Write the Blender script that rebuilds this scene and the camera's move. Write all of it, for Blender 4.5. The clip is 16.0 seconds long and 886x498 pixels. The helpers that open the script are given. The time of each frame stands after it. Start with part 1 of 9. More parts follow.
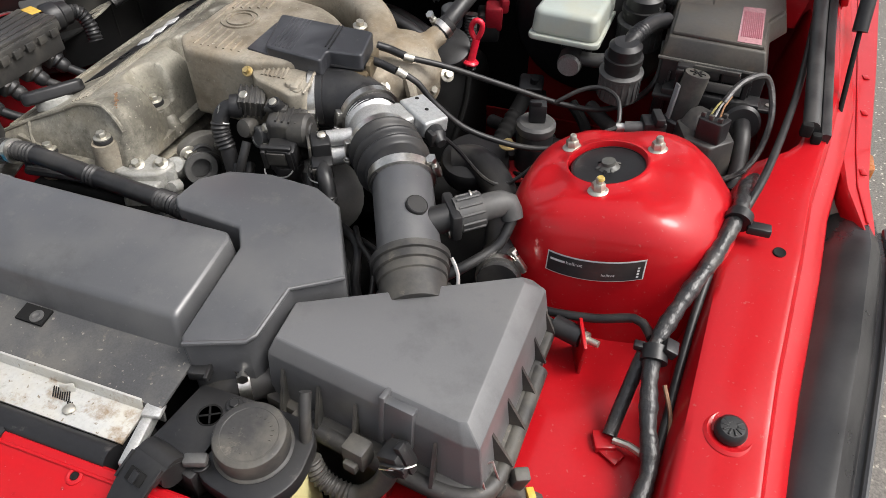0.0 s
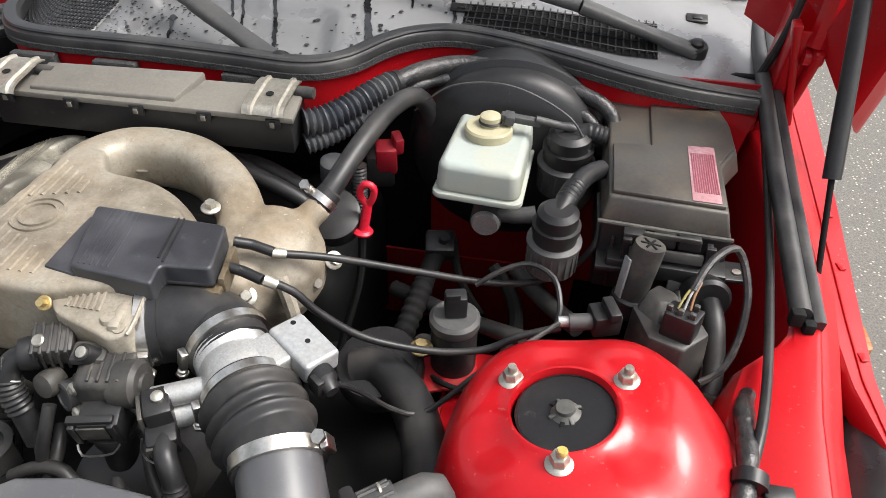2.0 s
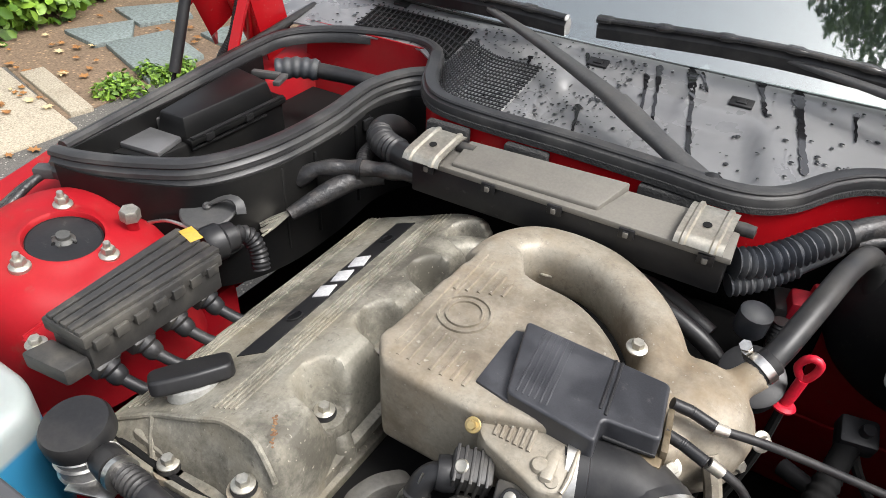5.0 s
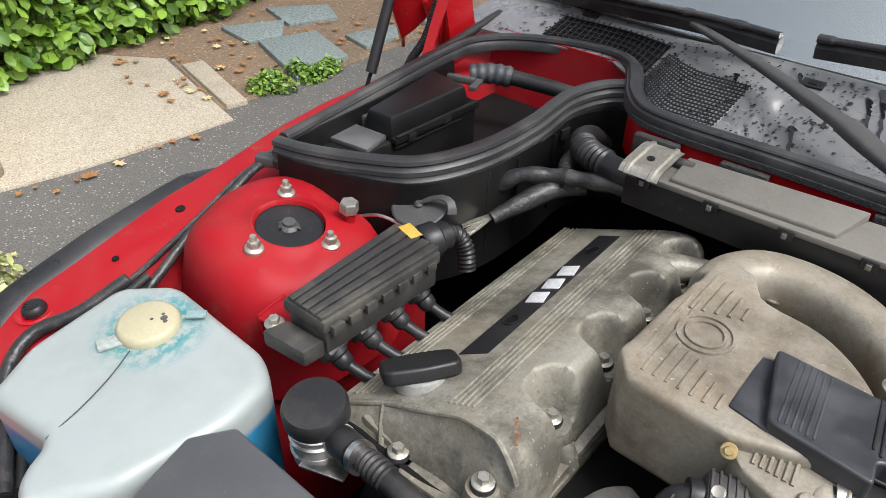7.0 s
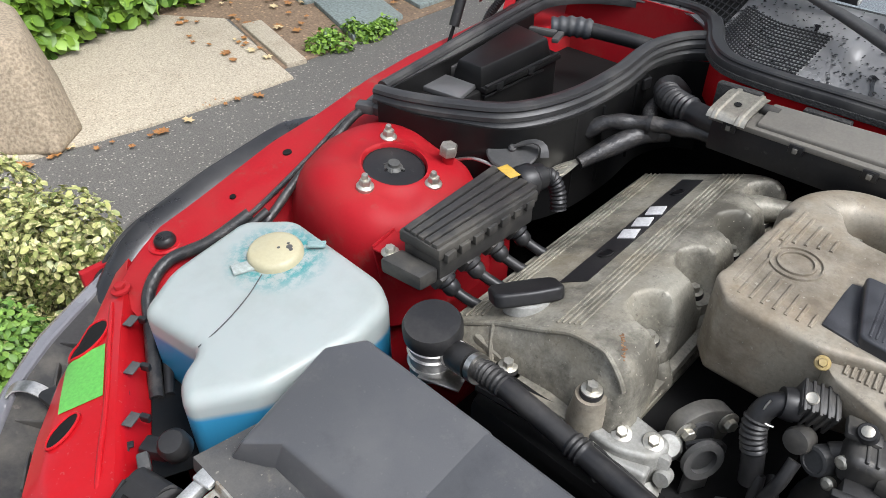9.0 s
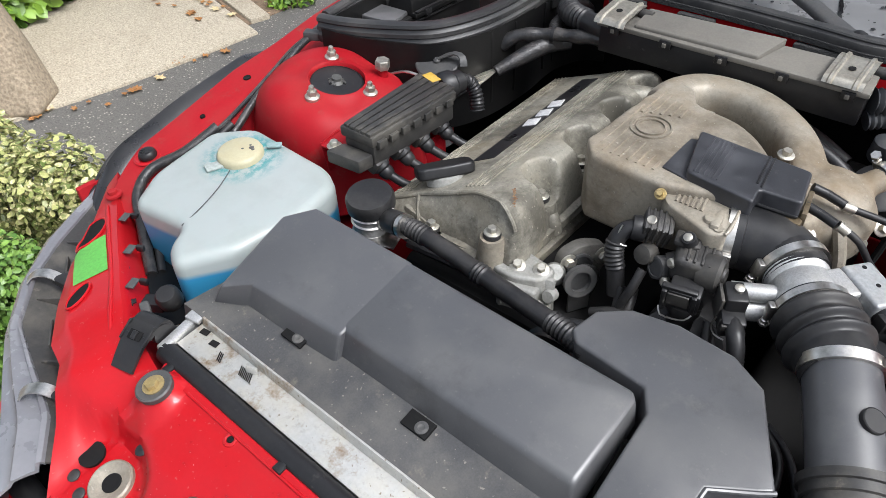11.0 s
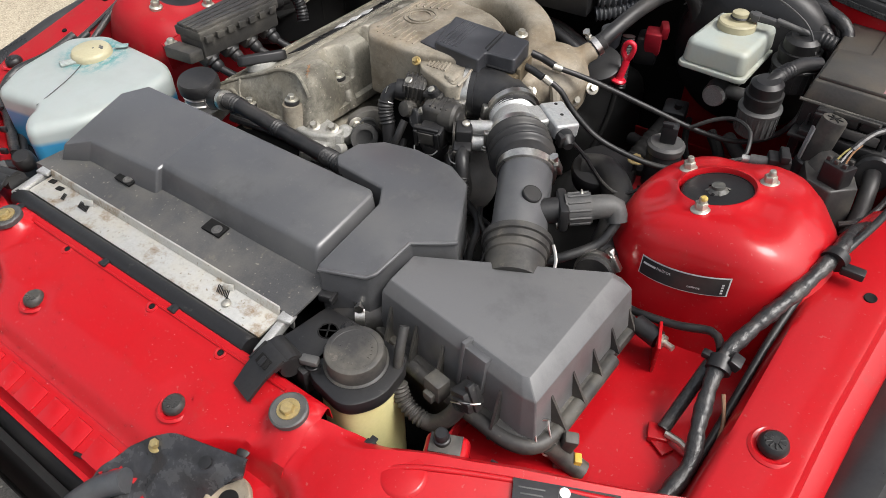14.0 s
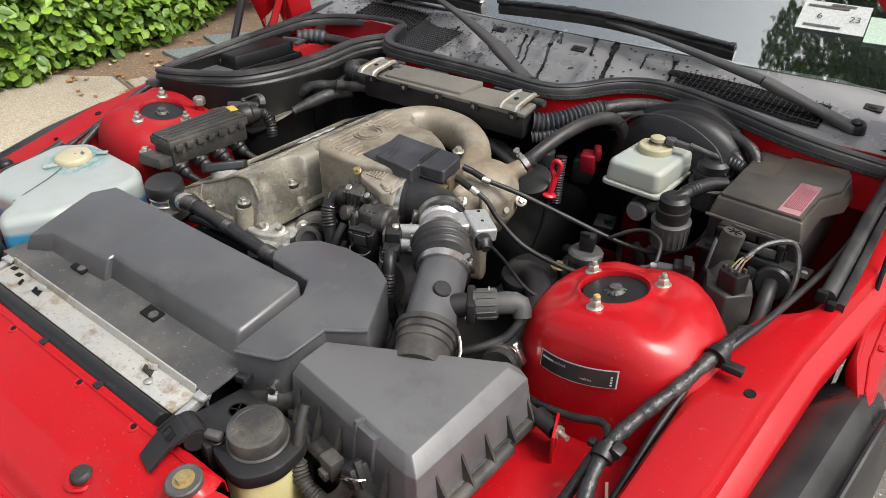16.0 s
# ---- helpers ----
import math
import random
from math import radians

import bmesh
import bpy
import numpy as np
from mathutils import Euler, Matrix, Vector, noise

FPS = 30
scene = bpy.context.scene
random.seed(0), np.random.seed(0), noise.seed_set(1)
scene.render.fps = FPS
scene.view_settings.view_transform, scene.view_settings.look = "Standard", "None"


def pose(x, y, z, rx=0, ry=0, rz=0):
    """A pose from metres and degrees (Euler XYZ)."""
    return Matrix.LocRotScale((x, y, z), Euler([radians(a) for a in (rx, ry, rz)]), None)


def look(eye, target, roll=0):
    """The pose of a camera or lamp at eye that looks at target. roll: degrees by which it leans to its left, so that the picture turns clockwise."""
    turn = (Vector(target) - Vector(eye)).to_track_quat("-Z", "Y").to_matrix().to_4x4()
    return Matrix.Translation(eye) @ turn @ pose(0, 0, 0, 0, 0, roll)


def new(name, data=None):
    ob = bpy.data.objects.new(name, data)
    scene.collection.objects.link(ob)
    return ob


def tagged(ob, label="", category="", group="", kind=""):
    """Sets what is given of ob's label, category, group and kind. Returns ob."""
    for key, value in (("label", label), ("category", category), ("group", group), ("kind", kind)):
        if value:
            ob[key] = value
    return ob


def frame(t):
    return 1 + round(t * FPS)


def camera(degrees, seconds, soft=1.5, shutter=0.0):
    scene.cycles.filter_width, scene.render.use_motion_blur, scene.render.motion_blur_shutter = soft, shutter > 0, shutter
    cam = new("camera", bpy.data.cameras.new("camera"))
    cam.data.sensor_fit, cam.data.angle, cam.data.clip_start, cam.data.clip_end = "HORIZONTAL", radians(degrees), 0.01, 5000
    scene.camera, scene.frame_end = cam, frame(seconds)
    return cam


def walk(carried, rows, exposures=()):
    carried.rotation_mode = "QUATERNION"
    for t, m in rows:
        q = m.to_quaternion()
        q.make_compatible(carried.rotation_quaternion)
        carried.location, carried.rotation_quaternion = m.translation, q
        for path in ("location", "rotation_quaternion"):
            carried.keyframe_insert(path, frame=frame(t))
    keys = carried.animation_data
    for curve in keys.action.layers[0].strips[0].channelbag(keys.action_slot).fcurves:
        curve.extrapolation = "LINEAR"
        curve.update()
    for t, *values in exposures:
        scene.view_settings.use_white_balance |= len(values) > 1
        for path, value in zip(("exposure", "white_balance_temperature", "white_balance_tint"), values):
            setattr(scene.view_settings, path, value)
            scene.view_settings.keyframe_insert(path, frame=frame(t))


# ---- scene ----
EXPOSURE = 0.85
cam = camera(64.2, 16.0, soft=0.7)
PATH = [
    (0, (0.565, -0.692, 1.309), (0.075, 0.694, -0.048), 0.2),
    (0.5, (0.513, -0.621, 1.314), (0.193, 0.861, 0.009), 1.2),
    (1, (0.493, -0.524, 1.315), (0.219, 1.01, 0.061), 1.2),
    (1.5, (0.488, -0.446, 1.305), (0.242, 1.095, 0.054), 1.5),
    (2, (0.48, -0.391, 1.305), (0.224, 1.143, 0.047), 1.6),
    (2.5, (0.459, -0.321, 1.3), (0.166, 1.21, 0.046), 1.7),
    (3, (0.417, -0.29, 1.309), (0.081, 1.226, 0.048), 2.0),
    (3.5, (0.36, -0.299, 1.321), (-0.093, 1.188, 0.061), 1.9),
    (4, (0.309, -0.302, 1.317), (-0.311, 1.14, 0.077), 1.7),
    (4.5, (0.268, -0.326, 1.324), (-0.44, 1.14, 0.163), 3.4),
    (5, (0.227, -0.353, 1.32), (-0.609, 1.044, 0.158), 2.3),
    (5.2, (0.217, -0.357, 1.319), (-0.667, 1.008, 0.154), 1.5),
    (7.5, (0.09, -0.467, 1.316), (-0.989, 0.759, 0.161), 1.9),
    (8, (0.072, -0.489, 1.314), (-1.03, 0.703, 0.145), 1.6),
    (8.2, (0.067, -0.495, 1.312), (-1.037, 0.683, 0.132), 1.3),
    (10.3, (0.229, -0.637, 1.358), (-0.826, 0.465, 0.065), -1.8),
    (10.5, (0.244, -0.64, 1.356), (-0.801, 0.463, 0.056), -2.0),
    (11, (0.304, -0.66, 1.362), (-0.71, 0.456, 0.048), -2.3),
    (11.5, (0.359, -0.682, 1.37), (-0.625, 0.446, 0.043), -2.5),
    (12, (0.408, -0.701, 1.374), (-0.54, 0.437, 0.03), -2.6),
    (12.5, (0.465, -0.721, 1.376), (-0.451, 0.416, 0.009), -2.6),
    (13, (0.48, -0.735, 1.373), (-0.406, 0.417, -0.001), -2.0),
    (13.5, (0.548, -0.76, 1.365), (-0.331, 0.41, 0.001), -1.6),
    (14, (0.661, -0.766, 1.357), (-0.218, 0.435, 0.022), -0.3),
    (14.5, (0.739, -0.752, 1.358), (-0.171, 0.499, 0.092), 0.4),
    (15, (0.788, -0.74, 1.361), (-0.151, 0.559, 0.164), 0.7),
    (15.5, (0.809, -0.741, 1.362), (-0.182, 0.591, 0.247), 0.7),
    (16, (0.81, -0.753, 1.363), (-0.225, 0.598, 0.313), 0.8),
]
walk(cam, [(t, look(e, g, r)) for t, e, g, r in PATH], exposures=[(0, EXPOSURE, 6500, 10), (1.5, EXPOSURE + 0.25, 6500, 10), (3.5, EXPOSURE + 0.4, 6450, 10), (5, EXPOSURE + 0.28, 6400, 10), (7.5, EXPOSURE, 6200, 10), (10.5, EXPOSURE, 6050, 10), (12, EXPOSURE - 0.05, 6250, 10), (16, EXPOSURE - 0.1, 6550, 10)])

# ---- light ----
world = bpy.data.worlds.new("sky")
scene.world = world
world.use_nodes = True
_n = world.node_tree.nodes
_sky = _n.new("ShaderNodeTexSky")
_sky.sky_type, _sky.sun_disc = "NISHITA", False
SUN_EL, SUN_AZ = radians(57), radians(82)
_sky.sun_elevation, _sky.sun_rotation = SUN_EL, SUN_AZ
_sky.air_density, _sky.dust_density, _sky.ozone_density = 1.0, 7.0, 0.6
_grey = _n.new("ShaderNodeHueSaturation")
_grey.inputs["Saturation"].default_value = 0.35
world.node_tree.links.new(_sky.outputs[0], _grey.inputs["Color"])
world.node_tree.links.new(_grey.outputs[0], _n["Background"].inputs[0])
_n["Background"].inputs[1].default_value = 0.15
_sun = new("sun", bpy.data.lights.new("sun", "SUN"))
_sun.data.energy, _sun.data.angle, _sun.data.color = 1.3, radians(22), (1.0, 0.985, 0.965)
_way = Vector((math.sin(SUN_AZ) * math.cos(SUN_EL), math.cos(SUN_AZ) * math.cos(SUN_EL), math.sin(SUN_EL)))
_sun.matrix_world = look(_way * 30, (0, 0, 0))

# ---- materials ----
def _mix(nt, fac, a, b):
    m = nt.nodes.new("ShaderNodeMix")
    m.data_type = "RGBA"
    nt.links.new(fac, m.inputs[0])
    for v, i in ((a, 6), (b, 7)):
        if isinstance(v, tuple):
            m.inputs[i].default_value = (*v, 1)
        else:
            nt.links.new(v, m.inputs[i])
    return m.outputs[2]


def _noise(nt, co, scale, detail=4, rough=0.6):
    n = nt.nodes.new("ShaderNodeTexNoise")
    n.inputs["Scale"].default_value, n.inputs["Detail"].default_value, n.inputs["Roughness"].default_value = scale, detail, rough
    nt.links.new(co, n.inputs["Vector"])
    return n.outputs["Fac"]


def _ramp(nt, fac, lo, hi, a=0.0, b=1.0):
    r = nt.nodes.new("ShaderNodeMapRange")
    r.inputs[1].default_value, r.inputs[2].default_value, r.inputs[3].default_value, r.inputs[4].default_value = lo, hi, a, b
    nt.links.new(fac, r.inputs[0])
    return r.outputs[0]


def surface(name, base, rough, metal=0.0, dust=(0.3, 0.26, 0.2), dust_amount=0.3, dust_scale=9.0, grain=220.0, bump=0.15, coat=0.0, wear=None, spec=0.5, bump_scale=None, dist=0.0006, vary=0.16, specks=None, wear2=None):
    """A surface with dust in patches, fine grain in its roughness and relief, and optional stains."""
    m = bpy.data.materials.new(name)
    m.use_nodes = True
    nt = m.node_tree
    p = nt.nodes["Principled BSDF"]
    co = nt.nodes.new("ShaderNodeTexCoord").outputs["Object"]
    patch = _ramp(nt, _noise(nt, co, dust_scale, 6, 0.65), 0.45, 0.75, 0.0, dust_amount)
    fine = _noise(nt, co, grain, 3, 0.6)
    varied = _mix(nt, _ramp(nt, fine, 0.3, 0.7), tuple(c * (1 - vary) for c in base), tuple(min(1, c * (1 + vary)) for c in base))
    col = _mix(nt, patch, varied, dust)
    if wear:
        colour, scale, lo, hi, amount = wear
        col = _mix(nt, _ramp(nt, _noise(nt, co, scale, 8, 0.7), lo, hi, 0.0, amount), col, colour)
    if wear2:
        colour, scale, lo, hi, amount = wear2
        col = _mix(nt, _ramp(nt, _noise(nt, co, scale, 8, 0.75), lo, hi, 0.0, amount), col, colour)
    if specks:
        col = _mix(nt, _ramp(nt, _noise(nt, co, 190, 2, 0.5), 0.68, 0.74, 0.0, 0.8), col, specks)
    nt.links.new(col, p.inputs["Base Color"])
    r = nt.nodes.new("ShaderNodeMath")
    r.operation = "MULTIPLY_ADD"
    nt.links.new(patch, r.inputs[0])
    r.inputs[1].default_value, r.inputs[2].default_value = 0.5, rough
    nt.links.new(r.outputs[0], p.inputs["Roughness"])
    p.inputs["Metallic"].default_value, p.inputs["Specular IOR Level"].default_value = metal, spec
    p.inputs["Coat Weight"].default_value, p.inputs["Coat Roughness"].default_value = coat, 0.12
    if bump:
        b = nt.nodes.new("ShaderNodeBump")
        b.inputs["Strength"].default_value, b.inputs["Distance"].default_value = bump, dist
        nt.links.new(_noise(nt, co, bump_scale or grain, 4, 0.6), b.inputs["Height"])
        nt.links.new(b.outputs[0], p.inputs["Normal"])
    return m


RED = surface("red_paint", (0.36, 0.005, 0.009), 0.34, coat=0.4, spec=0.16, dust=(0.27, 0.02, 0.02), dust_amount=0.25, dust_scale=7, bump=0.04, bump_scale=30, vary=0.03, wear=((0.17, 0.04, 0.032), 14, 0.6, 0.78, 0.45), specks=(0.33, 0.06, 0.055))
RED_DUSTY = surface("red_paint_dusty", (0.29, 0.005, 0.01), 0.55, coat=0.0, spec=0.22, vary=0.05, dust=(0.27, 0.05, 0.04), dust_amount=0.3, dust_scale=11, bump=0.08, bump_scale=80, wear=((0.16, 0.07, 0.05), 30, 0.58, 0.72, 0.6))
BLACK = surface("black_plastic", (0.011, 0.011, 0.012), 0.4, spec=0.4, dust_amount=0.1, dust=(0.14, 0.13, 0.11), dust_scale=14, bump=0.25, bump_scale=90, wear=((0.12, 0.11, 0.1), 70, 0.62, 0.72, 0.35))
COVER = surface("grey_cover_plastic", (0.062, 0.063, 0.067), 0.3, spec=0.75, dust=(0.12, 0.118, 0.113), dust_amount=0.6, dust_scale=6, grain=900, bump=0.12, dist=0.0003, vary=0.06, wear=((0.02, 0.02, 0.02), 11, 0.56, 0.74, 0.6), specks=(0.09, 0.09, 0.088), wear2=((0.16, 0.152, 0.138), 23, 0.58, 0.76, 0.4))
# Paler copy of COVER: the lid's sky reflection is put into its colour.
PALER_COVER = surface("paler_cover_plastic", (0.1, 0.1, 0.102), 0.34, spec=0.7, dust=(0.15, 0.147, 0.14), dust_amount=0.5, dust_scale=5, grain=900, bump=0.12, dist=0.0003, vary=0.06, wear=((0.045, 0.045, 0.046), 7, 0.5, 0.68, 0.75), wear2=((0.15, 0.143, 0.13), 21, 0.6, 0.78, 0.4))
APRON = surface("dirty_apron_plastic", (0.05, 0.05, 0.051), 0.42, dust=(0.15, 0.14, 0.12), dust_amount=0.55, dust_scale=13, grain=500, wear=((0.25, 0.22, 0.16), 34, 0.6, 0.75, 0.5), specks=(0.22, 0.2, 0.17))
DUCT_TOP = surface("dust_covered_plastic", (0.145, 0.135, 0.115), 0.62, dust=(0.07, 0.068, 0.065), dust_amount=0.5, dust_scale=9, grain=300, vary=0.1)
DUSTY = surface("dusty_black_plastic", (0.028, 0.027, 0.026), 0.48, spec=0.45, dust=(0.17, 0.155, 0.125), dust_amount=0.5, dust_scale=16, wear=((0.3, 0.26, 0.2), 60, 0.62, 0.74, 0.3))
RUBBER = surface("black_rubber", (0.014, 0.014, 0.015), 0.4, dust=(0.11, 0.102, 0.09), dust_amount=0.34, dust_scale=16, spec=0.4)
# Black plastic with a darker base than BLACK.
DEEP_BLACK = surface("deep_black_plastic", (0.006, 0.006, 0.0062), 0.42, spec=0.3, dust_amount=0.12, dust=(0.07, 0.065, 0.055), dust_scale=12, bump=0.2, bump_scale=60)
# Near-black for dark parts; also stands in for shade in holes and gaps.
DARK = surface("dark_parts_and_shade", (0.006, 0.006, 0.006), 0.8, dust_amount=0.1, dust=(0.05, 0.045, 0.04), spec=0.2)
CAST = surface("stained_cast_aluminium", (0.285, 0.258, 0.208), 0.46, metal=0.2, vary=0.1, dust=(0.19, 0.135, 0.075), dust_amount=0.95, dust_scale=8, grain=300, bump=0.22, dist=0.0004, wear=((0.1, 0.08, 0.055), 9, 0.46, 0.64, 0.75), specks=(0.34, 0.32, 0.27), wear2=((0.12, 0.1, 0.08), 95, 0.54, 0.66, 0.5))
CAST_DARK = surface("valve_cover_aluminium", (0.275, 0.26, 0.215), 0.48, metal=0.2, spec=0.4, vary=0.12, dust=(0.16, 0.132, 0.085), dust_amount=0.9, dust_scale=11, grain=300, bump=0.4, dist=0.0006, wear=((0.065, 0.06, 0.048), 10, 0.46, 0.6, 0.8), specks=(0.4, 0.37, 0.3), wear2=((0.07, 0.062, 0.048), 120, 0.57, 0.66, 0.6))
CAST_PALE = surface("pale_cast_aluminium", (0.29, 0.288, 0.268), 0.45, metal=0.3, vary=0.12, dust=(0.2, 0.19, 0.16), dust_amount=0.9, dust_scale=22, grain=300, bump=0.25, dist=0.0005, wear=((0.09, 0.085, 0.075), 28, 0.52, 0.7, 0.8), wear2=((0.28, 0.15, 0.07), 45, 0.66, 0.76, 0.6))
ALU = surface("bright_aluminium", (0.52, 0.52, 0.51), 0.38, metal=0.7, dust=(0.25, 0.235, 0.2), dust_amount=0.55, dust_scale=25, grain=500)
RADIATOR = surface("weathered_aluminium", (0.46, 0.46, 0.44), 0.4, metal=0.5, vary=0.06, dust=(0.5, 0.44, 0.33), dust_amount=0.5, dust_scale=22, wear=((0.2, 0.12, 0.045), 26, 0.52, 0.66, 0.9), specks=(0.16, 0.12, 0.07), wear2=((0.25, 0.24, 0.22), 90, 0.55, 0.7, 0.6))
LINKAGE_COVER = surface("scuffed_black_plastic", (0.024, 0.025, 0.029), 0.32, spec=0.55, dust=(0.062, 0.064, 0.072), dust_amount=0.8, dust_scale=13, grain=700, bump=0.15, dist=0.0003, wear=((0.012, 0.012, 0.014), 22, 0.52, 0.7, 0.7), wear2=((0.14, 0.135, 0.125), 60, 0.62, 0.76, 0.5))
CLIP = surface("tarnished_clip_steel", (0.5, 0.47, 0.4), 0.34, metal=0.85, dust=(0.2, 0.17, 0.12), dust_amount=0.5, dust_scale=50)
STEEL = surface("clamp_steel", (0.66, 0.64, 0.6), 0.28, metal=1.0, dust_amount=0.2, dust_scale=60, bump=0.05)
ZINC = surface("zinc_nut", (0.5, 0.48, 0.42), 0.4, metal=0.9, dust_amount=0.4, dust_scale=90)
BRASS = surface("yellow_zinc", (0.42, 0.32, 0.14), 0.42, metal=0.7, dust_amount=0.6, dust_scale=60)
MARK = surface("old_paint_mark", (0.42, 0.3, 0.07), 0.5, dust_amount=0.6, dust_scale=200, dust=(0.2, 0.17, 0.1))
YELLOW = surface("yellow_paint", (0.5, 0.32, 0.04), 0.5, dust_amount=0.4, dust_scale=50, dust=(0.3, 0.22, 0.1))
TANK = surface("yellowed_tank", (0.5, 0.46, 0.22), 0.35, vary=0.04, dust=(0.5, 0.46, 0.3), dust_amount=0.4)
RESERVOIR = surface("milky_reservoir", (0.33, 0.365, 0.34), 0.28, vary=0.03, dust=(0.4, 0.36, 0.24), dust_amount=0.5, dust_scale=14)
CREAM = surface("cream_cap", (0.38, 0.35, 0.23), 0.4, vary=0.05, dust=(0.4, 0.34, 0.2), dust_amount=0.4, dust_scale=30)
REDPLASTIC = surface("red_plastic", (0.55, 0.01, 0.03), 0.35, dust_amount=0.15)
GREEN = surface("green_sticker", (0.1, 0.36, 0.06), 0.5, dust_amount=0.3, dust=(0.2, 0.3, 0.14))
PINK = surface("pink_label", (0.36, 0.19, 0.21), 0.18, spec=0.9, dust_amount=0.2, bump=0.0)
INK = surface("label_ink", (0.2, 0.04, 0.06), 0.6, dust_amount=0.0, bump=0.0)
LABEL = surface("black_label", (0.018, 0.018, 0.02), 0.4, dust_amount=0.1, bump=0.0)
PRINT = surface("silver_print", (0.5, 0.5, 0.5), 0.45, dust_amount=0.1, bump=0.0)
GREY = surface("grey_plastic", (0.05, 0.05, 0.05), 0.5, dust=(0.13, 0.12, 0.105), dust_amount=0.45, dust_scale=20)
COWL = bpy.data.materials.new("wet_cowl_plastic")
COWL.use_nodes = True
_nt = COWL.node_tree
_p = _nt.nodes["Principled BSDF"]
_co = _nt.nodes.new("ShaderNodeTexCoord").outputs["Object"]
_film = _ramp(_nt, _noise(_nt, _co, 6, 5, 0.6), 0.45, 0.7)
# Greyer than the black plastic: the sky's soft sheen is put into this base.
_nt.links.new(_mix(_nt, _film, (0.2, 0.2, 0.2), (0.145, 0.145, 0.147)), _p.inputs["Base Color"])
_nt.links.new(_ramp(_nt, _film, 0.0, 1.0, 0.34, 0.22), _p.inputs["Roughness"])
_p.inputs["Specular IOR Level"].default_value = 0.8
_b = _nt.nodes.new("ShaderNodeBump")
_b.inputs["Strength"].default_value, _b.inputs["Distance"].default_value = 0.25, 0.0006
_nt.links.new(_noise(_nt, _co, 70, 4), _b.inputs["Height"])
_nt.links.new(_b.outputs[0], _p.inputs["Normal"])
TAPE = surface("cloth_tape", (0.02, 0.02, 0.021), 0.3, dust=(0.16, 0.14, 0.12), dust_amount=0.3, dust_scale=40, bump=0.8, bump_scale=130, dist=0.002)
CONDUIT = surface("blue_black_conduit", (0.03, 0.034, 0.042), 0.45, dust=(0.2, 0.19, 0.16), dust_amount=0.35)
LINER = surface("wheel_arch_plastic", (0.013, 0.013, 0.014), 0.27, spec=0.6, dust=(0.09, 0.086, 0.08), dust_amount=0.35, dust_scale=5)
WIPER = surface("glossy_wiper_plastic", (0.015, 0.015, 0.016), 0.22, spec=0.6, dust_amount=0.15)
SEAL = surface("dusty_seal_rubber", (0.022, 0.022, 0.023), 0.42, dust=(0.15, 0.145, 0.132), dust_amount=0.5, dust_scale=7, spec=0.5)
FOAM = surface("black_foam", (0.03, 0.03, 0.03), 0.85, dust=(0.1, 0.1, 0.09), dust_amount=0.4, dust_scale=90, bump=1.0, bump_scale=260, dist=0.003)


# ---- mesh tools ----
ORIGIN = {}


def thing(name, label, category, at=(0, 0, 0), group="", kind=""):
    """An empty at the base of a thing; its parts are meshed in the world's own coordinates."""
    ob = new(name)
    ob.location, ob.empty_display_size = at, 0.02
    ORIGIN[ob.name] = Vector(at)
    return tagged(ob, label, category, group, kind)


def part(name, bm, material, parent=None, label="", angle=38):
    me = bpy.data.meshes.new(name)
    bmesh.ops.recalc_face_normals(bm, faces=bm.faces)
    bm.normal_update()
    even = not any(len(e.link_faces) == 2 and e.calc_face_angle(0) > radians(angle) for e in bm.edges)
    heavy = [sum((f.normal * f.calc_area() for f in v.link_faces), Vector()).normalized() for v in bm.verts] if even and len(bm.faces) < 400 else None
    bm.to_mesh(me)
    bm.free()
    me.materials.append(material)
    me.shade_smooth()
    me.set_sharp_from_angle(angle=radians(angle))
    if heavy:
        me.normals_split_custom_set_from_vertices(heavy)
    ob = new(name, me)
    if parent:
        ob.parent = parent
        ob.matrix_parent_inverse = Matrix.Translation(-ORIGIN[parent.name])
        ORIGIN[ob.name] = Vector((0, 0, 0))
        if label:
            ob["label"] = label
    else:
        ORIGIN[ob.name] = Vector((0, 0, 0))
    return ob


def single(name, bm, material, label, category, group="", kind="", angle=38):
    return tagged(part(name, bm, material, None, "", angle), label, category, group, kind)


def from_data(verts, faces):
    bm = bmesh.new()
    vs = [bm.verts.new(v) for v in verts]
    for f in faces:
        bm.faces.new([vs[i] for i in f])
    return bm


def soften(bm, width, segments=2, limit=32):
    if width:
        bm.normal_update()
        sharp = [e for e in bm.edges if len(e.link_faces) == 2 and e.calc_face_angle(0) > radians(limit)]
        bmesh.ops.bevel(bm, geom=sharp, offset=width, segments=segments, affect="EDGES", profile=0.5, clamp_overlap=True)
    return bm


def merge(*bms):
    out = bmesh.new()
    me = bpy.data.meshes.new("joined")
    for b in bms:
        b.to_mesh(me)
        out.from_mesh(me)
        b.free()
    bpy.data.meshes.remove(me)
    return out


def box(sx, sy, sz, at=(0, 0, 0), turn=(0, 0, 0), bevel=0.002, seg=2, taper=1.0):
    """A rounded box centred at a place; taper narrows its top."""
    bm = bmesh.new()
    bmesh.ops.create_cube(bm, size=1)
    for v in bm.verts:
        k = taper if v.co.z > 0 else 1.0
        v.co = Vector((v.co.x * sx * k, v.co.y * sy * k, v.co.z * sz))
    soften(bm, bevel, seg)
    bm.transform(pose(*at, *turn))
    return bm


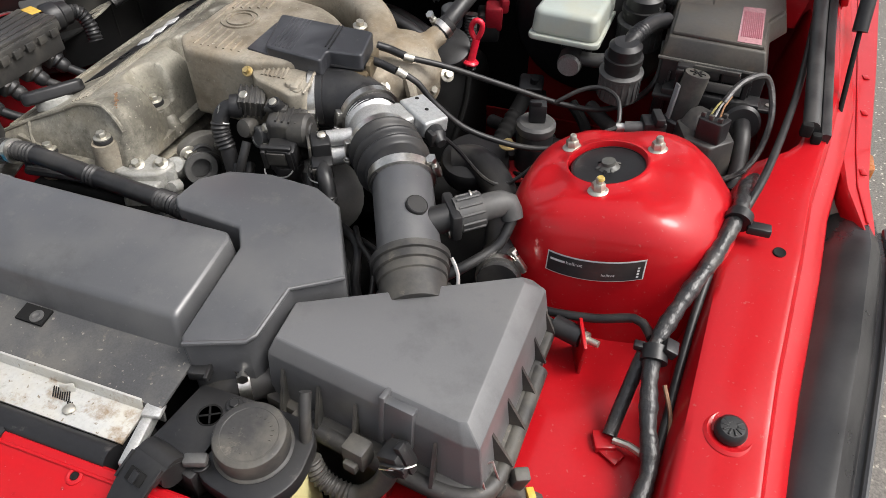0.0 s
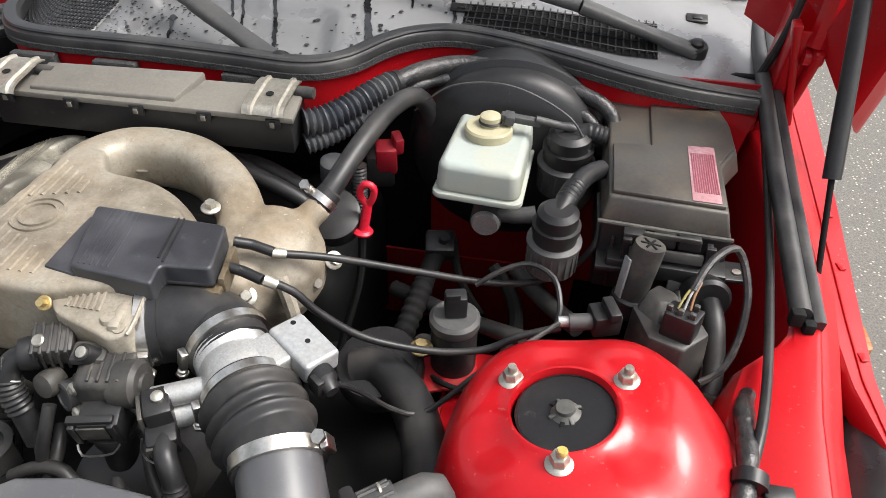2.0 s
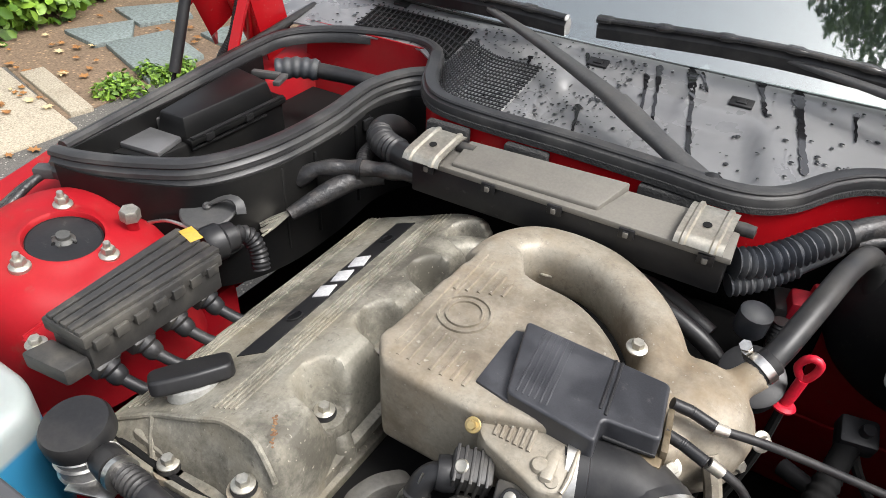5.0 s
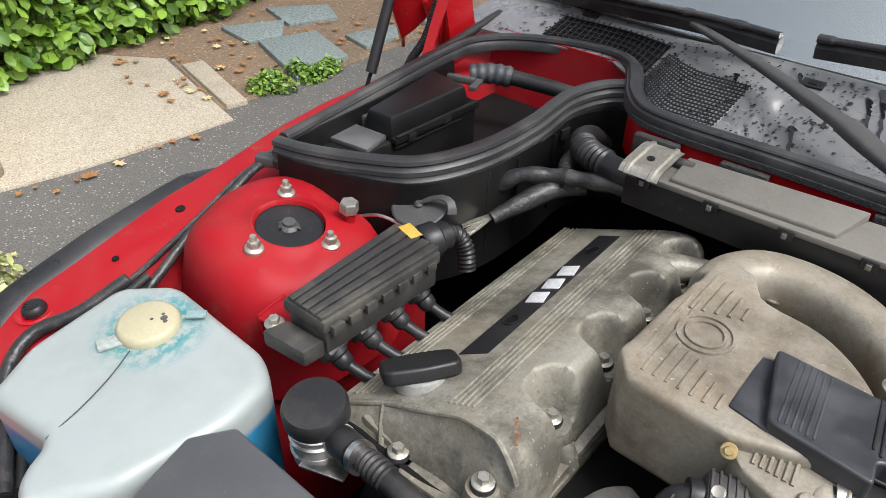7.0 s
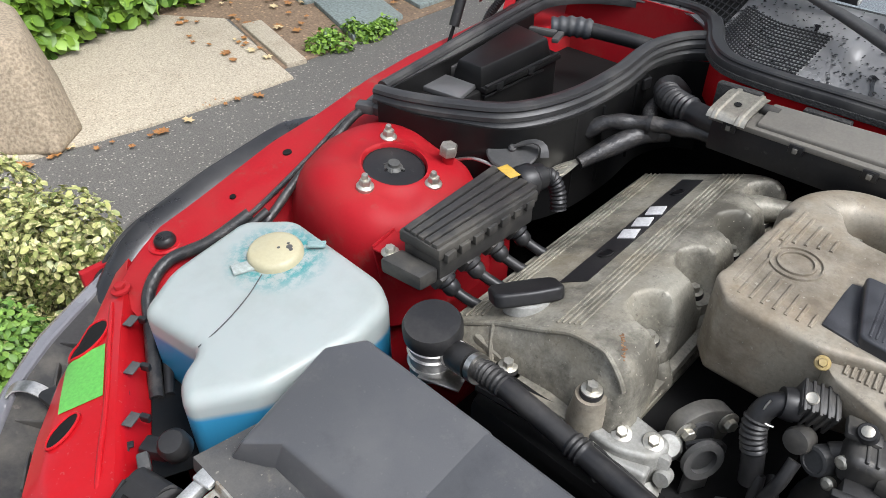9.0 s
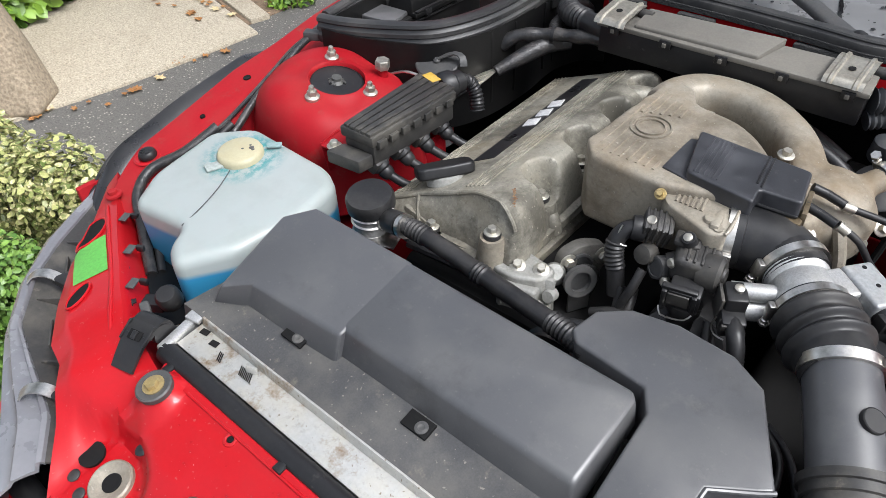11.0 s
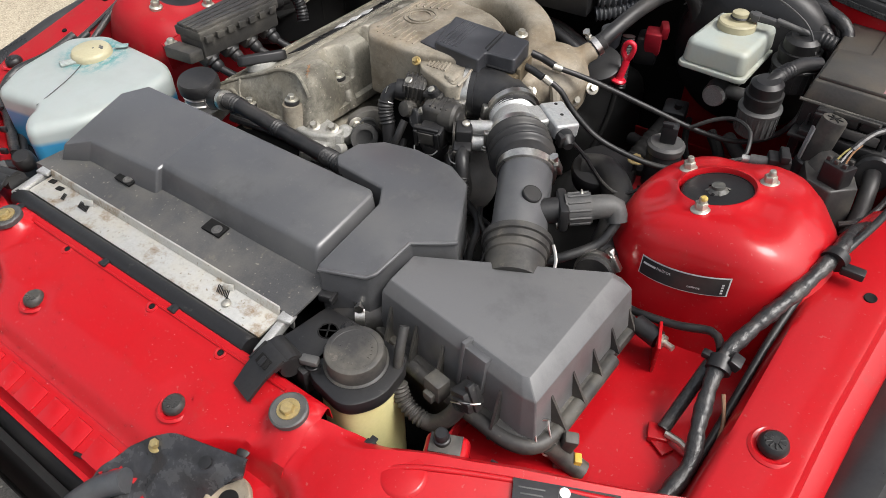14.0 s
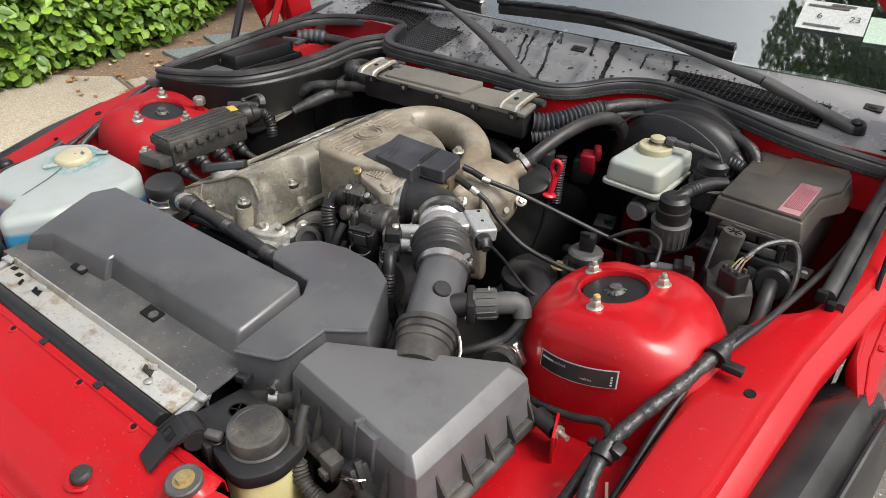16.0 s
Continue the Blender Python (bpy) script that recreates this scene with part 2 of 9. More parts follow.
def prism(outline, z0, z1, bevel=0.003, seg=2, top=None, slope=None, rounded=0.0):
    """An upright block over an outline. top: the outline of its upper face; slope: z added as a function of x and y; rounded: radius of its upright edges."""
    n = len(outline)
    top = top or outline
    bm = bmesh.new()
    lo = [bm.verts.new((x, y, z0)) for x, y in outline]
    hi = [bm.verts.new((x, y, z1)) for x, y in top]
    bm.faces.new(lo[::-1]), bm.faces.new(hi)
    ups = []
    for i in range(n):
        f = bm.faces.new((lo[i], lo[(i + 1) % n], hi[(i + 1) % n], hi[i]))
    bm.normal_update()
    if rounded:
        ups = [e for e in bm.edges if abs(e.verts[0].co.z - e.verts[1].co.z) > 1e-6]
        bmesh.ops.bevel(bm, geom=ups, offset=rounded, segments=4, affect="EDGES", profile=0.5, clamp_overlap=True)
    soften(bm, bevel, seg, 40)
    if slope:
        for v in bm.verts:
            v.co.z += slope(v.co.x, v.co.y)
    return bm


def arced(poly, r, n=5):
    """The outline with its corners rounded."""
    out = []
    for i, p in enumerate(poly):
        p, a, b = Vector(p), Vector(poly[i - 1]), Vector(poly[(i + 1) % len(poly)])
        d = min(r, 0.45 * (a - p).length, 0.45 * (b - p).length)
        p0, p1 = p + (a - p).normalized() * d, p + (b - p).normalized() * d
        out += [tuple(p0 * (1 - t) ** 2 + p * 2 * t * (1 - t) + p1 * t * t) for t in (k / n for k in range(n + 1))]
    return out


def tiers(levels, bevel=0.002, seg=2, slope=None):
    """A block through several outlines of one count of corners, each at its own height."""
    bm = bmesh.new()
    rows = [[bm.verts.new((x, y, z)) for x, y in o] for o, z in levels]
    bm.faces.new(rows[0][::-1]), bm.faces.new(rows[-1])
    n = len(rows[0])
    for a, b in zip(rows, rows[1:]):
        for i in range(n):
            bm.faces.new((a[i], a[(i + 1) % n], b[(i + 1) % n], b[i]))
    soften(bm, bevel, seg, 12)
    if slope:
        for v in bm.verts:
            v.co.z += slope(v.co.x, v.co.y)
    return bm


def smooth_path(points, step=0.008, closed=False):
    """Points along a Catmull-Rom curve through the given ones."""
    p = [Vector(q) for q in points]
    n, out = len(p), []
    for i in range(n if closed else n - 1):
        a, b, c, d = (p[(i + k) % n] if closed else p[min(max(i + k, 0), n - 1)] for k in (-1, 0, 1, 2))
        m = max(2, int((c - b).length / step))
        for k in range(m):
            t = k / m
            out.append(0.5 * (2 * b + (c - a) * t + (2 * a - 5 * b + 4 * c - d) * t * t + (3 * b - a - 3 * c + d) * t ** 3))
    return out if closed else out + [p[-1]]


def sweep(points, radius, sides=12, closed=False, step=0.008, shape=None, up=(0, 0, 1), curved=True, cap=True):
    """A tube along a curve. radius: metres or a function of metres along it; shape: a cross-section (sideways, upwards) in place of the circle."""
    path = smooth_path(points, step, closed) if curved else [Vector(q) for q in points]
    ring = shape or [(math.cos(2 * math.pi * k / sides), math.sin(2 * math.pi * k / sides)) for k in range(sides)]
    bm, rings, s, n = bmesh.new(), [], 0.0, len(path)
    side = None
    for i, q in enumerate(path):
        ahead = (path[(i + 1) % n] - path[i - 1]) if closed else path[min(i + 1, n - 1)] - path[max(i - 1, 0)]
        ahead.normalize()
        if shape:
            side = ahead.cross(Vector(up)).normalized()
        else:
            ref = side if side is not None else (Vector((1, 0, 0)) if abs(ahead.x) < 0.8 else Vector((0, 0, 1)))
            side = (ref - ahead * ref.dot(ahead)).normalized()
        lift = side.cross(ahead)
        if i:
            s += (q - path[i - 1]).length
        r = radius(s) if callable(radius) else radius
        rings.append([bm.verts.new(q + side * (x * r) + lift * (y * r)) for x, y in ring])
    m = len(ring)
    for i in range(n if closed else n - 1):
        a, b = rings[i], rings[(i + 1) % n]
        for k in range(m):
            bm.faces.new((a[k], a[(k + 1) % m], b[(k + 1) % m], b[k]))
    if cap and not closed:
        bm.faces.new(rings[0][::-1]), bm.faces.new(rings[-1])
    return bm


def ribbed(r, depth, pitch, first=0.0, last=9.0):
    """The radius of a corrugated tube between two distances along it."""
    return lambda s: r + (depth * (0.5 + 0.5 * math.cos(2 * math.pi * s / pitch)) if first <= s <= last else 0.0)


def lathe(profile, at=(0, 0, 0), axis=(0, 0, 1), sides=28):
    """A turned body: (radius, height) pairs round an axis."""
    bm = bmesh.new()
    rings = []
    for r, h in profile:
        if r < 1e-6:
            rings.append([bm.verts.new((0, 0, h))])
        else:
            rings.append([bm.verts.new((r * math.cos(2 * math.pi * k / sides), r * math.sin(2 * math.pi * k / sides), h)) for k in range(sides)])
    for a, b in zip(rings, rings[1:]):
        for k in range(sides):
            j = (k + 1) % sides
            f = [v for v in (a[k % len(a)], a[j % len(a)], b[j % len(b)], b[k % len(b)])]
            f = list(dict.fromkeys(f))
            if len(f) > 2:
                bm.faces.new(f)
    for r in (rings[0], rings[-1]):
        if len(r) > 1:
            bm.faces.new(r)
    bm.transform(Matrix.Translation(at) @ Vector((0, 0, 1)).rotation_difference(Vector(axis)).to_matrix().to_4x4())
    return bm


def sheet(f, us, vs, thick=0.0012):
    """A thin curved panel: f(u, v) gives its places over two rows of numbers."""
    bm = bmesh.new()
    g = [[bm.verts.new(f(u, v)) for v in vs] for u in us]
    for i in range(len(us) - 1):
        for j in range(len(vs) - 1):
            bm.faces.new((g[i][j], g[i + 1][j], g[i + 1][j + 1], g[i][j + 1]))
    bmesh.ops.recalc_face_normals(bm, faces=bm.faces)
    if thick:
        bmesh.ops.solidify(bm, geom=bm.faces[:], thickness=thick)
    return bm


def lerp(x, table):
    """A straight-line reading of a table of (x, value)."""
    return float(np.interp(x, [a for a, _ in table], [b for _, b in table]))


def span(a, b, n):
    return [a + (b - a) * k / (n - 1) for k in range(n)]


def hexagon(r, h, at, axis=(0, 0, 1), bevel=0.0008):
    return lathe([(r, 0), (r, h * 0.85), (r * 0.88, h)], at, axis, 6)


def bolt(name, at, r=0.006, axis=(0, 0, 1), material=None, label="zinc-plated hex bolt with a washer", washer=1.7, h=0.007, group="engine bay bolts"):
    """A hex bolt with its washer."""
    t = thing(name, label, "bolt", at, group)
    part("washer", lathe([(r * washer * 0.4, 0), (r * washer, 0), (r * washer, 0.0015), (r * washer * 0.9, 0.0022), (0, 0.0022)], at, axis, 20), material or ZINC, t)
    part("head", hexagon(r, h, Vector(at) + Vector(axis).normalized() * 0.002, axis), material or ZINC, t)
    return t


def clamp(at, axis, r, width=0.011, screw=(1, 0, 0), label="bright steel hose clamp with a screw"):
    """A worm-drive hose clamp: band, housing and screw."""
    a, s = Vector(axis).normalized(), Vector(screw)
    s = (s - a * s.dot(a)).normalized()
    t = thing("hose_clamp", label, "hose clamp", at, "hose clamps")
    c = Vector(at)
    part("band", lathe([(r, -width / 2), (r + 0.0018, -width / 2), (r + 0.0018, width / 2), (r, width / 2)], c, a, 40), STEEL, t)
    o = c + s * (r + 0.005)
    across = a.cross(s)
    m = Matrix((across, a, s)).transposed().to_4x4()
    b = box(0.02, width * 1.15, 0.007, (0, 0, 0), (0, 0, 0), 0.0015)
    b.transform(Matrix.Translation(o) @ m)
    part("housing", b, STEEL, t)
    part("screw", merge(lathe([(0.0045, 0), (0.0045, 0.004), (0.003, 0.005), (0.003, 0.016), (0, 0.016)], o + across * 0.018, -across, 14), lathe([(0.0062, 0), (0.0062, 0.003), (0, 0.003)], o + across * 0.018, across, 6)), STEEL, t)
    return t

# ---- car body ----
GROUND = 0.05
body = thing("car_body", "red painted car front body with strut towers", "car body", (0, 0, GROUND))


def ledge_z(y):
    return lerp(y, [(-0.45, 0.712), (-0.26, 0.74), (-0.04, 0.787), (0.18, 0.808), (0.45, 0.815), (0.85, 0.83)])


def ledge(side, inner, material):
    """The flat top of the inner wing: a wall towards the engine, the flat, a crest and a notched flange outside."""
    ys = span(-0.37 if side > 0 else -0.345, 1.1, 90)

    def f(u, k):
        z = ledge_z(u)
        i = lerp(u, inner)
        c = lerp(u, [(-0.37, 0.722), (-0.19, 0.73), (0.06, 0.752), (0.18, 0.772), (0.3, 0.79), (0.8, 0.81)])
        if side < 0:
            fall = max(0.0, min(1.0, (-0.25 - u) / 0.09))
            z, c, i = z - 0.018 * fall * fall, c - 0.035 * fall, i + 0.012 * fall
        row = ((i - 0.03, z - 0.15), (i - 0.004, z - 0.012), (i + 0.001, z - 0.003), (i + 0.008, z), (c - 0.025, z + 0.001), (c - 0.006, z + 0.0035), (c - 0.0005, z + 0.0025), (c + 0.0028, z - 0.002), (c + 0.0065, z - 0.012), (c + 0.026, z - 0.022), (c + 0.029, z - 0.028), (c + 0.030, z - 0.045))
        return (side * row[k][0], u, row[k][1])
    return part("wing_ledge", sheet(f, ys, range(12), 0.0015), material, body)


INNER_L = [(-0.37, 0.648), (-0.1, 0.662), (0.05, 0.668), (0.11, 0.69), (0.15, 0.735), (0.2, 0.75), (0.8, 0.76)]
INNER_R = [(-0.37, 0.6), (-0.2, 0.63), (0.0, 0.655), (0.12, 0.66), (0.8, 0.69)]
left_ledge = ledge(1, INNER_L, RED)
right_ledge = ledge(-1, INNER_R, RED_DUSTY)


def spot_weld_notch(parent, side, y):
    """A pressed rectangle in the outer flange."""
    c = lerp(y, [(-0.37, 0.722), (-0.19, 0.73), (0.06, 0.752)])
    part("pressed_tab", box(0.010, 0.024, 0.0012, (side * (c + 0.0175), y, ledge_z(y) - 0.0203), (10, side * 27, 0), 0.0005), RED, parent)


for k in range(9):
    spot_weld_notch(left_ledge, 1, -0.33 + 0.042 * k)


def tower(x, side, material):
    """A strut tower: a pressed dome with a round opening and a raised rim."""
    lean = side * 0.19
    rows = [(0.135, 0.655), (0.13, 0.69), (0.124, 0.73), (0.119, 0.77), (0.113, 0.797), (0.104, 0.814), (0.092, 0.823), (0.078, 0.8275), (0.066, 0.829), (0.050, 0.8293), (0.0475, 0.8315), (0.0448, 0.8315), (0.0432, 0.827), (0.0432, 0.81)]
    n = 72
    bm = bmesh.new()
    rings = []
    for r, z in rows:
        ring = []
        for k in range(n):
            a = 2 * math.pi * k / n
            q = 1.0
            if r > 0.07:
                w = min(1, (r - 0.07) / 0.03)
                q = 1 + w * (0.045 * math.cos(4 * a + math.pi) - 0.03 * math.cos(3 * a - side * 1.2) * (1 if z < 0.826 else 0.4))
            px, py = r * q * math.cos(a), r * q * math.sin(a) * (1.0 if r < 0.07 else 1.02)
            dip = 0.0
            if 0.06 < r < 0.118:
                dip = -0.007 * max(0, math.cos(3 * a - math.pi / 2 * 3)) ** 2
            low = max(0.0, min(1.0, (0.826 - z) / 0.1))
            px += side * 0.05 * max(0.0, side * math.cos(a)) ** 2 * low * max(0.0, min(1.0, (r - 0.085) / 0.03))
            ring.append(bm.verts.new((x + px + side * 0.012 * (r - 0.055) / 0.08, py, z + (lean * px if z > 0.76 else lean * px * max(0, (z - 0.655) / 0.105)) + dip)))
        rings.append(ring)
    for a, b in zip(rings, rings[1:]):
        for k in range(n):
            bm.faces.new((a[k], a[(k + 1) % n], b[(k + 1) % n], b[k]))
    return part("strut_tower", bm, material, body, angle=60)


tower(0.523, 1, RED)
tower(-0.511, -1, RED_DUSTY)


def inner_floor(side, material):
    """The sloping floor of the inner wing in front of and round the tower."""
    def f(u, v):
        x = lerp(v, [(0, 0.40 if side > 0 else 0.445), (1, 0.655)])
        z = 0.672 + 0.02 * (v - 0.5) + lerp(u, [(-0.4, -0.01), (-0.1, 0.0), (0.2, 0.0)]) + 0.003 * math.sin(u * 30) * math.sin(v * 9)
        return (side * x, u, z)
    return part("inner_wing_floor", sheet(f, span(-0.40, 0.2, 26), span(0, 1, 12)), material, body)


inner_floor(1, RED)
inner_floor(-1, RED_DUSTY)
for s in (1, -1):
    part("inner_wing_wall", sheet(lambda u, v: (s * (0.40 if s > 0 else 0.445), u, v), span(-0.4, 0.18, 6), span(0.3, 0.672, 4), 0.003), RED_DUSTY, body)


def panel_z(x, y):
    """Height of the front panel."""
    a = abs(x)
    return lerp(y, [(-0.66, 0.652), (-0.618, 0.664), (-0.60, 0.684), (-0.56, 0.706), (-0.5, 0.727), (-0.478, 0.732), (-0.3, 0.738)]) + (0.012 if a > 0.4 else 0.0)


def front_z(u, v):
    """The pressed shape of the front panel: lowered flange, bolt domes, latch recesses."""
    z = panel_z(u, v)
    if v < -0.66:
        z -= 0.02
    if -0.4845 < v < -0.4805:
        z += 0.003
    if v > -0.477:
        z -= 0.02
    for cx in (-0.141, 0.14):
        z -= 0.004 * max(0, 1 - math.hypot(u - cx, v + 0.563) / 0.032)
    for cx in (-0.272, 0.274):
        z += 0.014 * max(0, min(1, (0.0285 - math.hypot(u - cx, v + 0.51)) / 0.009))
    for cx in (-0.275, 0.268):
        w = max(0, min(1, (0.052 - math.hypot((u - cx) / 1.5, v + 0.6)) / 0.012))
        z += (0.664 + 0.2 * (v + 0.6) - z) * w
    return z


def front_panel():
    """The painted cross panel behind the grille, with a lowered flange in front."""
    ys = [-0.668, -0.662, -0.655, -0.648] + span(-0.644, -0.55, 24) + [-0.54, -0.53, -0.52, -0.51, -0.5, -0.49, -0.484, -0.481, -0.478, -0.476]
    return part("front_panel", sheet(lambda u, v: (u, v, front_z(u, v)), span(-0.30, 0.30, 91), ys), RED, body)


panel = front_panel()


WING_IN = [(0.30, -0.492), (0.36, -0.478), (0.42, -0.447), (0.5, -0.405), (0.58, -0.368), (0.66, -0.33), (0.73, -0.295)]
WING_OUT = [(0.30, -0.662), (0.36, -0.60), (0.42, -0.558), (0.46, -0.55), (0.53, -0.508), (0.6, -0.457), (0.66, -0.396), (0.73, -0.33)]


def wing_z(u, v):
    """Height of the headlight panel, which falls outwards and towards the front."""
    return lerp(u, [(0.30, 0.728), (0.36, 0.736), (0.43, 0.738), (0.5, 0.733), (0.6, 0.723), (0.66, 0.72), (0.73, 0.716)]) + lerp(v, [(0, -0.022), (0.1, -0.004), (0.16, 0.002), (0.25, 0.0), (0.8, -0.012), (1, -0.026)])


def wing_top(x, y, lift=0.0):
    """The place on the headlight panel over x and y."""
    u = abs(x)
    a, b = lerp(u, WING_IN), lerp(u, WING_OUT)
    return Vector((x, y, wing_z(u, (y - a) / (b - a)) + lift))


def wing_panel(side):
    """The painted panel from the front panel out to the wing, over the headlight."""
    def f(u, v):
        a, b = lerp(u, WING_IN), lerp(u, WING_OUT)
        if v < 0:
            return (side * u, a + 0.012, 0.70 - 0.02)
        y = a + (b - a) * min(v, 1)
        z = wing_z(u, v)
        if v > 1:
            z -= 0.03
        w = max(0, min(1, (u - 0.31) / 0.08))
        return (side * u, y, z * w + (1 - w) * (front_z(side * min(u, 0.33), y) - (0.02 if v > 1 else 0)))
    return part("headlight_panel", sheet(f, span(0.299, 0.73, 44), [-0.1, 0.0, 0.04, 0.08, 0.1, 0.13, 0.16, 0.2, 0.25] + span(0.3, 0.96, 18) + [1.0, 1.02]), RED, body)


part("flange_seam", sweep([(x, -0.619, front_z(x, -0.619) + 0.0002) for x in span(-0.2, 0.2, 30)], 0.0007, 6), RED_DUSTY, panel, "dirty seam")
for k in range(9):
    x = -0.19 + 0.047 * k
    part("pressed_step", box(0.03 if k % 3 else 0.038, 0.03, 0.003, (x, -0.641, front_z(x, -0.641) + 0.0004), (16, 0, 0), 0.0012), RED, panel)
for x in (-0.13, 0.07):
    dark_hole_at = Vector((x, -0.655, front_z(x, -0.655)))
    part("flange_slot", box(0.014, 0.005, 0.002, dark_hole_at + Vector((0, 0, 0.001)), (16, 0, 12), 0.0008), DARK, panel)
wing_r, wing_l = wing_panel(-1), wing_panel(1)
for s, wing in ((-1, wing_r), (1, wing_l)):
    part("pressed_rib", sweep([(s * 0.375, -0.512, 0.724), (s * 0.4, -0.494, 0.733), (s * 0.43, -0.476, 0.737), (s * 0.5, -0.437, 0.732), (s * 0.58, -0.398, 0.7245), (s * 0.64, -0.368, 0.719), (s * 0.66, -0.358, 0.715)], 0.0032, 10), RED, wing)


def dark_hole(parent, x, y, z, r, axis=(0, 0, 1)):
    """A drilled hole: a near-black disc for its shade, with a lip."""
    part("hole", lathe([(0, 0.0003), (r * 0.9, 0.0003), (r, 0.0007), (r * 1.1, 0.0004), (r * 1.15, -0.002)], (x, y, z), axis, 20), DARK, parent)


for x, y in ((-0.16, -0.494), (0.02, -0.494), (0.145, -0.494), (-0.2, -0.606), (-0.06, -0.632)):
    dark_hole(panel, x, y, front_z(x, y) + 0.0008, 0.0034, (0, -0.22 if y > -0.5 else -0.5, 1))
part("panel_ridge", sweep([(x, -0.4885, front_z(x, -0.4885) + 0.0006) for x in span(-0.245, 0.245, 40)], 0.0022, 8), RED, panel)
for x in (-0.16, 0.02, 0.145):
    part("ridge_nub", lathe([(0.0095, -0.002), (0.008, 0.0012), (0.006, 0.0018), (0.0045, 0.0012), (0.004, 0.0)], (x, -0.494, front_z(x, -0.494)), (0, -0.22, 1), 24), RED, panel)
dark_hole(left_ledge, 0.722, -0.042, ledge_z(-0.042) + 0.002, 0.0062, (0, -0.16, 1))
dark_hole(right_ledge, -0.703, -0.042, ledge_z(-0.042) + 0.002, 0.0062, (0, -0.16, 1))
dark_hole(right_ledge, -0.69, -0.15, ledge_z(-0.15) + 0.003, 0.004, (0, -0.2, 1))

# deep parts that close the engine bay; the near-black ones paint in its shade
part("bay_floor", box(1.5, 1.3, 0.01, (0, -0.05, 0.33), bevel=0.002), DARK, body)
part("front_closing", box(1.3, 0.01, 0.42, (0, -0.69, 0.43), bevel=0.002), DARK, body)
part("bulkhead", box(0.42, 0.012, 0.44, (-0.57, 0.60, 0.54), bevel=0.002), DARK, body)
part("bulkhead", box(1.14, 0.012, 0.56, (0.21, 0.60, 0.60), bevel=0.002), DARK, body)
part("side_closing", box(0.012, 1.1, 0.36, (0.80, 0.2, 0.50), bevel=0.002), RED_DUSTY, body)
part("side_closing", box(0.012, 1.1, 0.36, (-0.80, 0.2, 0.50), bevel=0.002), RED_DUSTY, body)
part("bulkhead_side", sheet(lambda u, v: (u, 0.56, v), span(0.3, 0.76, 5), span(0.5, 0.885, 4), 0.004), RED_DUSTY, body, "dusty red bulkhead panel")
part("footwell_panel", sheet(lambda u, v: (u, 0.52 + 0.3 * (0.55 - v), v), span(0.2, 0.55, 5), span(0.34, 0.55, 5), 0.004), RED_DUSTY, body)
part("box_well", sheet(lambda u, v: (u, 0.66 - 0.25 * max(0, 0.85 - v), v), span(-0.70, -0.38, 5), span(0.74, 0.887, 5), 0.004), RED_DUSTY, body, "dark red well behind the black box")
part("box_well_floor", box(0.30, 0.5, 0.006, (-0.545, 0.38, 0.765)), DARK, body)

# outer front wings: a flat notched strip that comes to a point over the wheel arch
STRIP_IN = [(0.0, 0.835, 0.02, 0.752), (0.12, 0.822, 0.06, 0.76), (0.25, 0.803, 0.13, 0.768), (0.4, 0.797, 0.20, 0.776), (0.7, 0.80, 0.42, 0.783), (1.0, 0.812, 0.9, 0.80)]
STRIP_OUT = [(0.0, 0.838, 0.018, 0.75), (0.12, 0.838, 0.08, 0.757), (0.25, 0.835, 0.16, 0.764), (0.4, 0.84, 0.24, 0.772), (0.7, 0.862, 0.46, 0.78), (1.0, 0.90, 0.9, 0.795)]
for s in (1, -1):
    def strip(u, v):
        a, b = (Vector([lerp(u, [(r[0], r[k]) for r in row]) for k in (1, 2, 3)]) for row in (STRIP_IN, STRIP_OUT))
        q = a + (b - a) * max(0.0, min(v, 1.0))
        q.z -= 0.07 * max(0.0, min(1.0, q.y / 0.12)) if s < 0 else 0.0
        return (s * (q.x + (0.006 if v > 1 else -0.004 if v < 0 else 0.0)), q.y, q.z + (0.004 if 0.08 < v < 0.2 else 0.0) - (0.016 * (v - 1) * 10 if v > 1 else 0.02 if v < 0 else 0.0))
    w = part("outer_wing", sheet(strip, span(0, 1, 50), [-0.1, 0.0, 0.1, 0.18, 0.22, 0.8, 0.9, 1.0, 1.1, 1.6, 3.0], 0.0015), RED, body)
    part("strip_fold", sweep([Vector(strip(u, 0.55)) + Vector((0, 0, 0.0006)) for u in span(0.14, 0.95, 30)], 0.0016, 6), RED, w)
    for u in (0.3, 0.52, 0.66):
        part("strip_clip", box(0.008, 0.012, 0.002, Vector(strip(u, 0.75)) + Vector((0, 0, 0.001)), (0, 0, 12), 0.0006), RED, w)
    part("marker_lamp", prism(arced([(s * (strip(0.34, 1.0)[0] * s - 0.004), 0.195), (s * (strip(0.34, 1.0)[0] * s + 0.009), 0.2), (s * (strip(0.34, 1.0)[0] * s + 0.009), 0.235), (s * (strip(0.34, 1.0)[0] * s - 0.003), 0.24)][::s], 0.004), 0.735, 0.762, 0.001), surface("amber_lens", (0.3, 0.09, 0.015), 0.25, dust_amount=0.2), w, "small amber side marker lamp")


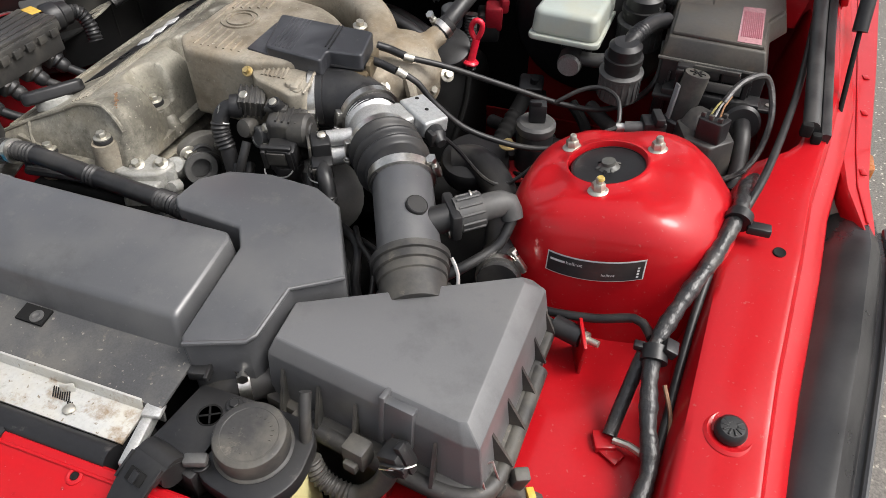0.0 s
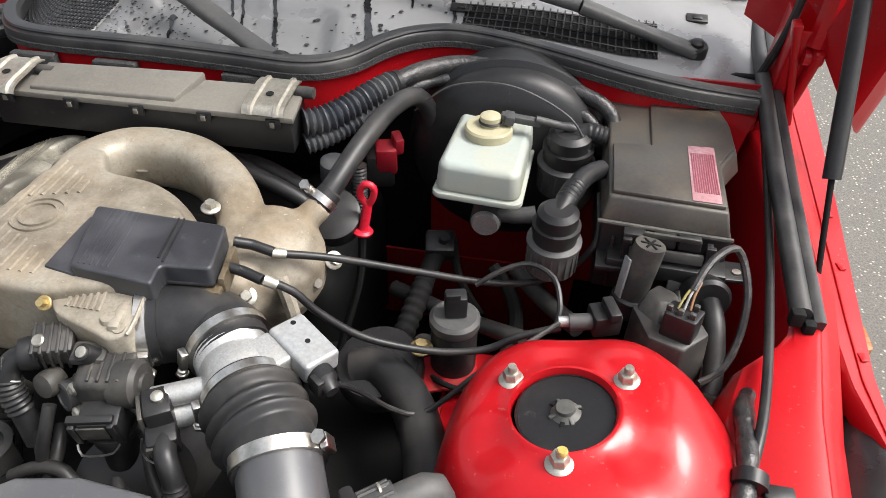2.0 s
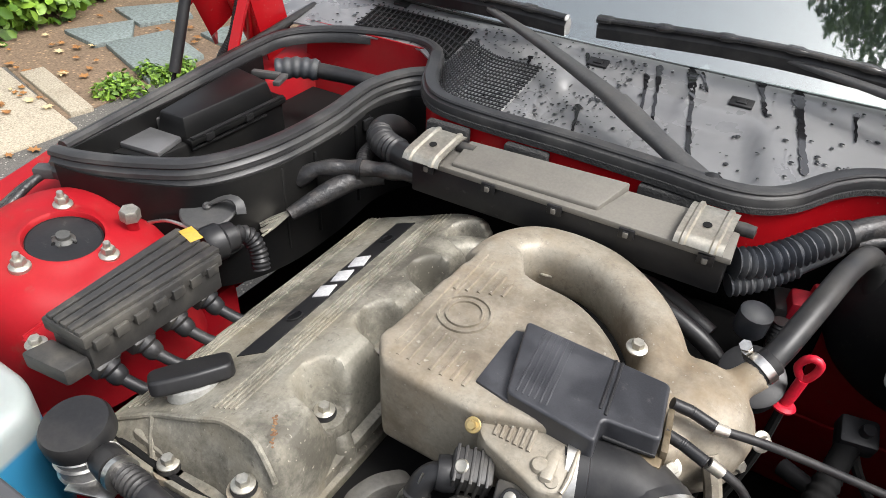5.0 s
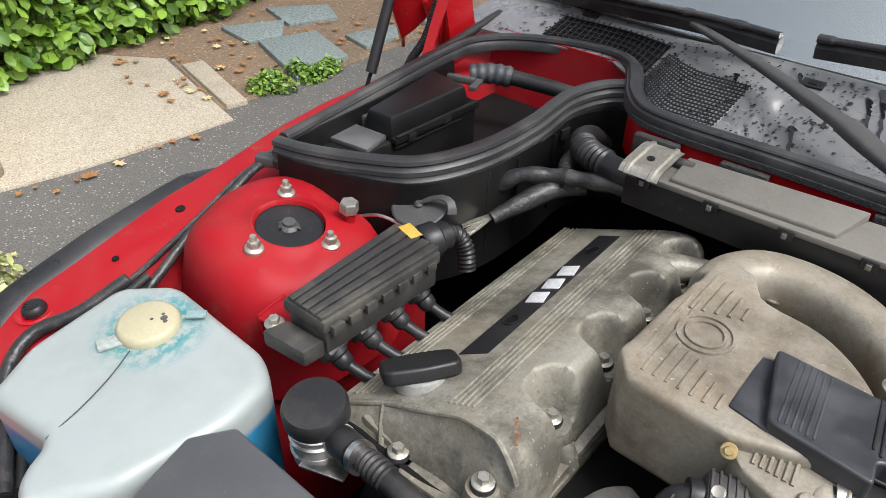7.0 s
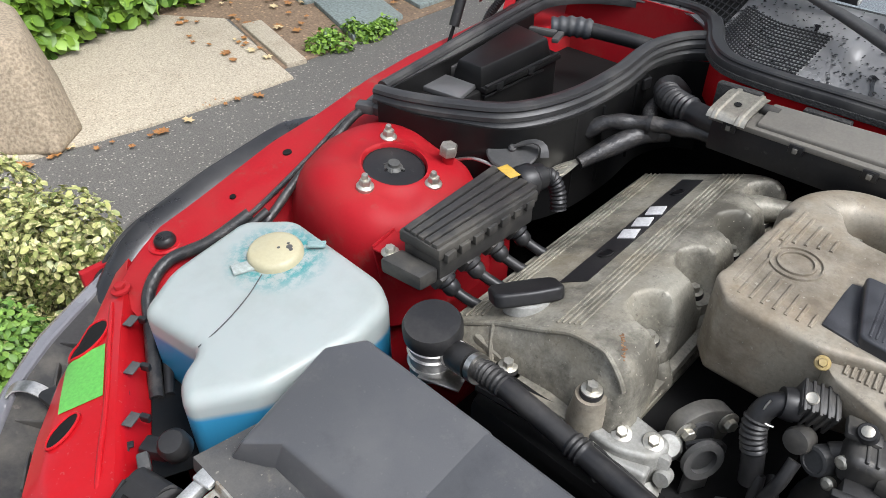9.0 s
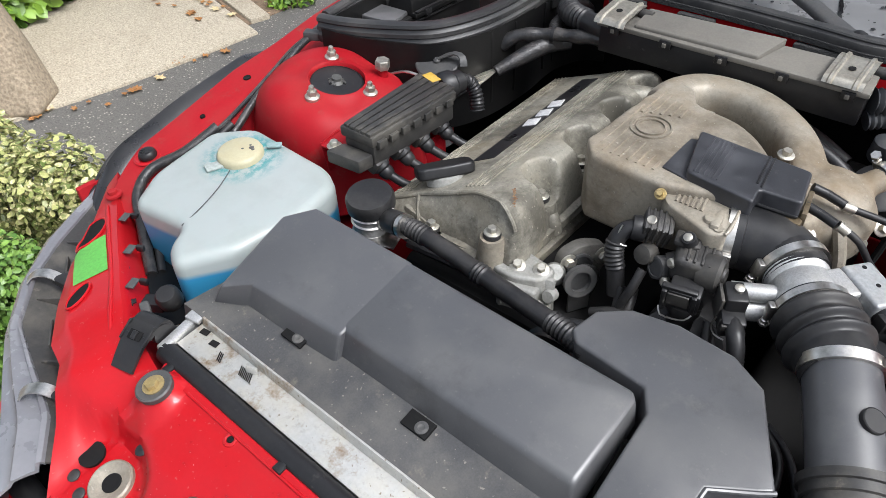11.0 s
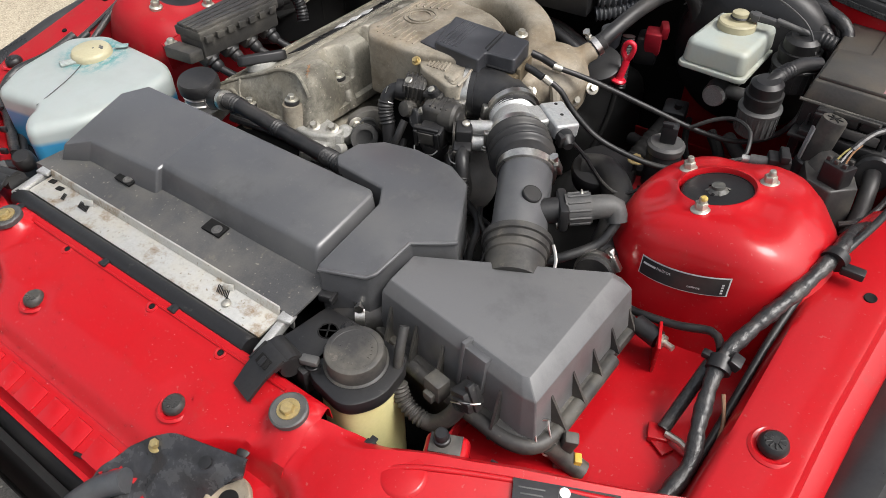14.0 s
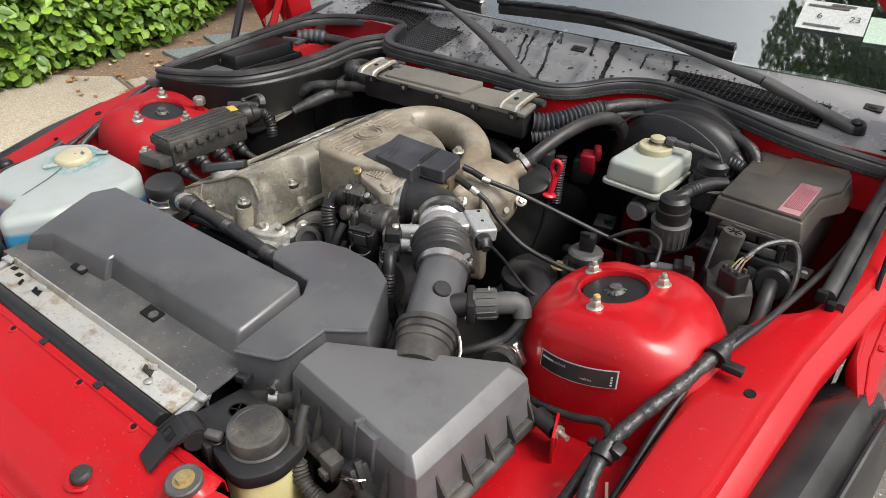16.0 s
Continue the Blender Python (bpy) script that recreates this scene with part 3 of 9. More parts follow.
def wheel_liner(side, first):
    """The black arch over the wheel, outside the wing's flange."""
    def f(u, v):
        y = first + (0.12 - first) * u
        top = lerp(y, [(-0.52, 0.66), (-0.4, 0.70), (-0.3, 0.724), (-0.12, 0.757), (0.03, 0.772), (0.12, 0.75)])
        c = lerp(y, [(-0.52, 0.70), (-0.37, 0.742), (-0.3, 0.746), (-0.12, 0.768), (0.04, 0.786), (0.12, 0.795)])
        if side < 0:
            end = max(0.0, min(1.0, (-0.24 - y) / 0.12))
            top, c = top - 0.04 * end * end, c - 0.03 * end * end
        row = ((c - 0.012, top - 0.03), (c + 0.006, top - 0.012), (c + 0.024, top - 0.001), (c + 0.04, top + 0.0), (c + 0.054, top - 0.012), (c + 0.062, top - 0.028), (c + 0.07, top - 0.026), (c + 0.08, top - 0.045), (c + 0.09, top - 0.12), (c + 0.095, top - 0.3))
        return (side * row[v][0] + (0.004 if side < 0 else 0), y, row[v][1] - (0.004 if side < 0 else 0))
    w = thing("wheel_arch_liner", "grey-black plastic wheel arch liner beside the wing", "wheel liner", (side * 0.82, -0.2, 0.4), "wheel arch liners")
    part("arch", sheet(f, span(0, 1, 36), range(10), 0.003), LINER, w)
    part("outer_rib", sweep([Vector(f(u, 6)) + Vector((0, 0, 0.002)) for u in span(0, 1, 18)], 0.004, 8), LINER, w)
    for u in (0.25, 0.5, 0.75):
        part("fixing_clip", lathe([(0.008, 0), (0.008, 0.002), (0.004, 0.004), (0, 0.004)], f(u, 8), (side, 0, 0.5), 14), BLACK, w)


wheel_liner(1, -0.52)
wheel_liner(-1, -0.36)

# ---- raised hood ----
hood = thing("hood", "red painted car hood standing open on gas struts", "car hood", (0, 0.6, 0.85))


def hood_shell(u, v):
    x = u
    z = lerp(abs(u), [(0, 1.27), (0.35, 1.26), (0.5, 1.22), (0.6, 1.15), (0.68, 1.085), (0.76, 1.02), (0.82, 0.96), (0.86, 0.93), (0.885, 0.905)])
    y = lerp(abs(u), [(0, 0.66), (0.6, 0.63), (0.8, 0.58), (0.885, 0.545)])
    return (x * (1 - 0.12 * v), y + 0.02 * v, z + 0.62 * v)


part("hood_panel", sheet(hood_shell, span(-0.885, 0.885, 60), span(0, 1, 12), 0.012), RED, hood)


part("insulation_pad", sheet(lambda u, v: tuple(Vector(hood_shell(u, 0.06 + 0.9 * v)) + Vector((0, -0.03, 0))), span(-0.62, 0.62, 20), span(0, 1, 8), 0.01), FOAM, hood, "black insulation pad")


def hood_corner(s, o):
    """The lowered rear corner of the hood with its inner brace."""
    def f(u, v):
        x = lerp(v, [(0, 0.80), (1, 0.90)])
        y = 0.545 - 0.055 * (1 - abs(2 * v - 1))
        low = lerp(v, [(0, 0.955), (0.35, 0.90), (0.84, 0.842), (1, 0.885)])
        return (s * (x - o), y + o - 0.10 * u, low - 0.28 * o + (1.12 - low) * u)
    part("corner_panel", sheet(f, span(0, 1, 10), span(0, 1, 12), 0.006), RED, hood)
    part("inner_skirt", sheet(lambda u, v: (s * (0.74 + 0.07 * v), 0.70 - 0.1 * v, 0.93 + 0.26 * u - 0.02 * v), span(0, 1, 4), span(0, 1, 5), 0.004), RED, hood)
    part("corner_brace", sweep([(s * 0.80, 0.56, 1.16), (s * 0.805, 0.55, 1.05), (s * 0.80, 0.545, 0.95)], 0.014, 8), RED, hood)
    if s > 0:
        part("washer_hose", sweep([(0.77, 0.6, 1.18), (0.775, 0.58, 1.05), (0.77, 0.585, 0.95), (0.755, 0.6, 0.87)], 0.006, 8), RUBBER, hood, "thin black washer hose")
    else:
        part("washer_hose", sweep([(-0.73, 0.58, 1.06), (-0.737, 0.53, 0.945), (-0.75, 0.515, 0.885), (-0.776, 0.502, 0.838), (-0.79, 0.5, 0.8)], ribbed(0.0075, 0.0015, 0.005), 12, step=0.0012), RUBBER, hood, "corrugated black washer hose")
        part("lift_arm", sweep([(-0.703, 0.462, 0.862), (-0.71, 0.49, 0.905), (-0.722, 0.54, 0.98), (-0.735, 0.58, 1.06)], 1.0, shape=[(-0.009, -0.003), (0.009, -0.003), (0.009, 0.003), (-0.009, 0.003)]), RED, hood, "red painted steel arm")


for s in (1, -1):
    o = 0.0 if s > 0 else 0.036
    hood_corner(s, o)
    h = part("hinge", box(0.012, 0.022, 0.17, (s * (0.803 - o), 0.572, 0.872), (24, 0, 0), 0.003), RED, hood, "red painted steel hinge")
    part("upper_arm", box(0.012, 0.02, 0.16, (s * (0.788 - o), 0.565, 0.9), (10, s * -14, 0), 0.003), RED, h)
    part("pivot", lathe([(0.012, -0.012), (0.012, 0.012), (0.006, 0.014), (0, 0.014)], (s * (0.80 - o), 0.549, 0.934), (1, 0, 0), 16), RED, h)
    part("hinge_plate", box(0.004, 0.075, 0.15, (s * (0.772 - o), 0.6, 0.9), (14, 0, 0), 0.002), RED, h)
    part("hinge_flange", box(0.03, 0.004, 0.14, (s * (0.788 - o), 0.562, 0.90), (14, 0, 0), 0.0015), RED, h)
    for k in range(4):
        part("hinge_hole", lathe([(0, 0.0006), (0.005, 0.0006), (0.0056, 0.0)], (s * (0.788 - o), 0.5595 + 0.0075 * k, 0.855 + 0.03 * k), (0, -1, -0.25), 12), DARK, h)
    part("hinge_bolt", hexagon(0.009, 0.01, (s * (0.775 - o), 0.575, 0.86), (-s, 0, 0)), RED, h)
    g = thing("gas_strut", "black gas strut with a thin rod holding the hood", "gas strut", (0.797, 0.265, 0.775) if s > 0 else (-0.762, 0.337, 0.752), "hood gas struts")
    a, b, c = (Vector((0.797, 0.265, 0.775)), Vector((0.791, 0.33, 0.885)), Vector((0.786, 0.48, 1.14))) if s > 0 else (Vector((-0.762, 0.337, 0.752)), Vector((-0.764, 0.388, 0.85)), Vector((-0.776, 0.515, 1.115)))
    part("rod", sweep([a, b], 0.0035, 10, curved=False), DARK, g)
    part("cylinder", sweep([b, b + (c - b) * 0.04, b + (c - b) * 0.2, b + (c - b) * 0.2001, c], lambda d: 0.0098 if d < 0.06 else 0.0086, 16, curved=False), BLACK, g)
    part("end_fitting", lathe([(0.009, -0.008), (0.009, 0.008), (0, 0.01)], a, (s, 0, 0), 14), BLACK, g)

# ---- windscreen and cowl ----
GLASS = bpy.data.materials.new("windscreen_glass")
GLASS.use_nodes = True
_p = GLASS.node_tree.nodes["Principled BSDF"]
_p.inputs["Base Color"].default_value, _p.inputs["Roughness"].default_value = (0.6, 0.75, 0.7, 1), 0.02
_p.inputs["Transmission Weight"].default_value, _p.inputs["IOR"].default_value = 1.0, 2.0
_p.inputs["Coat Weight"].default_value, _p.inputs["Coat IOR"].default_value, _p.inputs["Coat Roughness"].default_value = 1.0, 2.8, 0.02


def glass_place(u, v):
    x = 0.765 * u
    y = 0.705 + 0.62 * v + 0.10 * u * u * (1 + v)
    return (x * (1 - 0.1 * v), y, 0.943 + 0.40 * v - 0.02 * u * u)


screen = thing("windscreen", "tinted car windscreen reflecting sky and trees", "windscreen", (0, 0.72, 0.93), kind="")
pane = part("pane", sheet(glass_place, span(-1, 1, 24), span(0, 1, 10), 0.004), GLASS, screen)
pane.visible_shadow = False
part("edge_band", sheet(lambda u, v: tuple(Vector(glass_place(u, v)) + Vector((0, 0.004, -0.008))), span(-1, 1, 24), [0, 0.03, 0.06], 0.001), DARK, screen, "black edge band")
cabin = thing("dashboard", "black dashboard top behind the windscreen", "dashboard", (0, 1.2, 0.8))
part("top", sheet(lambda u, v: (0.72 * u, 0.78 + 0.7 * v, 0.90 + 0.06 * math.sin(v * 2.2)), span(-1, 1, 10), span(0, 1, 8), 0.01), BLACK, cabin)
part("cabin_back", box(1.5, 0.02, 0.9, (0, 1.6, 0.95)), DARK, cabin)


def cowl_place(u, v):
    """The black plastic tray between the seal and the windscreen; u across, v backwards."""
    front = lerp(u, [(-0.8, 0.62), (-0.5, 0.66), (-0.44, 0.655), (-0.37, 0.60), (-0.31, 0.5), (-0.27, 0.45), (0.17, 0.44), (0.24, 0.52), (0.3, 0.56), (0.42, 0.55), (0.57, 0.51), (0.76, 0.53)])
    back = 0.722 + 0.17 * u * u
    y = front + (back - front) * v
    z = lerp(u, [(-0.8, 0.885), (-0.45, 0.885), (-0.3, 0.888), (0.2, 0.892), (0.45, 0.895), (0.6, 0.885), (0.76, 0.868)])
    z += (lerp(u, [(-0.8, 0.905), (-0.5, 0.925), (-0.2, 0.94), (0.3, 0.94), (0.6, 0.93), (0.8, 0.91)]) - z) * (v ** 1.3)
    hollow = max(0.0, min(1.0, (u + 0.16) / 0.02)) * max(0.0, min(1.0, (0.19 - 0.07 * v - u) / 0.03)) * max(0.0, min(1.0, (0.66 - v) / 0.09))
    z -= 0.016 * hollow * hollow * (3 - 2 * hollow)
    for c in (-0.05, 0.03):
        z += 0.005 * max(0.0, 1 - abs(u - c) / 0.006) * max(0, min(1, (v - 0.55) / 0.05))
    return (u, y, z)


cowl = thing("cowl_cover", "black plastic cowl cover, wet with rain drops", "cowl cover", (0, 0.6, 0.89))
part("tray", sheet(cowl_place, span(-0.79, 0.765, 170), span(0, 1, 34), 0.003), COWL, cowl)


def grille(x0, x1, v0, v1, nx, nv, well=None):
    """An open grille: crossed bars on a sheet, by default near-black for shade."""
    frame_at = lambda u, v: Vector(cowl_place(u, v)) + Vector((0, 0, 0.002))
    part("grille_well", sheet(lambda u, v: tuple(frame_at(u, v)), span(x0, x1, 12), span(v0, v1, 5), 0.0), well or DARK, cowl)
    for k in range(nx):
        u = x0 + (x1 - x0) * (k + 0.5) / nx
        part("grille_bar", sweep([frame_at(u, v) + Vector((0, 0, 0.003)) for v in span(v0, v1, 4)], 0.0013, 5, curved=False), BLACK, cowl)
    for k in range(nv):
        v = v0 + (v1 - v0) * (k + 0.5) / nv
        part("grille_bar", sweep([frame_at(u, v) + Vector((0, 0, 0.0035)) for u in span(x0, x1, 10)], 0.0013, 5, curved=False), BLACK, cowl)


WATER = bpy.data.materials.new("water")
WATER.use_nodes = True
_p = WATER.node_tree.nodes["Principled BSDF"]
_p.inputs["Base Color"].default_value, _p.inputs["Roughness"].default_value = (0.02, 0.021, 0.022, 1), 0.02
_p.inputs["Specular IOR Level"].default_value = 0.9
# Pale base colour stands in for sky glints on the wet mesh.
GLINT_MESH = surface("wet_mesh_glints", (0.46, 0.46, 0.45), 0.12, spec=1.0, dust_amount=0.1, coat=0.8, bump=1.0, bump_scale=120, dist=0.005)
grille(0.33, 0.615, 0.28, 0.62, 26, 4)
grille(-0.60, -0.36, 0.2, 0.75, 20, 5)
grille(-0.35, -0.19, 0.06, 0.62, 26, 17, GLINT_MESH)
for x, v in ((0.10, 0.75), (0.323, 0.55), (0.677, 0.72), (-0.12, 0.8), (-0.55, 0.9)):
    q = Vector(cowl_place(x, v))
    part("clip_slot", merge(box(0.032, 0.018, 0.004, q + Vector((0, 0, 0.003)), (18, 0, 0), 0.001), box(0.014, 0.01, 0.006, q + Vector((0, 0, 0.004)), (18, 0, 0), 0.001)), BLACK, cowl)

# water runs down the tray, with ragged edges
RUNS = ((-0.043, 0.67, -0.012, 0.57, 0.004), (-0.034, 0.70, 0.01, 0.55, 0.0045), (0.012, 0.71, 0.08, 0.50, 0.006), (0.11, 0.715, 0.137, 0.636, 0.005), (0.16, 0.715, 0.21, 0.54, 0.008), (-0.11, 0.583, -0.083, 0.497, 0.004), (-0.226, 0.65, -0.215, 0.62, 0.005), (-0.146, 0.69, -0.126, 0.644, 0.004), (-0.199, 0.581, -0.23, 0.508, 0.0014), (0.03, 0.70, 0.05, 0.66, 0.004), (0.3, 0.71, 0.32, 0.62, 0.005), (0.24, 0.7, 0.25, 0.64, 0.003))
WET = surface("wet_black_run", (0.012, 0.012, 0.013), 0.08, spec=0.8, dust_amount=0.0, bump=0.0)
rng = random.Random(21)
for x0, y0, x1, y1, w in RUNS:
    left, right = [], []
    n = max(10, int(abs(y0 - y1) / 0.005))
    for k in range(n + 1):
        t = k / n
        u, y = x0 + (x1 - x0) * t + rng.uniform(-0.0012, 0.0012), y0 + (y1 - y0) * t
        f, b = cowl_place(u, 0.0)[1], cowl_place(u, 1.0)[1]
        half = w * (0.55 + 0.9 * max(0, 0.35 - t) / 0.35 * rng.uniform(0.6, 1.4)) * rng.uniform(0.7, 1.2) * (0.3 if k in (0, n) else 1)
        for side, row in ((-1, left), (1, right)):
            v = max(0.0, min(1.0, (y - f) / (b - f)))
            row.append(Vector(cowl_place(u + side * half, v)) + Vector((0, 0, 0.0022)))
    part("water_run", from_data(left + right, [(k, k + 1, n + 2 + k, n + 1 + k) for k in range(n)]), WET, cowl, "wet black water run")

# rain drops and puddles lying on the tray
rng = random.Random(4)
verts, faces = [], []
for k in range(900):
    near = k % 3 > 0
    u, v = (rng.uniform(-0.37, -0.05), rng.uniform(0.05, 0.9)) if near else (rng.uniform(-0.7, 0.45), rng.uniform(0.05, 0.98))
    q = Vector(cowl_place(u, v)) + Vector((0, 0, 0.0022))
    r = rng.choice((0.0008, 0.0012, 0.0018) if near else (0.0012, 0.0018, 0.0026)) * rng.uniform(0.8, 1.3)
    sx, sy, n0 = r * rng.uniform(0.8, 1.6), r * rng.uniform(0.8, 2.2), len(verts)
    for w, h in ((1.0, 0.0), (0.75, 0.3)):
        verts += [(q.x + sx * w * math.cos(a * 1.0472), q.y + sy * w * math.sin(a * 1.0472), q.z + h * r) for a in range(6)]
    verts.append((q.x, q.y, q.z + 0.42 * r))
    for a in range(6):
        b = (a + 1) % 6
        faces += [(n0 + a, n0 + b, n0 + 6 + b, n0 + 6 + a), (n0 + 6 + a, n0 + 6 + b, n0 + 12)]
me = bpy.data.meshes.new("rain_drops")
me.from_pydata(verts, [], faces)
me.materials.append(WATER)
me.shade_smooth()
tagged(new("rain_drops", me), "clear rain drops lying on the black cowl cover", "rain drops", kind="stuff")

def beads(count, place, radii, seed):
    """Small round water beads as one mesh."""
    r_ = random.Random(seed)
    vs, fs = [], []
    for _ in range(count):
        q = place(r_)
        r = r_.choice(radii) * r_.uniform(0.7, 1.3)
        sx, n0 = r * r_.uniform(0.8, 1.5), len(vs)
        for w, h in ((1.0, -0.1), (0.8, 0.35)):
            vs += [(q.x + sx * w * math.cos(a * 1.0472), q.y + r * w * math.sin(a * 1.0472), q.z + h * r) for a in range(6)]
        vs.append((q.x, q.y, q.z + 0.5 * r))
        for a in range(6):
            b = (a + 1) % 6
            fs += [(n0 + a, n0 + b, n0 + 6 + b, n0 + 6 + a), (n0 + 6 + a, n0 + 6 + b, n0 + 12)]
    me = bpy.data.meshes.new("rain_drops")
    me.from_pydata(vs, [], fs)
    me.shade_smooth()
    return me


CLEAR = bpy.data.materials.new("clear_water")
CLEAR.use_nodes = True
_p = CLEAR.node_tree.nodes["Principled BSDF"]
_p.inputs["Transmission Weight"].default_value, _p.inputs["IOR"].default_value, _p.inputs["Roughness"].default_value = 1.0, 1.33, 0.02


def bead_place(r_):
    x, y = r_.uniform(-0.24, 0.24), r_.choice((r_.uniform(-0.66, -0.6), r_.uniform(-0.66, -0.5)))
    return Vector((x, y, front_z(x, y) + 0.0006))


me = beads(260, bead_place, (0.0007, 0.001, 0.0016), 31)
me.materials.append(CLEAR)
tagged(new("rain_drops", me), "clear rain drops lying on the red front panel", "rain drops", kind="stuff")

# wipers
for name, pivot, joint, tip, ends in (("wiper", (0.669, 0.627, 0.895), (0.499, 0.624, 0.948), (0.13, 0.70, 0.985), ((-0.137, 0.695, 0.975), (0.13, 0.702, 0.985), (0.41, 0.722, 0.962))),
                                      ("wiper", (0.12, 0.43, 0.905), (-0.039, 0.531, 0.938), (-0.33, 0.70, 0.965), ((-0.62, 0.77, 0.94), (-0.33, 0.712, 0.965), (-0.19, 0.70, 0.965)))):
    w = thing(name, "black windscreen wiper with an arm and a blade", "wiper", pivot, "windscreen wipers")
    flat = [(math.copysign(abs(math.cos(a)) ** 0.6, math.cos(a)), 0.55 * math.copysign(abs(math.sin(a)) ** 0.7, math.sin(a))) for a in span(0, 2 * math.pi, 17)[:-1]]
    part("arm_foot", sweep([pivot, [(a + b) / 2 for a, b in zip(pivot, joint)], joint], lambda d: 0.0175 - 0.045 * min(d, 0.07) + 0.05 * max(0.0, min(d - 0.1, 0.05)), shape=flat), GREY, w)
    part("arm", sweep([joint, [(a + b) / 2 + (0.004 if i == 2 else 0) for i, (a, b) in enumerate(zip(joint, tip))], tip], lambda d: 0.0145 - 0.02 * min(d, 0.4), shape=flat), GREY, w)
    part("pivot_cap", lathe([(0.017, -0.02), (0.017, 0.004), (0.014, 0.008), (0.0095, 0.008), (0.009, 0.013), (0.006, 0.015), (0, 0.015)], Vector(pivot) + Vector((0, 0, 0.004)), (0, -0.3, 1), 20), BLACK, w)
    b = part("blade", sweep(ends, 0.0105, shape=[(-0.8, -1.4), (0.8, -1.4), (1.1, 0.2), (0.5, 1.1), (-0.5, 1.1), (-1.1, 0.2)]), RUBBER, w)
    part("spine", sweep([Vector(e) + Vector((0, -0.008, 0.015)) for e in ends], lambda d: 0.0075 + (0.0025 if (d % 0.09) < 0.02 else 0.0), shape=flat, step=0.004), WIPER, b)

# inspection sticker, laid on the pane; dim colour stands in for tinted glass
st = thing("inspection_sticker", "white windscreen sticker with large printed numbers", "sticker", glass_place(0.72, 0.2))


def on_glass(cx, cv, w, h, lift):
    a, b, c, d = (Vector(glass_place(cx + i * w, cv + j * h)) + Vector((0, -0.35, 0.8)).normalized() * lift for i, j in ((-1, -1), (1, -1), (1, 1), (-1, 1)))
    return from_data([a, b, c, d], [(0, 1, 2, 3)])


part("paper", on_glass(0.72, 0.205, 0.082, 0.052, 0.006), surface("glass_dimmed_sticker", (0.42, 0.46, 0.45), 0.2, spec=0.8, dust_amount=0.2, bump=0.0), st)
part("green_band", on_glass(0.855, 0.18, 0.05, 0.045, 0.006), surface("pale_green_paper", (0.3, 0.42, 0.34), 0.5, dust_amount=0.2), st)
for i, txt in ((0.685, "6"), (0.77, "23")):
    cu = bpy.data.curves.new("numbers", "FONT")
    cu.body, cu.size, cu.align_x = txt, 0.022, "CENTER"
    tmp = bpy.data.objects.new("numbers", cu)
    me = tmp.to_mesh()
    bm = bmesh.new()
    bm.from_mesh(me)
    tmp.to_mesh_clear()
    bpy.data.objects.remove(tmp)
    o = Vector(glass_place(i, 0.195))
    ax = (Vector(glass_place(i + 0.02, 0.195)) - o).normalized()
    ay = (Vector(glass_place(i, 0.235)) - o).normalized()
    az = ax.cross(ay)
    bm.transform(Matrix.Translation(o + az * 0.008) @ Matrix((ax, ay, az)).transposed().to_4x4())
    part("numbers", bm, LABEL, st)
for k, (a, w) in enumerate(((0.70, 0.05), (0.735, 0.03), (0.70, 0.045))):
    part("print_bar", on_glass(a, (0.238, 0.248, 0.168)[k], w, 0.0035, 0.0075), GREY, st)

# ---- rubber seals ----
MID_SEAL = [(-0.37, 0.60, 0.905), (-0.34, 0.545, 0.91), (-0.312, 0.492, 0.912), (-0.27, 0.45, 0.912), (-0.2, 0.435, 0.913), (-0.06, 0.433, 0.914), (0.06, 0.428, 0.914), (0.15, 0.425, 0.913), (0.2, 0.45, 0.914), (0.24, 0.512, 0.916), (0.28, 0.55, 0.917), (0.335, 0.565, 0.918), (0.41, 0.552, 0.917), (0.5, 0.526, 0.912), (0.58, 0.508, 0.904), (0.66, 0.506, 0.894), (0.742, 0.525, 0.88)]
BOX_IN = [(-0.635, 0.085, 0.868), (-0.58, 0.092, 0.872), (-0.5, 0.118, 0.878), (-0.435, 0.158, 0.882), (-0.4, 0.24, 0.885), (-0.395, 0.35, 0.887), (-0.405, 0.46, 0.89), (-0.385, 0.53, 0.892), (-0.345, 0.555, 0.897)]
BOX_OUT = [(-0.64, 0.10, 0.868), (-0.648, 0.2, 0.874), (-0.66, 0.32, 0.88), (-0.682, 0.5, 0.884), (-0.675, 0.575, 0.886), (-0.62, 0.635, 0.888), (-0.53, 0.672, 0.89), (-0.45, 0.675, 0.892), (-0.4, 0.645, 0.897), (-0.37, 0.60, 0.903)]
seal = thing("cowl_seal", "black rubber cowl seal with ridged lips along the bulkhead", "rubber seal", (0, 0.45, 0.9))
MAIN_LIP = [(-0.012, -0.012), (-0.0125, 0.003), (-0.008, 0.008), (0.002, 0.0095), (0.008, 0.0085), (0.0095, 0.006), (0.0085, 0.0035), (0.0095, 0.002), (0.0125, 0.001), (0.0135, -0.002), (0.0135, -0.012)]
FOAM_LIP = [(-0.012, -0.019), (-0.012, -0.0085), (0.0130, -0.0085), (0.0148, -0.010), (0.0148, -0.0175), (0.012, -0.019)]
BOX_LIP = [(-0.012, -0.036), (-0.012, 0.002), (-0.006, 0.008), (0.003, 0.0095), (0.010, 0.006), (0.0115, 0.001), (0.0085, -0.0025), (0.0095, -0.005), (0.0130, -0.008), (0.0135, -0.014), (0.0105, -0.0165), (0.0115, -0.019), (0.0145, -0.022), (0.0150, -0.031), (0.012, -0.036)]
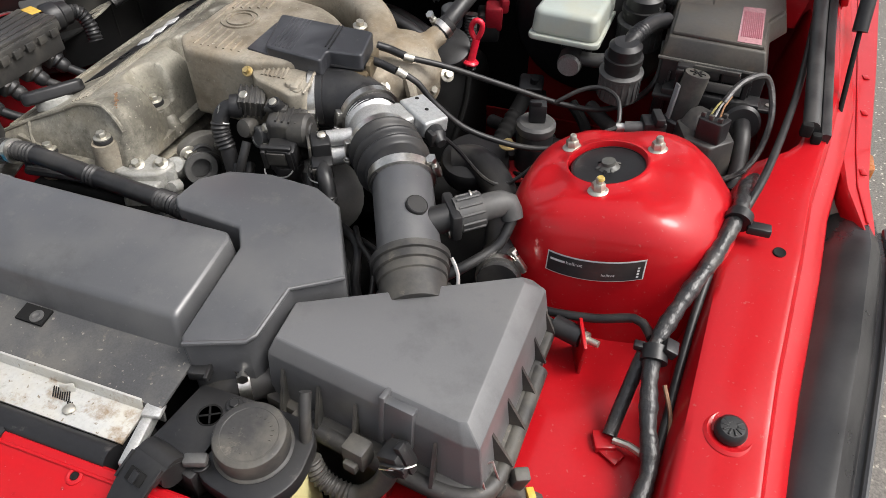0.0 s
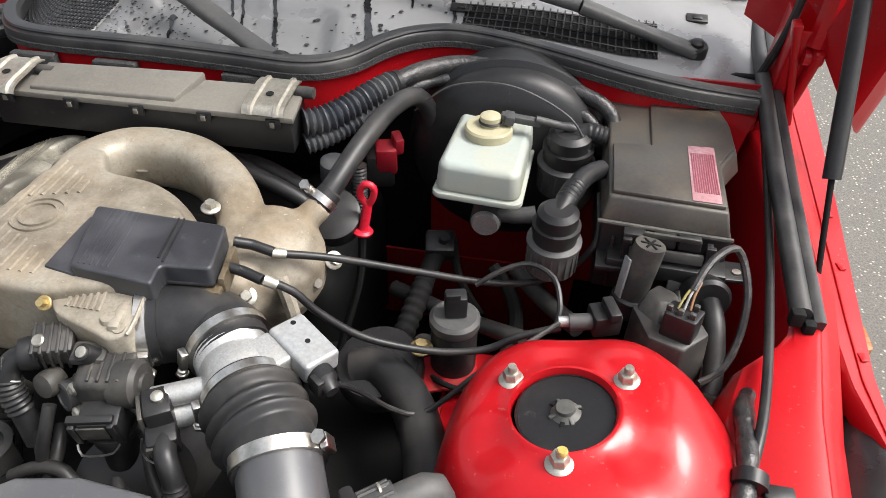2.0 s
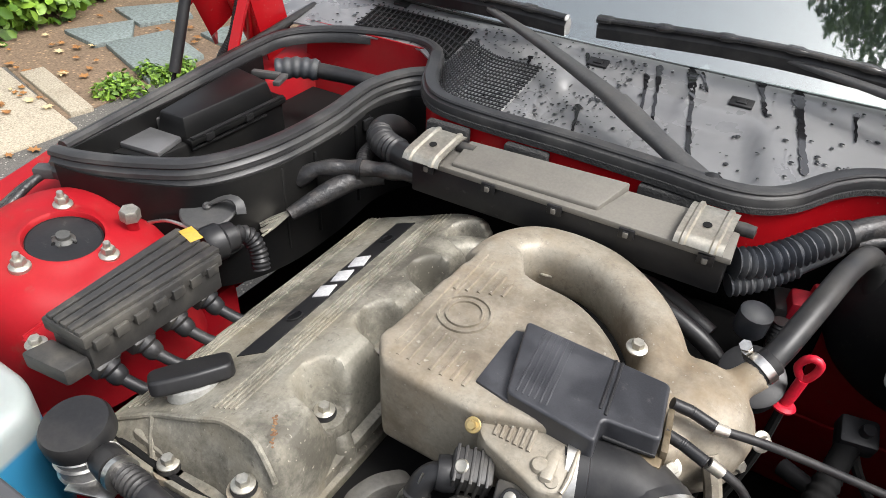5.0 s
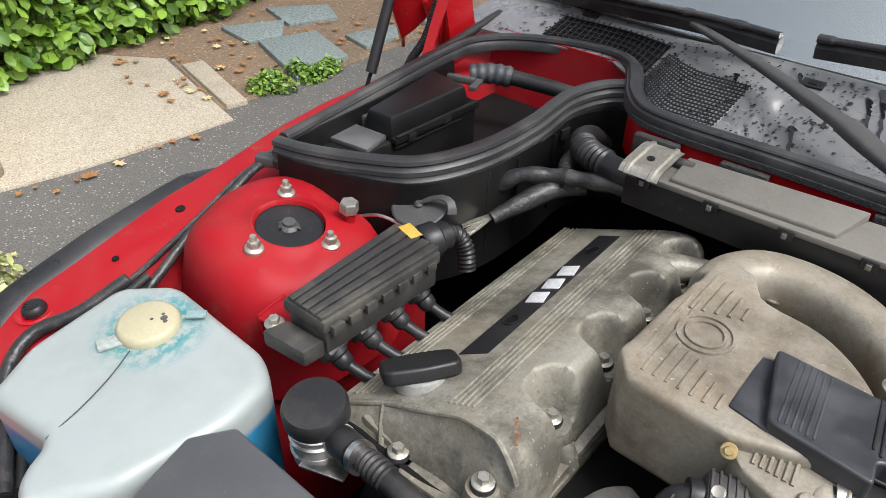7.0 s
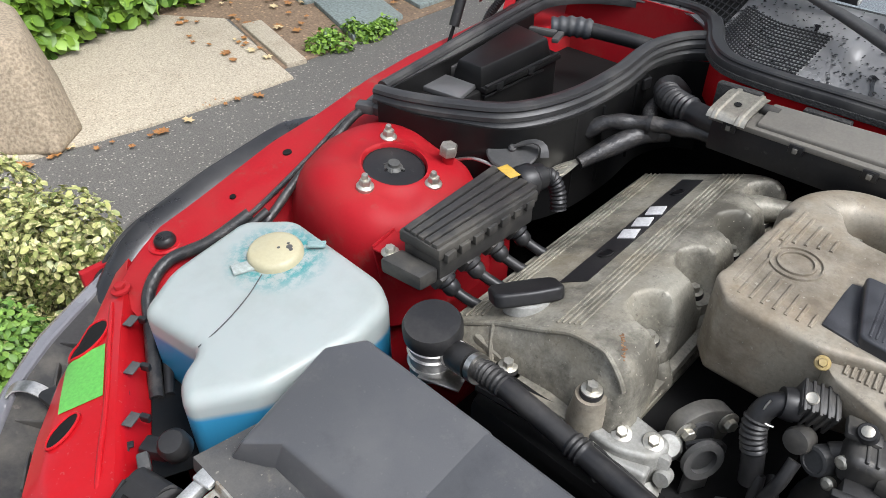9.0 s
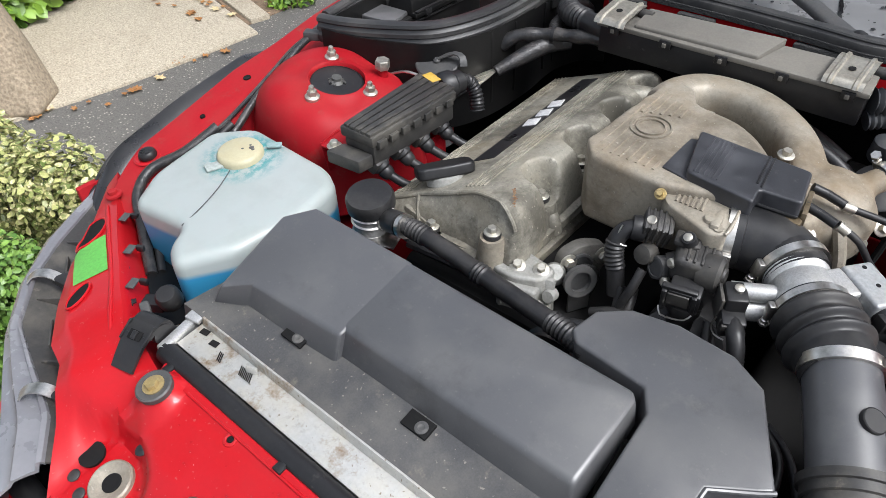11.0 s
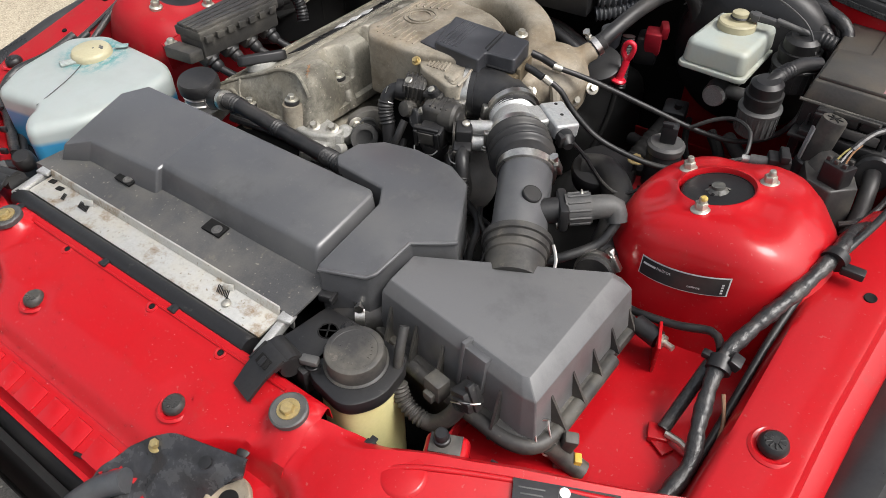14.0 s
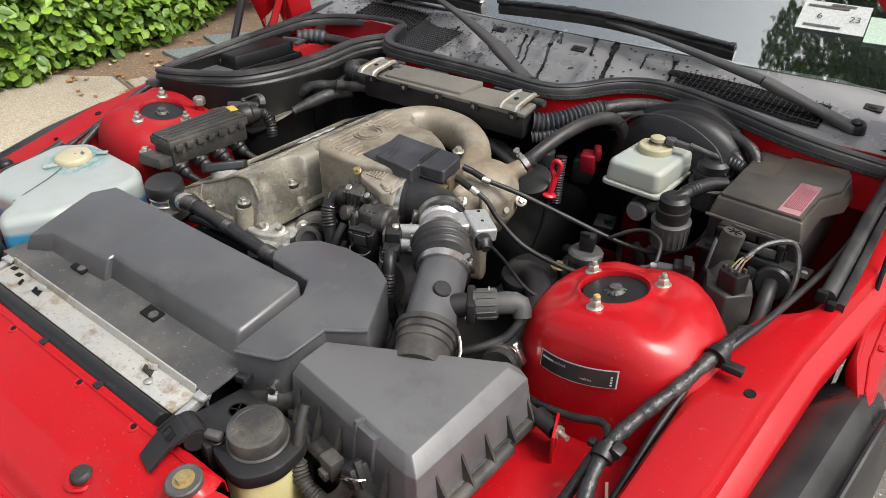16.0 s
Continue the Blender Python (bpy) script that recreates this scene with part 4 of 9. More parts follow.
OUT_LIP = [(-0.010, -0.02), (-0.010, 0.002), (-0.005, 0.007), (0.003, 0.008), (0.008, 0.005), (0.0095, 0.0), (0.007, -0.003), (0.0085, -0.006), (0.0105, -0.009), (0.0105, -0.02)]
part("main_lip", sweep(MID_SEAL, 1.0, shape=MAIN_LIP), SEAL, seal)
part("foam_strip", sweep(MID_SEAL[2:], 1.0, shape=FOAM_LIP), FOAM, seal, "grainy black foam strip")
part("box_inner_lip", sweep(BOX_IN, 1.0, shape=BOX_LIP), SEAL, seal)
part("box_outer_lip", sweep(BOX_OUT, 1.0, shape=OUT_LIP), SEAL, seal)
part("flange", sweep([Vector(q) + Vector((0, -0.007, -0.052)) for q in MID_SEAL[2:]], 1.0, shape=[(-0.002, -0.03), (0.002, -0.03), (0.002, 0.034), (-0.002, 0.034)]), RED, body, "red painted bulkhead flange")
side_seal = thing("wing_seal", "round black rubber seal strip along the wing", "rubber seal", (0.75, 0.4, 0.82))
part("strip", sweep([(0.785, 0.86, 0.905), (0.772, 0.74, 0.893), (0.76, 0.57, 0.878), (0.752, 0.4, 0.857), (0.75, 0.28, 0.838), (0.748, 0.17, 0.822)], 0.0105, 16), SEAL, side_seal)
part("lip", sweep([(0.801, 0.86, 0.9), (0.788, 0.74, 0.888), (0.776, 0.57, 0.872), (0.768, 0.4, 0.851), (0.766, 0.28, 0.832), (0.764, 0.165, 0.815)], 1.0, shape=[(-0.008, -0.008), (0.009, -0.008), (0.0095, -0.003), (0.004, 0.001), (0.003, 0.004), (-0.002, 0.006), (-0.008, 0.005)]), SEAL, side_seal)
part("end_plug", merge(box(0.014, 0.012, 0.018, (0.742, 0.164, 0.823), bevel=0.003), box(0.012, 0.012, 0.014, (0.756, 0.162, 0.814), bevel=0.003)), DARK, side_seal)
single("wing_seal", sweep([(-0.655, 0.10, 0.85), (-0.68, 0.3, 0.866), (-0.70, 0.5, 0.878), (-0.735, 0.72, 0.89)], 0.0085, 12), RUBBER, "black rubber seal strip beside the black box", "rubber seal")

# ---- engine ----
# Near-black boxes fill the bay's depth; its darkness is in their colour.
engine = thing("engine_block", "near-black engine block below the valve cover", "engine", (-0.1, 0.1, 0.34))
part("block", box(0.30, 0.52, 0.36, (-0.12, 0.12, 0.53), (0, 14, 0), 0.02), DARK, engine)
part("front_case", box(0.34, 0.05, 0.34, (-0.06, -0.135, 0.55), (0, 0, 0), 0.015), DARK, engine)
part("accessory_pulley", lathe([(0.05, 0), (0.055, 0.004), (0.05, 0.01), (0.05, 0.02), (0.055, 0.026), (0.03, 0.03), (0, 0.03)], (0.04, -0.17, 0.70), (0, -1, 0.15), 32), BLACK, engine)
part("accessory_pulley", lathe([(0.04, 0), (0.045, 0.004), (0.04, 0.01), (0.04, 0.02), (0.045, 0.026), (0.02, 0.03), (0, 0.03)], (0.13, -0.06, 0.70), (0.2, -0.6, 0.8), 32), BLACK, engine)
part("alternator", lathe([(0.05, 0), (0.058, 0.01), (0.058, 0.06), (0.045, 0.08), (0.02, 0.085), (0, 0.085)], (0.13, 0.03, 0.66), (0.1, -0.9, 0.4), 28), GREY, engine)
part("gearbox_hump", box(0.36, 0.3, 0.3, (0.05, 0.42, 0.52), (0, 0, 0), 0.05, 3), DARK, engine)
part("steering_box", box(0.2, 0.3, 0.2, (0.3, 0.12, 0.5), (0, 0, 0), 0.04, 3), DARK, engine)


def vc_axis(y):
    """Sideways drift of the valve cover along the engine."""
    return -0.028 * (y + 0.1)


TOP = [(-0.302, 0.735), (-0.298, 0.752), (-0.29, 0.763), (-0.276, 0.77), (-0.25, 0.781), (-0.195, 0.804), (-0.152, 0.823), (-0.135, 0.829), (-0.12, 0.832), (-0.108, 0.8315), (-0.099, 0.827), (-0.0925, 0.817), (-0.0885, 0.803), (-0.0855, 0.785), (-0.083, 0.765), (-0.082, 0.748)]
BOLT_Y = (-0.01, 0.092, 0.19, 0.28)


def cover_h(x):
    return lerp(x, TOP)


def cover_place(a, y):
    """A place on the valve cover; a is its row across the crown, y along the engine. The bolts stand in scooped pockets."""
    front = max(0.0, min(1.0, (0.0 - y) / 0.07))
    x, z = a, cover_h(a)
    x += 0.015 * front * front * (3 - 2 * front) * max(0.0, min(1.0, (a + 0.15) / 0.05))
    near = max(0.0, 1 - (y - cover_front(a)) / 0.016)
    z -= near * near * lerp(a, [(-0.15, 0.0), (-0.12, 0.003), (-0.105, 0.012), (-0.096, 0.018), (-0.089, 0.016), (-0.084, 0.0)])
    z -= 0.01 * max(0.0, (y - 0.315) / 0.015) ** 2 * (1 if a < -0.09 else 0)
    for b in BOLT_Y:
        d = math.hypot(max(0.0, -0.104 - a), y - b)
        w = max(0.0, min(1.0, (0.031 - d) / 0.017))
        if w > 0 and z > 0.783:
            z += (0.783 - z) * w * w * (3 - 2 * w)
    return Vector((x + vc_axis(y), y, z))


def cover_front(a):
    return lerp(a, [(-0.302, -0.114), (-0.29, -0.116), (-0.24, -0.1), (-0.152, -0.09), (-0.12, -0.093), (-0.105, -0.099), (-0.096, -0.103), (-0.089, -0.101), (-0.084, -0.092), (-0.082, -0.08)])


vc = thing("valve_cover", "stained cast aluminium valve cover with fine ribs", "valve cover", (-0.18, 0.1, 0.75))


def cover_body():
    across = [-0.302, -0.2995, -0.298, -0.294, -0.29, -0.283, -0.276, -0.262, -0.25, -0.222, -0.195, -0.175, -0.16] + span(-0.152, -0.11, 15) + span(-0.108, -0.0995, 4) + [-0.0985, -0.0965, -0.0945, -0.0925, -0.0905, -0.0885, -0.087, -0.0855, -0.0843, -0.083, -0.082]
    along = [0.0, 0.004, 0.009, 0.016, 0.024] + span(0.035, 0.425, 96)
    grid = [[tuple(cover_place(a, min(cover_front(a) + t, 0.33))) for a in across] for t in along]
    foot = [(q[0] + lerp(a, [(-0.12, 0.0), (-0.09, 0.006)]), q[1] - lerp(a, [(-0.302, 0.008), (-0.28, 0.022), (-0.12, 0.026), (-0.096, 0.02), (-0.082, 0.004)]), 0.748) for q, a in zip(grid[0], across)]
    back = [(q[0], q[1] + 0.008, 0.745) for q in grid[-1]]
    rows = [foot] + grid + [back]
    n = len(across)
    return from_data([q for r in rows for q in r], [(i * n + k, i * n + k + 1, (i + 1) * n + k + 1, (i + 1) * n + k) for i in range(len(rows) - 1) for k in range(n - 1)])


part("cover", cover_body(), CAST_DARK, vc, angle=46)
part("flange", prism([(-0.305, -0.14), (-0.075, -0.13), (-0.078, 0.34), (-0.312, 0.34)], 0.738, 0.752, 0.003), CAST_DARK, vc)
for a in [-0.177 + 0.0065 * k for k in range(5)] + [-0.286 + 0.0065 * k for k in range(4)]:
    part("rib", sweep([cover_place(a, y) + Vector((0, 0, 0.0006)) for y in span(cover_front(a) + 0.014, 0.315, 14)], 0.0013, 6), CAST_DARK, vc)
insert = part("black_insert", sheet(lambda u, v: tuple(cover_place(v, u + 0.4 * (v + 0.21) * max(0, 1 - u * 20)) + Vector((0, 0, 0.0012))), span(0.0, 0.295, 12), [-0.224, -0.214, -0.204, -0.1945], 0.001), BLACK, vc, "black strip with silver lettering")


def on_crown(a, y, w, h, turn, material, label=""):
    q = cover_place(a, y)
    part("letter_shape", box(w, h, 0.0014, q + Vector((0, 0, 0.0026)), (0, -22.5, turn), 0.0004), material, insert, label)


for y in (0.122, 0.156, 0.19):
    on_crown(-0.2085, y, 0.023, 0.022, 12, PRINT, "silver raised letter shape")
part("pressed_ring", lathe([(0.010, 0.0004), (0.010, 0.0016), (0.0085, 0.0016), (0.0085, 0.0004)], cover_place(-0.209, 0.07) + Vector((0, 0, 0.0014)), (-0.38, 0, 0.92), 24), BLACK, insert)
part("pressed_ring", lathe([(0.010, 0.0004), (0.010, 0.0016), (0.0085, 0.0016), (0.0085, 0.0004)], cover_place(-0.209, 0.25) + Vector((0, 0, 0.0014)), (-0.38, 0, 0.92), 24), BLACK, insert)
for y in BOLT_Y:
    x = -0.1025 + vc_axis(y)
    part("stud_boss", lathe([(0.022, -0.045), (0.0185, -0.008), (0.0165, 0.001), (0, 0.001)], (x + 0.004, y, 0.784), (0, 0, 1), 22), CAST_DARK, vc)
    part("foot_lug", sweep([(x + 0.016, y - 0.002, 0.766), (x + 0.022, y - 0.004, 0.758), (x + 0.026, y - 0.004, 0.744)], 0.0125, 16), CAST_DARK, vc, angle=80)
    part("rubber_washer", lathe([(0.0115, 0), (0.012, 0.003), (0.0105, 0.006), (0, 0.006)], (x, y, 0.7848), (0, 0, 1), 20), RUBBER, vc)
    bolt("valve_cover_bolt", (x, y, 0.79), 0.0062, label="zinc valve cover bolt with a rubber washer", h=0.007)
for x, y, z in ((-0.106, -0.116, 0.789), (-0.205, -0.121, 0.752)):
    part("stud_boss", lathe([(0.024, -0.055), (0.0175, -0.014), (0.0155, 0.0), (0, 0.0)], (x, y, z), (0, 0, 1), 20), CAST, vc)
    part("rubber_washer", lathe([(0.0115, 0), (0.012, 0.003), (0.0105, 0.006), (0, 0.006)], (x, y, z), (0, 0, 1), 20), RUBBER, vc)
    bolt("valve_cover_bolt", (x, y, z + 0.006), 0.0064, label="zinc valve cover bolt with a rubber washer", h=0.007)
part("rear_pipe", sweep([(-0.15, 0.25, 0.80), (-0.12, 0.275, 0.808), (-0.095, 0.295, 0.806), (-0.07, 0.31, 0.80)], lambda d: 0.024 - 0.15 * min(d, 0.06), 16), CAST_DARK, vc)
part("front_lip", sweep([cover_place(a, cover_front(a)) + Vector((0, -0.001, -0.0008)) for a in (-0.29, -0.265, -0.24, -0.2, -0.175, -0.152, -0.135, -0.12, -0.108, -0.1, -0.095)], 0.0032, 8), CAST_DARK, vc)
part("front_web", sweep([cover_place(-0.243, -0.101), Vector((-0.237, -0.112, 0.765)), Vector((-0.226, -0.124, 0.75))], 0.0035, 8), CAST_DARK, vc)
part("side_step", sweep([(-0.074 + vc_axis(y), y, 0.756) for y in span(-0.1, 0.31, 12)], 1.0, shape=[(-0.006, -0.012), (0.004, -0.012), (0.004, 0.001), (-0.006, 0.003)]), CAST_DARK, vc)
RUST = surface("rust_streak", (0.13, 0.062, 0.028), 0.8, dust=(0.3, 0.2, 0.11), dust_amount=0.9, dust_scale=160)
rng = random.Random(12)
for k in range(26):
    a, y = -0.118 + 0.001 * k * 0.5 + rng.uniform(-0.002, 0.002), -0.066 - 0.0009 * k + rng.uniform(-0.002, 0.002)
    part("rust_fleck", lathe([(rng.uniform(0.0008, 0.0019), 0), (0.0006, 0.0005), (0, 0.0005)], cover_place(a, y), (0.15, -0.05, 1), 6), RUST, vc, "rust streak on the casting")
oc = thing("oil_filler_cap", "black plastic oil filler cap on the valve cover", "oil cap", (-0.226, -0.066, 0.81))
OCM = pose(-0.238, -0.054, 0.804, 0, -23, -34)
ob = prism([(-0.02, -0.041), (0.02, -0.041), (0.024, 0.0), (0.02, 0.041), (-0.02, 0.041), (-0.024, 0.0)], -0.011, 0.006, 0.004, 3, rounded=0.01)
ob.transform(OCM)
part("grip", ob, BLACK, oc)
ob = lathe([(0.0275, -0.022), (0.0275, -0.012), (0.025, -0.010), (0, -0.010)], (0, 0, 0), (0, 0, 1), 30)
ob.transform(OCM)
part("collar", ob, CAST_PALE, oc)

head = thing("cylinder_head_front", "stained aluminium thermostat housing and head casting with bolts", "engine casting", (-0.08, -0.13, 0.66))
part("head_casting", box(0.19, 0.44, 0.07, (-0.175, 0.1, 0.712), (0, 14, 0), 0.006), CAST_DARK, head)
part("front_casting", prism([(-0.125, -0.135), (-0.05, -0.142), (0.0, -0.125), (-0.02, -0.085), (-0.09, -0.07)], 0.62, 0.757, 0.006, 3, top=[(-0.128, -0.13), (-0.062, -0.132), (-0.03, -0.115), (-0.025, -0.085), (-0.1, -0.075)], rounded=0.01), CAST_PALE, head)
part("housing_block", box(0.05, 0.03, 0.07, (-0.052, -0.132, 0.712), (-16, 0, 12), 0.005, 3), CAST_PALE, head, "pale thermostat housing")
part("housing_flange", box(0.07, 0.012, 0.085, (-0.05, -0.118, 0.712), (-16, 0, 12), 0.004), CAST_PALE, head)
for k in range(3):
    part("casting_rib", box(0.005, 0.012, 0.062, (-0.068 + 0.016 * k, -0.1475 + 0.0034 * k, 0.706), (-16, 0, 12), 0.0015), CAST_PALE, head)
for q in ((-0.084, -0.124, 0.735), (-0.018, -0.112, 0.735), (-0.02, -0.12, 0.69)):
    part("bolt_ear", lathe([(0.0085, -0.01), (0.0085, 0.004), (0.0075, 0.006), (0, 0.006)], q, (0.1, -0.9, 0.35), 20), CAST_PALE, head)
part("side_lug", lathe([(0.014, -0.02), (0.015, -0.004), (0.011, 0.004), (0, 0.004)], (-0.03, -0.085, 0.748), (0.3, -0.5, 0.8), 20), CAST_PALE, head)
part("neck", sweep([(-0.035, -0.12, 0.715), (-0.015, -0.135, 0.70), (0.0, -0.145, 0.68)], 0.017, 16), CAST_PALE, head)
part("joint_line", sweep([(-0.28, -0.125, 0.752), (-0.2, -0.127, 0.75), (-0.14, -0.122, 0.748), (-0.1, -0.1, 0.748), (-0.084, -0.04, 0.748)], 0.004, 8), DARK, head, "dark seam under the valve cover")
part("lifting_eye", merge(lathe([(0.022, -0.003), (0.022, 0.003), (0.014, 0.003), (0.014, -0.003), (0.022, -0.003)], (0.002, -0.075, 0.745), (0.8, -0.5, 0.2), 24), box(0.004, 0.03, 0.05, (0.0, -0.07, 0.715), (0, 0, -30), 0.001)), GREY, head)
for q in ((-0.068, -0.112, 0.758), (-0.04, -0.1, 0.758), (-0.084, -0.1315, 0.738), (-0.02, -0.1275, 0.693)):
    bolt("casting_bolt", q, 0.006, (0.15, -0.35, 1))

# ---- intake manifold ----
im = thing("intake_manifold", "tan-stained cast aluminium intake manifold with curved runners", "intake manifold", (0.05, 0.13, 0.72))


def blob(parts_, voxel, relax, name, material, parent, label=""):
    """Overlapping solids melted into one casting."""
    ob = part(name, merge(*parts_), material, parent, label, angle=180)
    r = ob.modifiers.new("cast", "REMESH")
    r.mode, r.voxel_size = "VOXEL", voxel
    s = ob.modifiers.new("fillet", "SMOOTH")
    s.factor, s.iterations = 0.5, relax
    r.use_smooth_shade = True
    return ob


def flat_tube(points, w, h):
    n = 18
    return sweep(points, 1.0, shape=[(w * math.copysign(abs(math.cos(2 * math.pi * k / n)) ** 0.7, math.cos(2 * math.pi * k / n)), h * math.copysign(abs(math.sin(2 * math.pi * k / n)) ** 0.7, math.sin(2 * math.pi * k / n))) for k in range(n)])


top_slope = lambda x, y: 0.03 * (y - 0.1) - 0.05 * max(0, x - 0.1)
blob([prism([(-0.072, 0.036), (-0.05, 0.010), (0.045, 0.008), (0.118, 0.032), (0.14, 0.09), (0.12, 0.14), (0.06, 0.175), (0.0, 0.195), (-0.02, 0.23), (-0.055, 0.235), (-0.068, 0.14)], 0.772, 0.872, 0.0, slope=lambda x, y: top_slope(x, y)),
      flat_tube([(-0.052, 0.2, 0.838), (-0.046, 0.245, 0.838), (-0.015, 0.28, 0.837), (0.05, 0.283, 0.835), (0.108, 0.252, 0.831), (0.148, 0.205, 0.825), (0.166, 0.155, 0.815), (0.16, 0.10, 0.8)], 0.0275, 0.036),
      flat_tube([(0.0, 0.172, 0.838), (0.055, 0.168, 0.836), (0.1, 0.14, 0.828), (0.13, 0.10, 0.81)], 0.03, 0.038),
      lathe([(0.0, -0.07), (0.045, -0.062), (0.062, -0.02), (0.06, 0.02), (0.042, 0.046), (0.0, 0.056)], (0.195, 0.165, 0.80), (0.15, -0.1, 1), 24),
      lathe([(0.0, -0.05), (0.04, -0.045), (0.05, 0.0), (0.036, 0.036), (0.0, 0.045)], (0.165, 0.115, 0.80), (0.1, -0.1, 1), 24),
      sweep([(0.20, 0.17, 0.82), (0.222, 0.198, 0.832), (0.24, 0.218, 0.845)], 0.016, 12),
      box(0.06, 0.03, 0.16, (0.19, 0.135, 0.72), (0, 0, 20), 0.006)], 0.0042, 5, "casting", CAST, im)
part("flange_rib", sweep([(0.225, 0.12, 0.82), (0.24, 0.105, 0.79), (0.245, 0.1, 0.75)], 0.008, 8), CAST, im)
for k in range(8):
    x = -0.055 + 0.0115 * k
    y1 = 0.15 if k < 2 else lerp(k, [(2, 0.078), (4, 0.07), (7, 0.045)])
    part("top_rib", sweep([(x, 0.026 if k else 0.04, 0.8712 + top_slope(x, 0.03)), (x, y1, 0.8722 + top_slope(x, y1))], 0.0022, 6, curved=False), CAST, im)
for k in range(5):
    x = -0.048 + 0.0115 * k
    part("top_rib", sweep([(x, 0.132 + 0.004 * k, 0.8722 + top_slope(x, 0.14)), (x, 0.20 - 0.008 * k, 0.8724 + top_slope(x, 0.19))], 0.0022, 6, curved=False), CAST, im)
for r in (0.026, 0.018):
    part("cast_ring", lathe([(r - 0.0018, -0.002), (r - 0.0012, 0.002), (r + 0.0012, 0.002), (r + 0.0018, -0.002)], (-0.02, 0.106, 0.8725), (0, -0.03, 1), 40), CAST, im, "raised cast ring")
part("throttle_flange", box(0.012, 0.08, 0.07, (0.118, 0.028, 0.822), (0, 0, 8), 0.004), CAST, im)
web_z = lambda x, y: 0.2 * (y - 0.02)
web = part("ribbed_web", prism(arced([(0.044, 0.04), (0.133, 0.038), (0.139, -0.013), (0.122, -0.02), (0.104, -0.014), (0.062, -0.002), (0.052, 0.008)], 0.006), 0.826, 0.857, 0.003, 2, slope=web_z), CAST, im)
for k in range(6):
    part("web_rib", sweep([(0.066 + 0.0062 * k, 0.03, 0.8598), (0.069 + 0.0062 * k, 0.006, 0.8548)], 0.002, 6, curved=False), CAST, web)
part("web_boss", lathe([(0.0085, -0.006), (0.0075, 0.002), (0.006, 0.004), (0, 0.004)], (0.114, 0.0, 0.853), (0, -0.2, 1), 18), CAST, web)
part("web_boss", lathe([(0.006, -0.006), (0.0055, 0.0012), (0, 0.0012)], (0.128, -0.008, 0.852), (0, -0.2, 1), 16), CAST, web)
part("web_rim", sweep([(0.134, 0.036, 0.861), (0.139, 0.0, 0.8545), (0.138, -0.013, 0.851)], 0.0022, 8), CAST, web)
part("vacuum_cover", lathe([(0.034, -0.02), (0.034, 0.004), (0.03, 0.006), (0, 0.0065)], (0.235, 0.262, 0.80), (0.1, -0.5, 0.9), 28), BLACK, im)
for q, ax in (((0.133, 0.171, 0.858), (0.1, -0.1, 1)), ((0.20, 0.09, 0.815), (0.3, -0.6, 0.8)), ((0.248, 0.15, 0.79), (0.8, -0.4, 0.4)), ((0.262, 0.18, 0.8), (0.6, -0.5, 0.6)), ((-0.002, 0.262, 0.83), (0, 0.4, 1))):
    bolt("manifold_bolt", q, 0.0062, ax)
bolt("brass_plug", (0.050, 0.0035, 0.857), 0.0042, (0.1, -0.7, 0.7), BRASS, "yellow zinc bolt on the manifold corner")

tc = thing("throttle_linkage_cover", "black ribbed plastic cover on the intake manifold", "plastic cover", (0.1, 0.09, 0.86))
part("shell", prism(arced([(0.064, 0.031), (0.147, 0.025), (0.143, 0.05), (0.19, 0.056), (0.178, 0.119), (0.040, 0.119)], 0.006), 0.857, 0.882, 0.003, 3, slope=lambda x, y: 0.03 * (y - 0.08) - 0.03 * (x - 0.1)), LINKAGE_COVER, tc)
part("side_wing", prism([(0.032, 0.036), (0.068, 0.03), (0.05, 0.120), (0.030, 0.122)], 0.860, 0.872, 0.002, 2), LINKAGE_COVER, tc)
for k in range(6):
    part("shell_rib", box(0.0022, 0.08, 0.0016, (0.066 + 0.0055 * k, 0.076, 0.8827 - 0.0002 * k), (1.7, 0, 7), 0.0005), LINKAGE_COVER, tc)
for x, y, l, turn in ((0.139, 0.086, 0.064, 8), (0.133, 0.088, 0.06, 8)):
    part("step_rib", box(0.0025, l, 0.002, (x, y, 0.8815), (1.7, 0, turn), 0.0006), BLACK, tc)
part("front_lip", sweep([(0.146, 0.05, 0.86), (0.168, 0.053, 0.859), (0.189, 0.057, 0.858)], 0.002, 8, curved=False), BLACK, tc)
part("linkage", merge(box(0.05, 0.03, 0.012, (0.17, 0.062, 0.849), (0, 0, 6), 0.003), box(0.006, 0.05, 0.022, (0.190, 0.085, 0.852), (0, 0, 10), 0.001), box(0.03, 0.004, 0.018, (0.16, 0.047, 0.846), (0, 0, 6), 0.001)), surface("tarnished_zinc", (0.1, 0.075, 0.042), 0.5, metal=0.5, dust_amount=0.7, dust_scale=40), tc, "tarnished metal linkage")
part("linkage_pin", lathe([(0.008, 0), (0.008, 0.01), (0.005, 0.012), (0, 0.012)], (0.16, 0.047, 0.84), (0.2, -0.8, 0.4), 16), ZINC, tc)
for a, b, m in (((0.184, 0.115, 0.864), (0.20, 0.121, 0.858), BLACK), ((0.20, 0.121, 0.858), (0.222, 0.121, 0.852), BLACK), ((0.188, 0.085, 0.858), (0.205, 0.084, 0.855), BLACK), ((0.205, 0.084, 0.855), (0.226, 0.08, 0.851), BLACK)):
    part("cable_sleeve", sweep([a, b], ribbed(0.0054, 0.0003, 0.0019), 12, step=0.0007), m, tc)

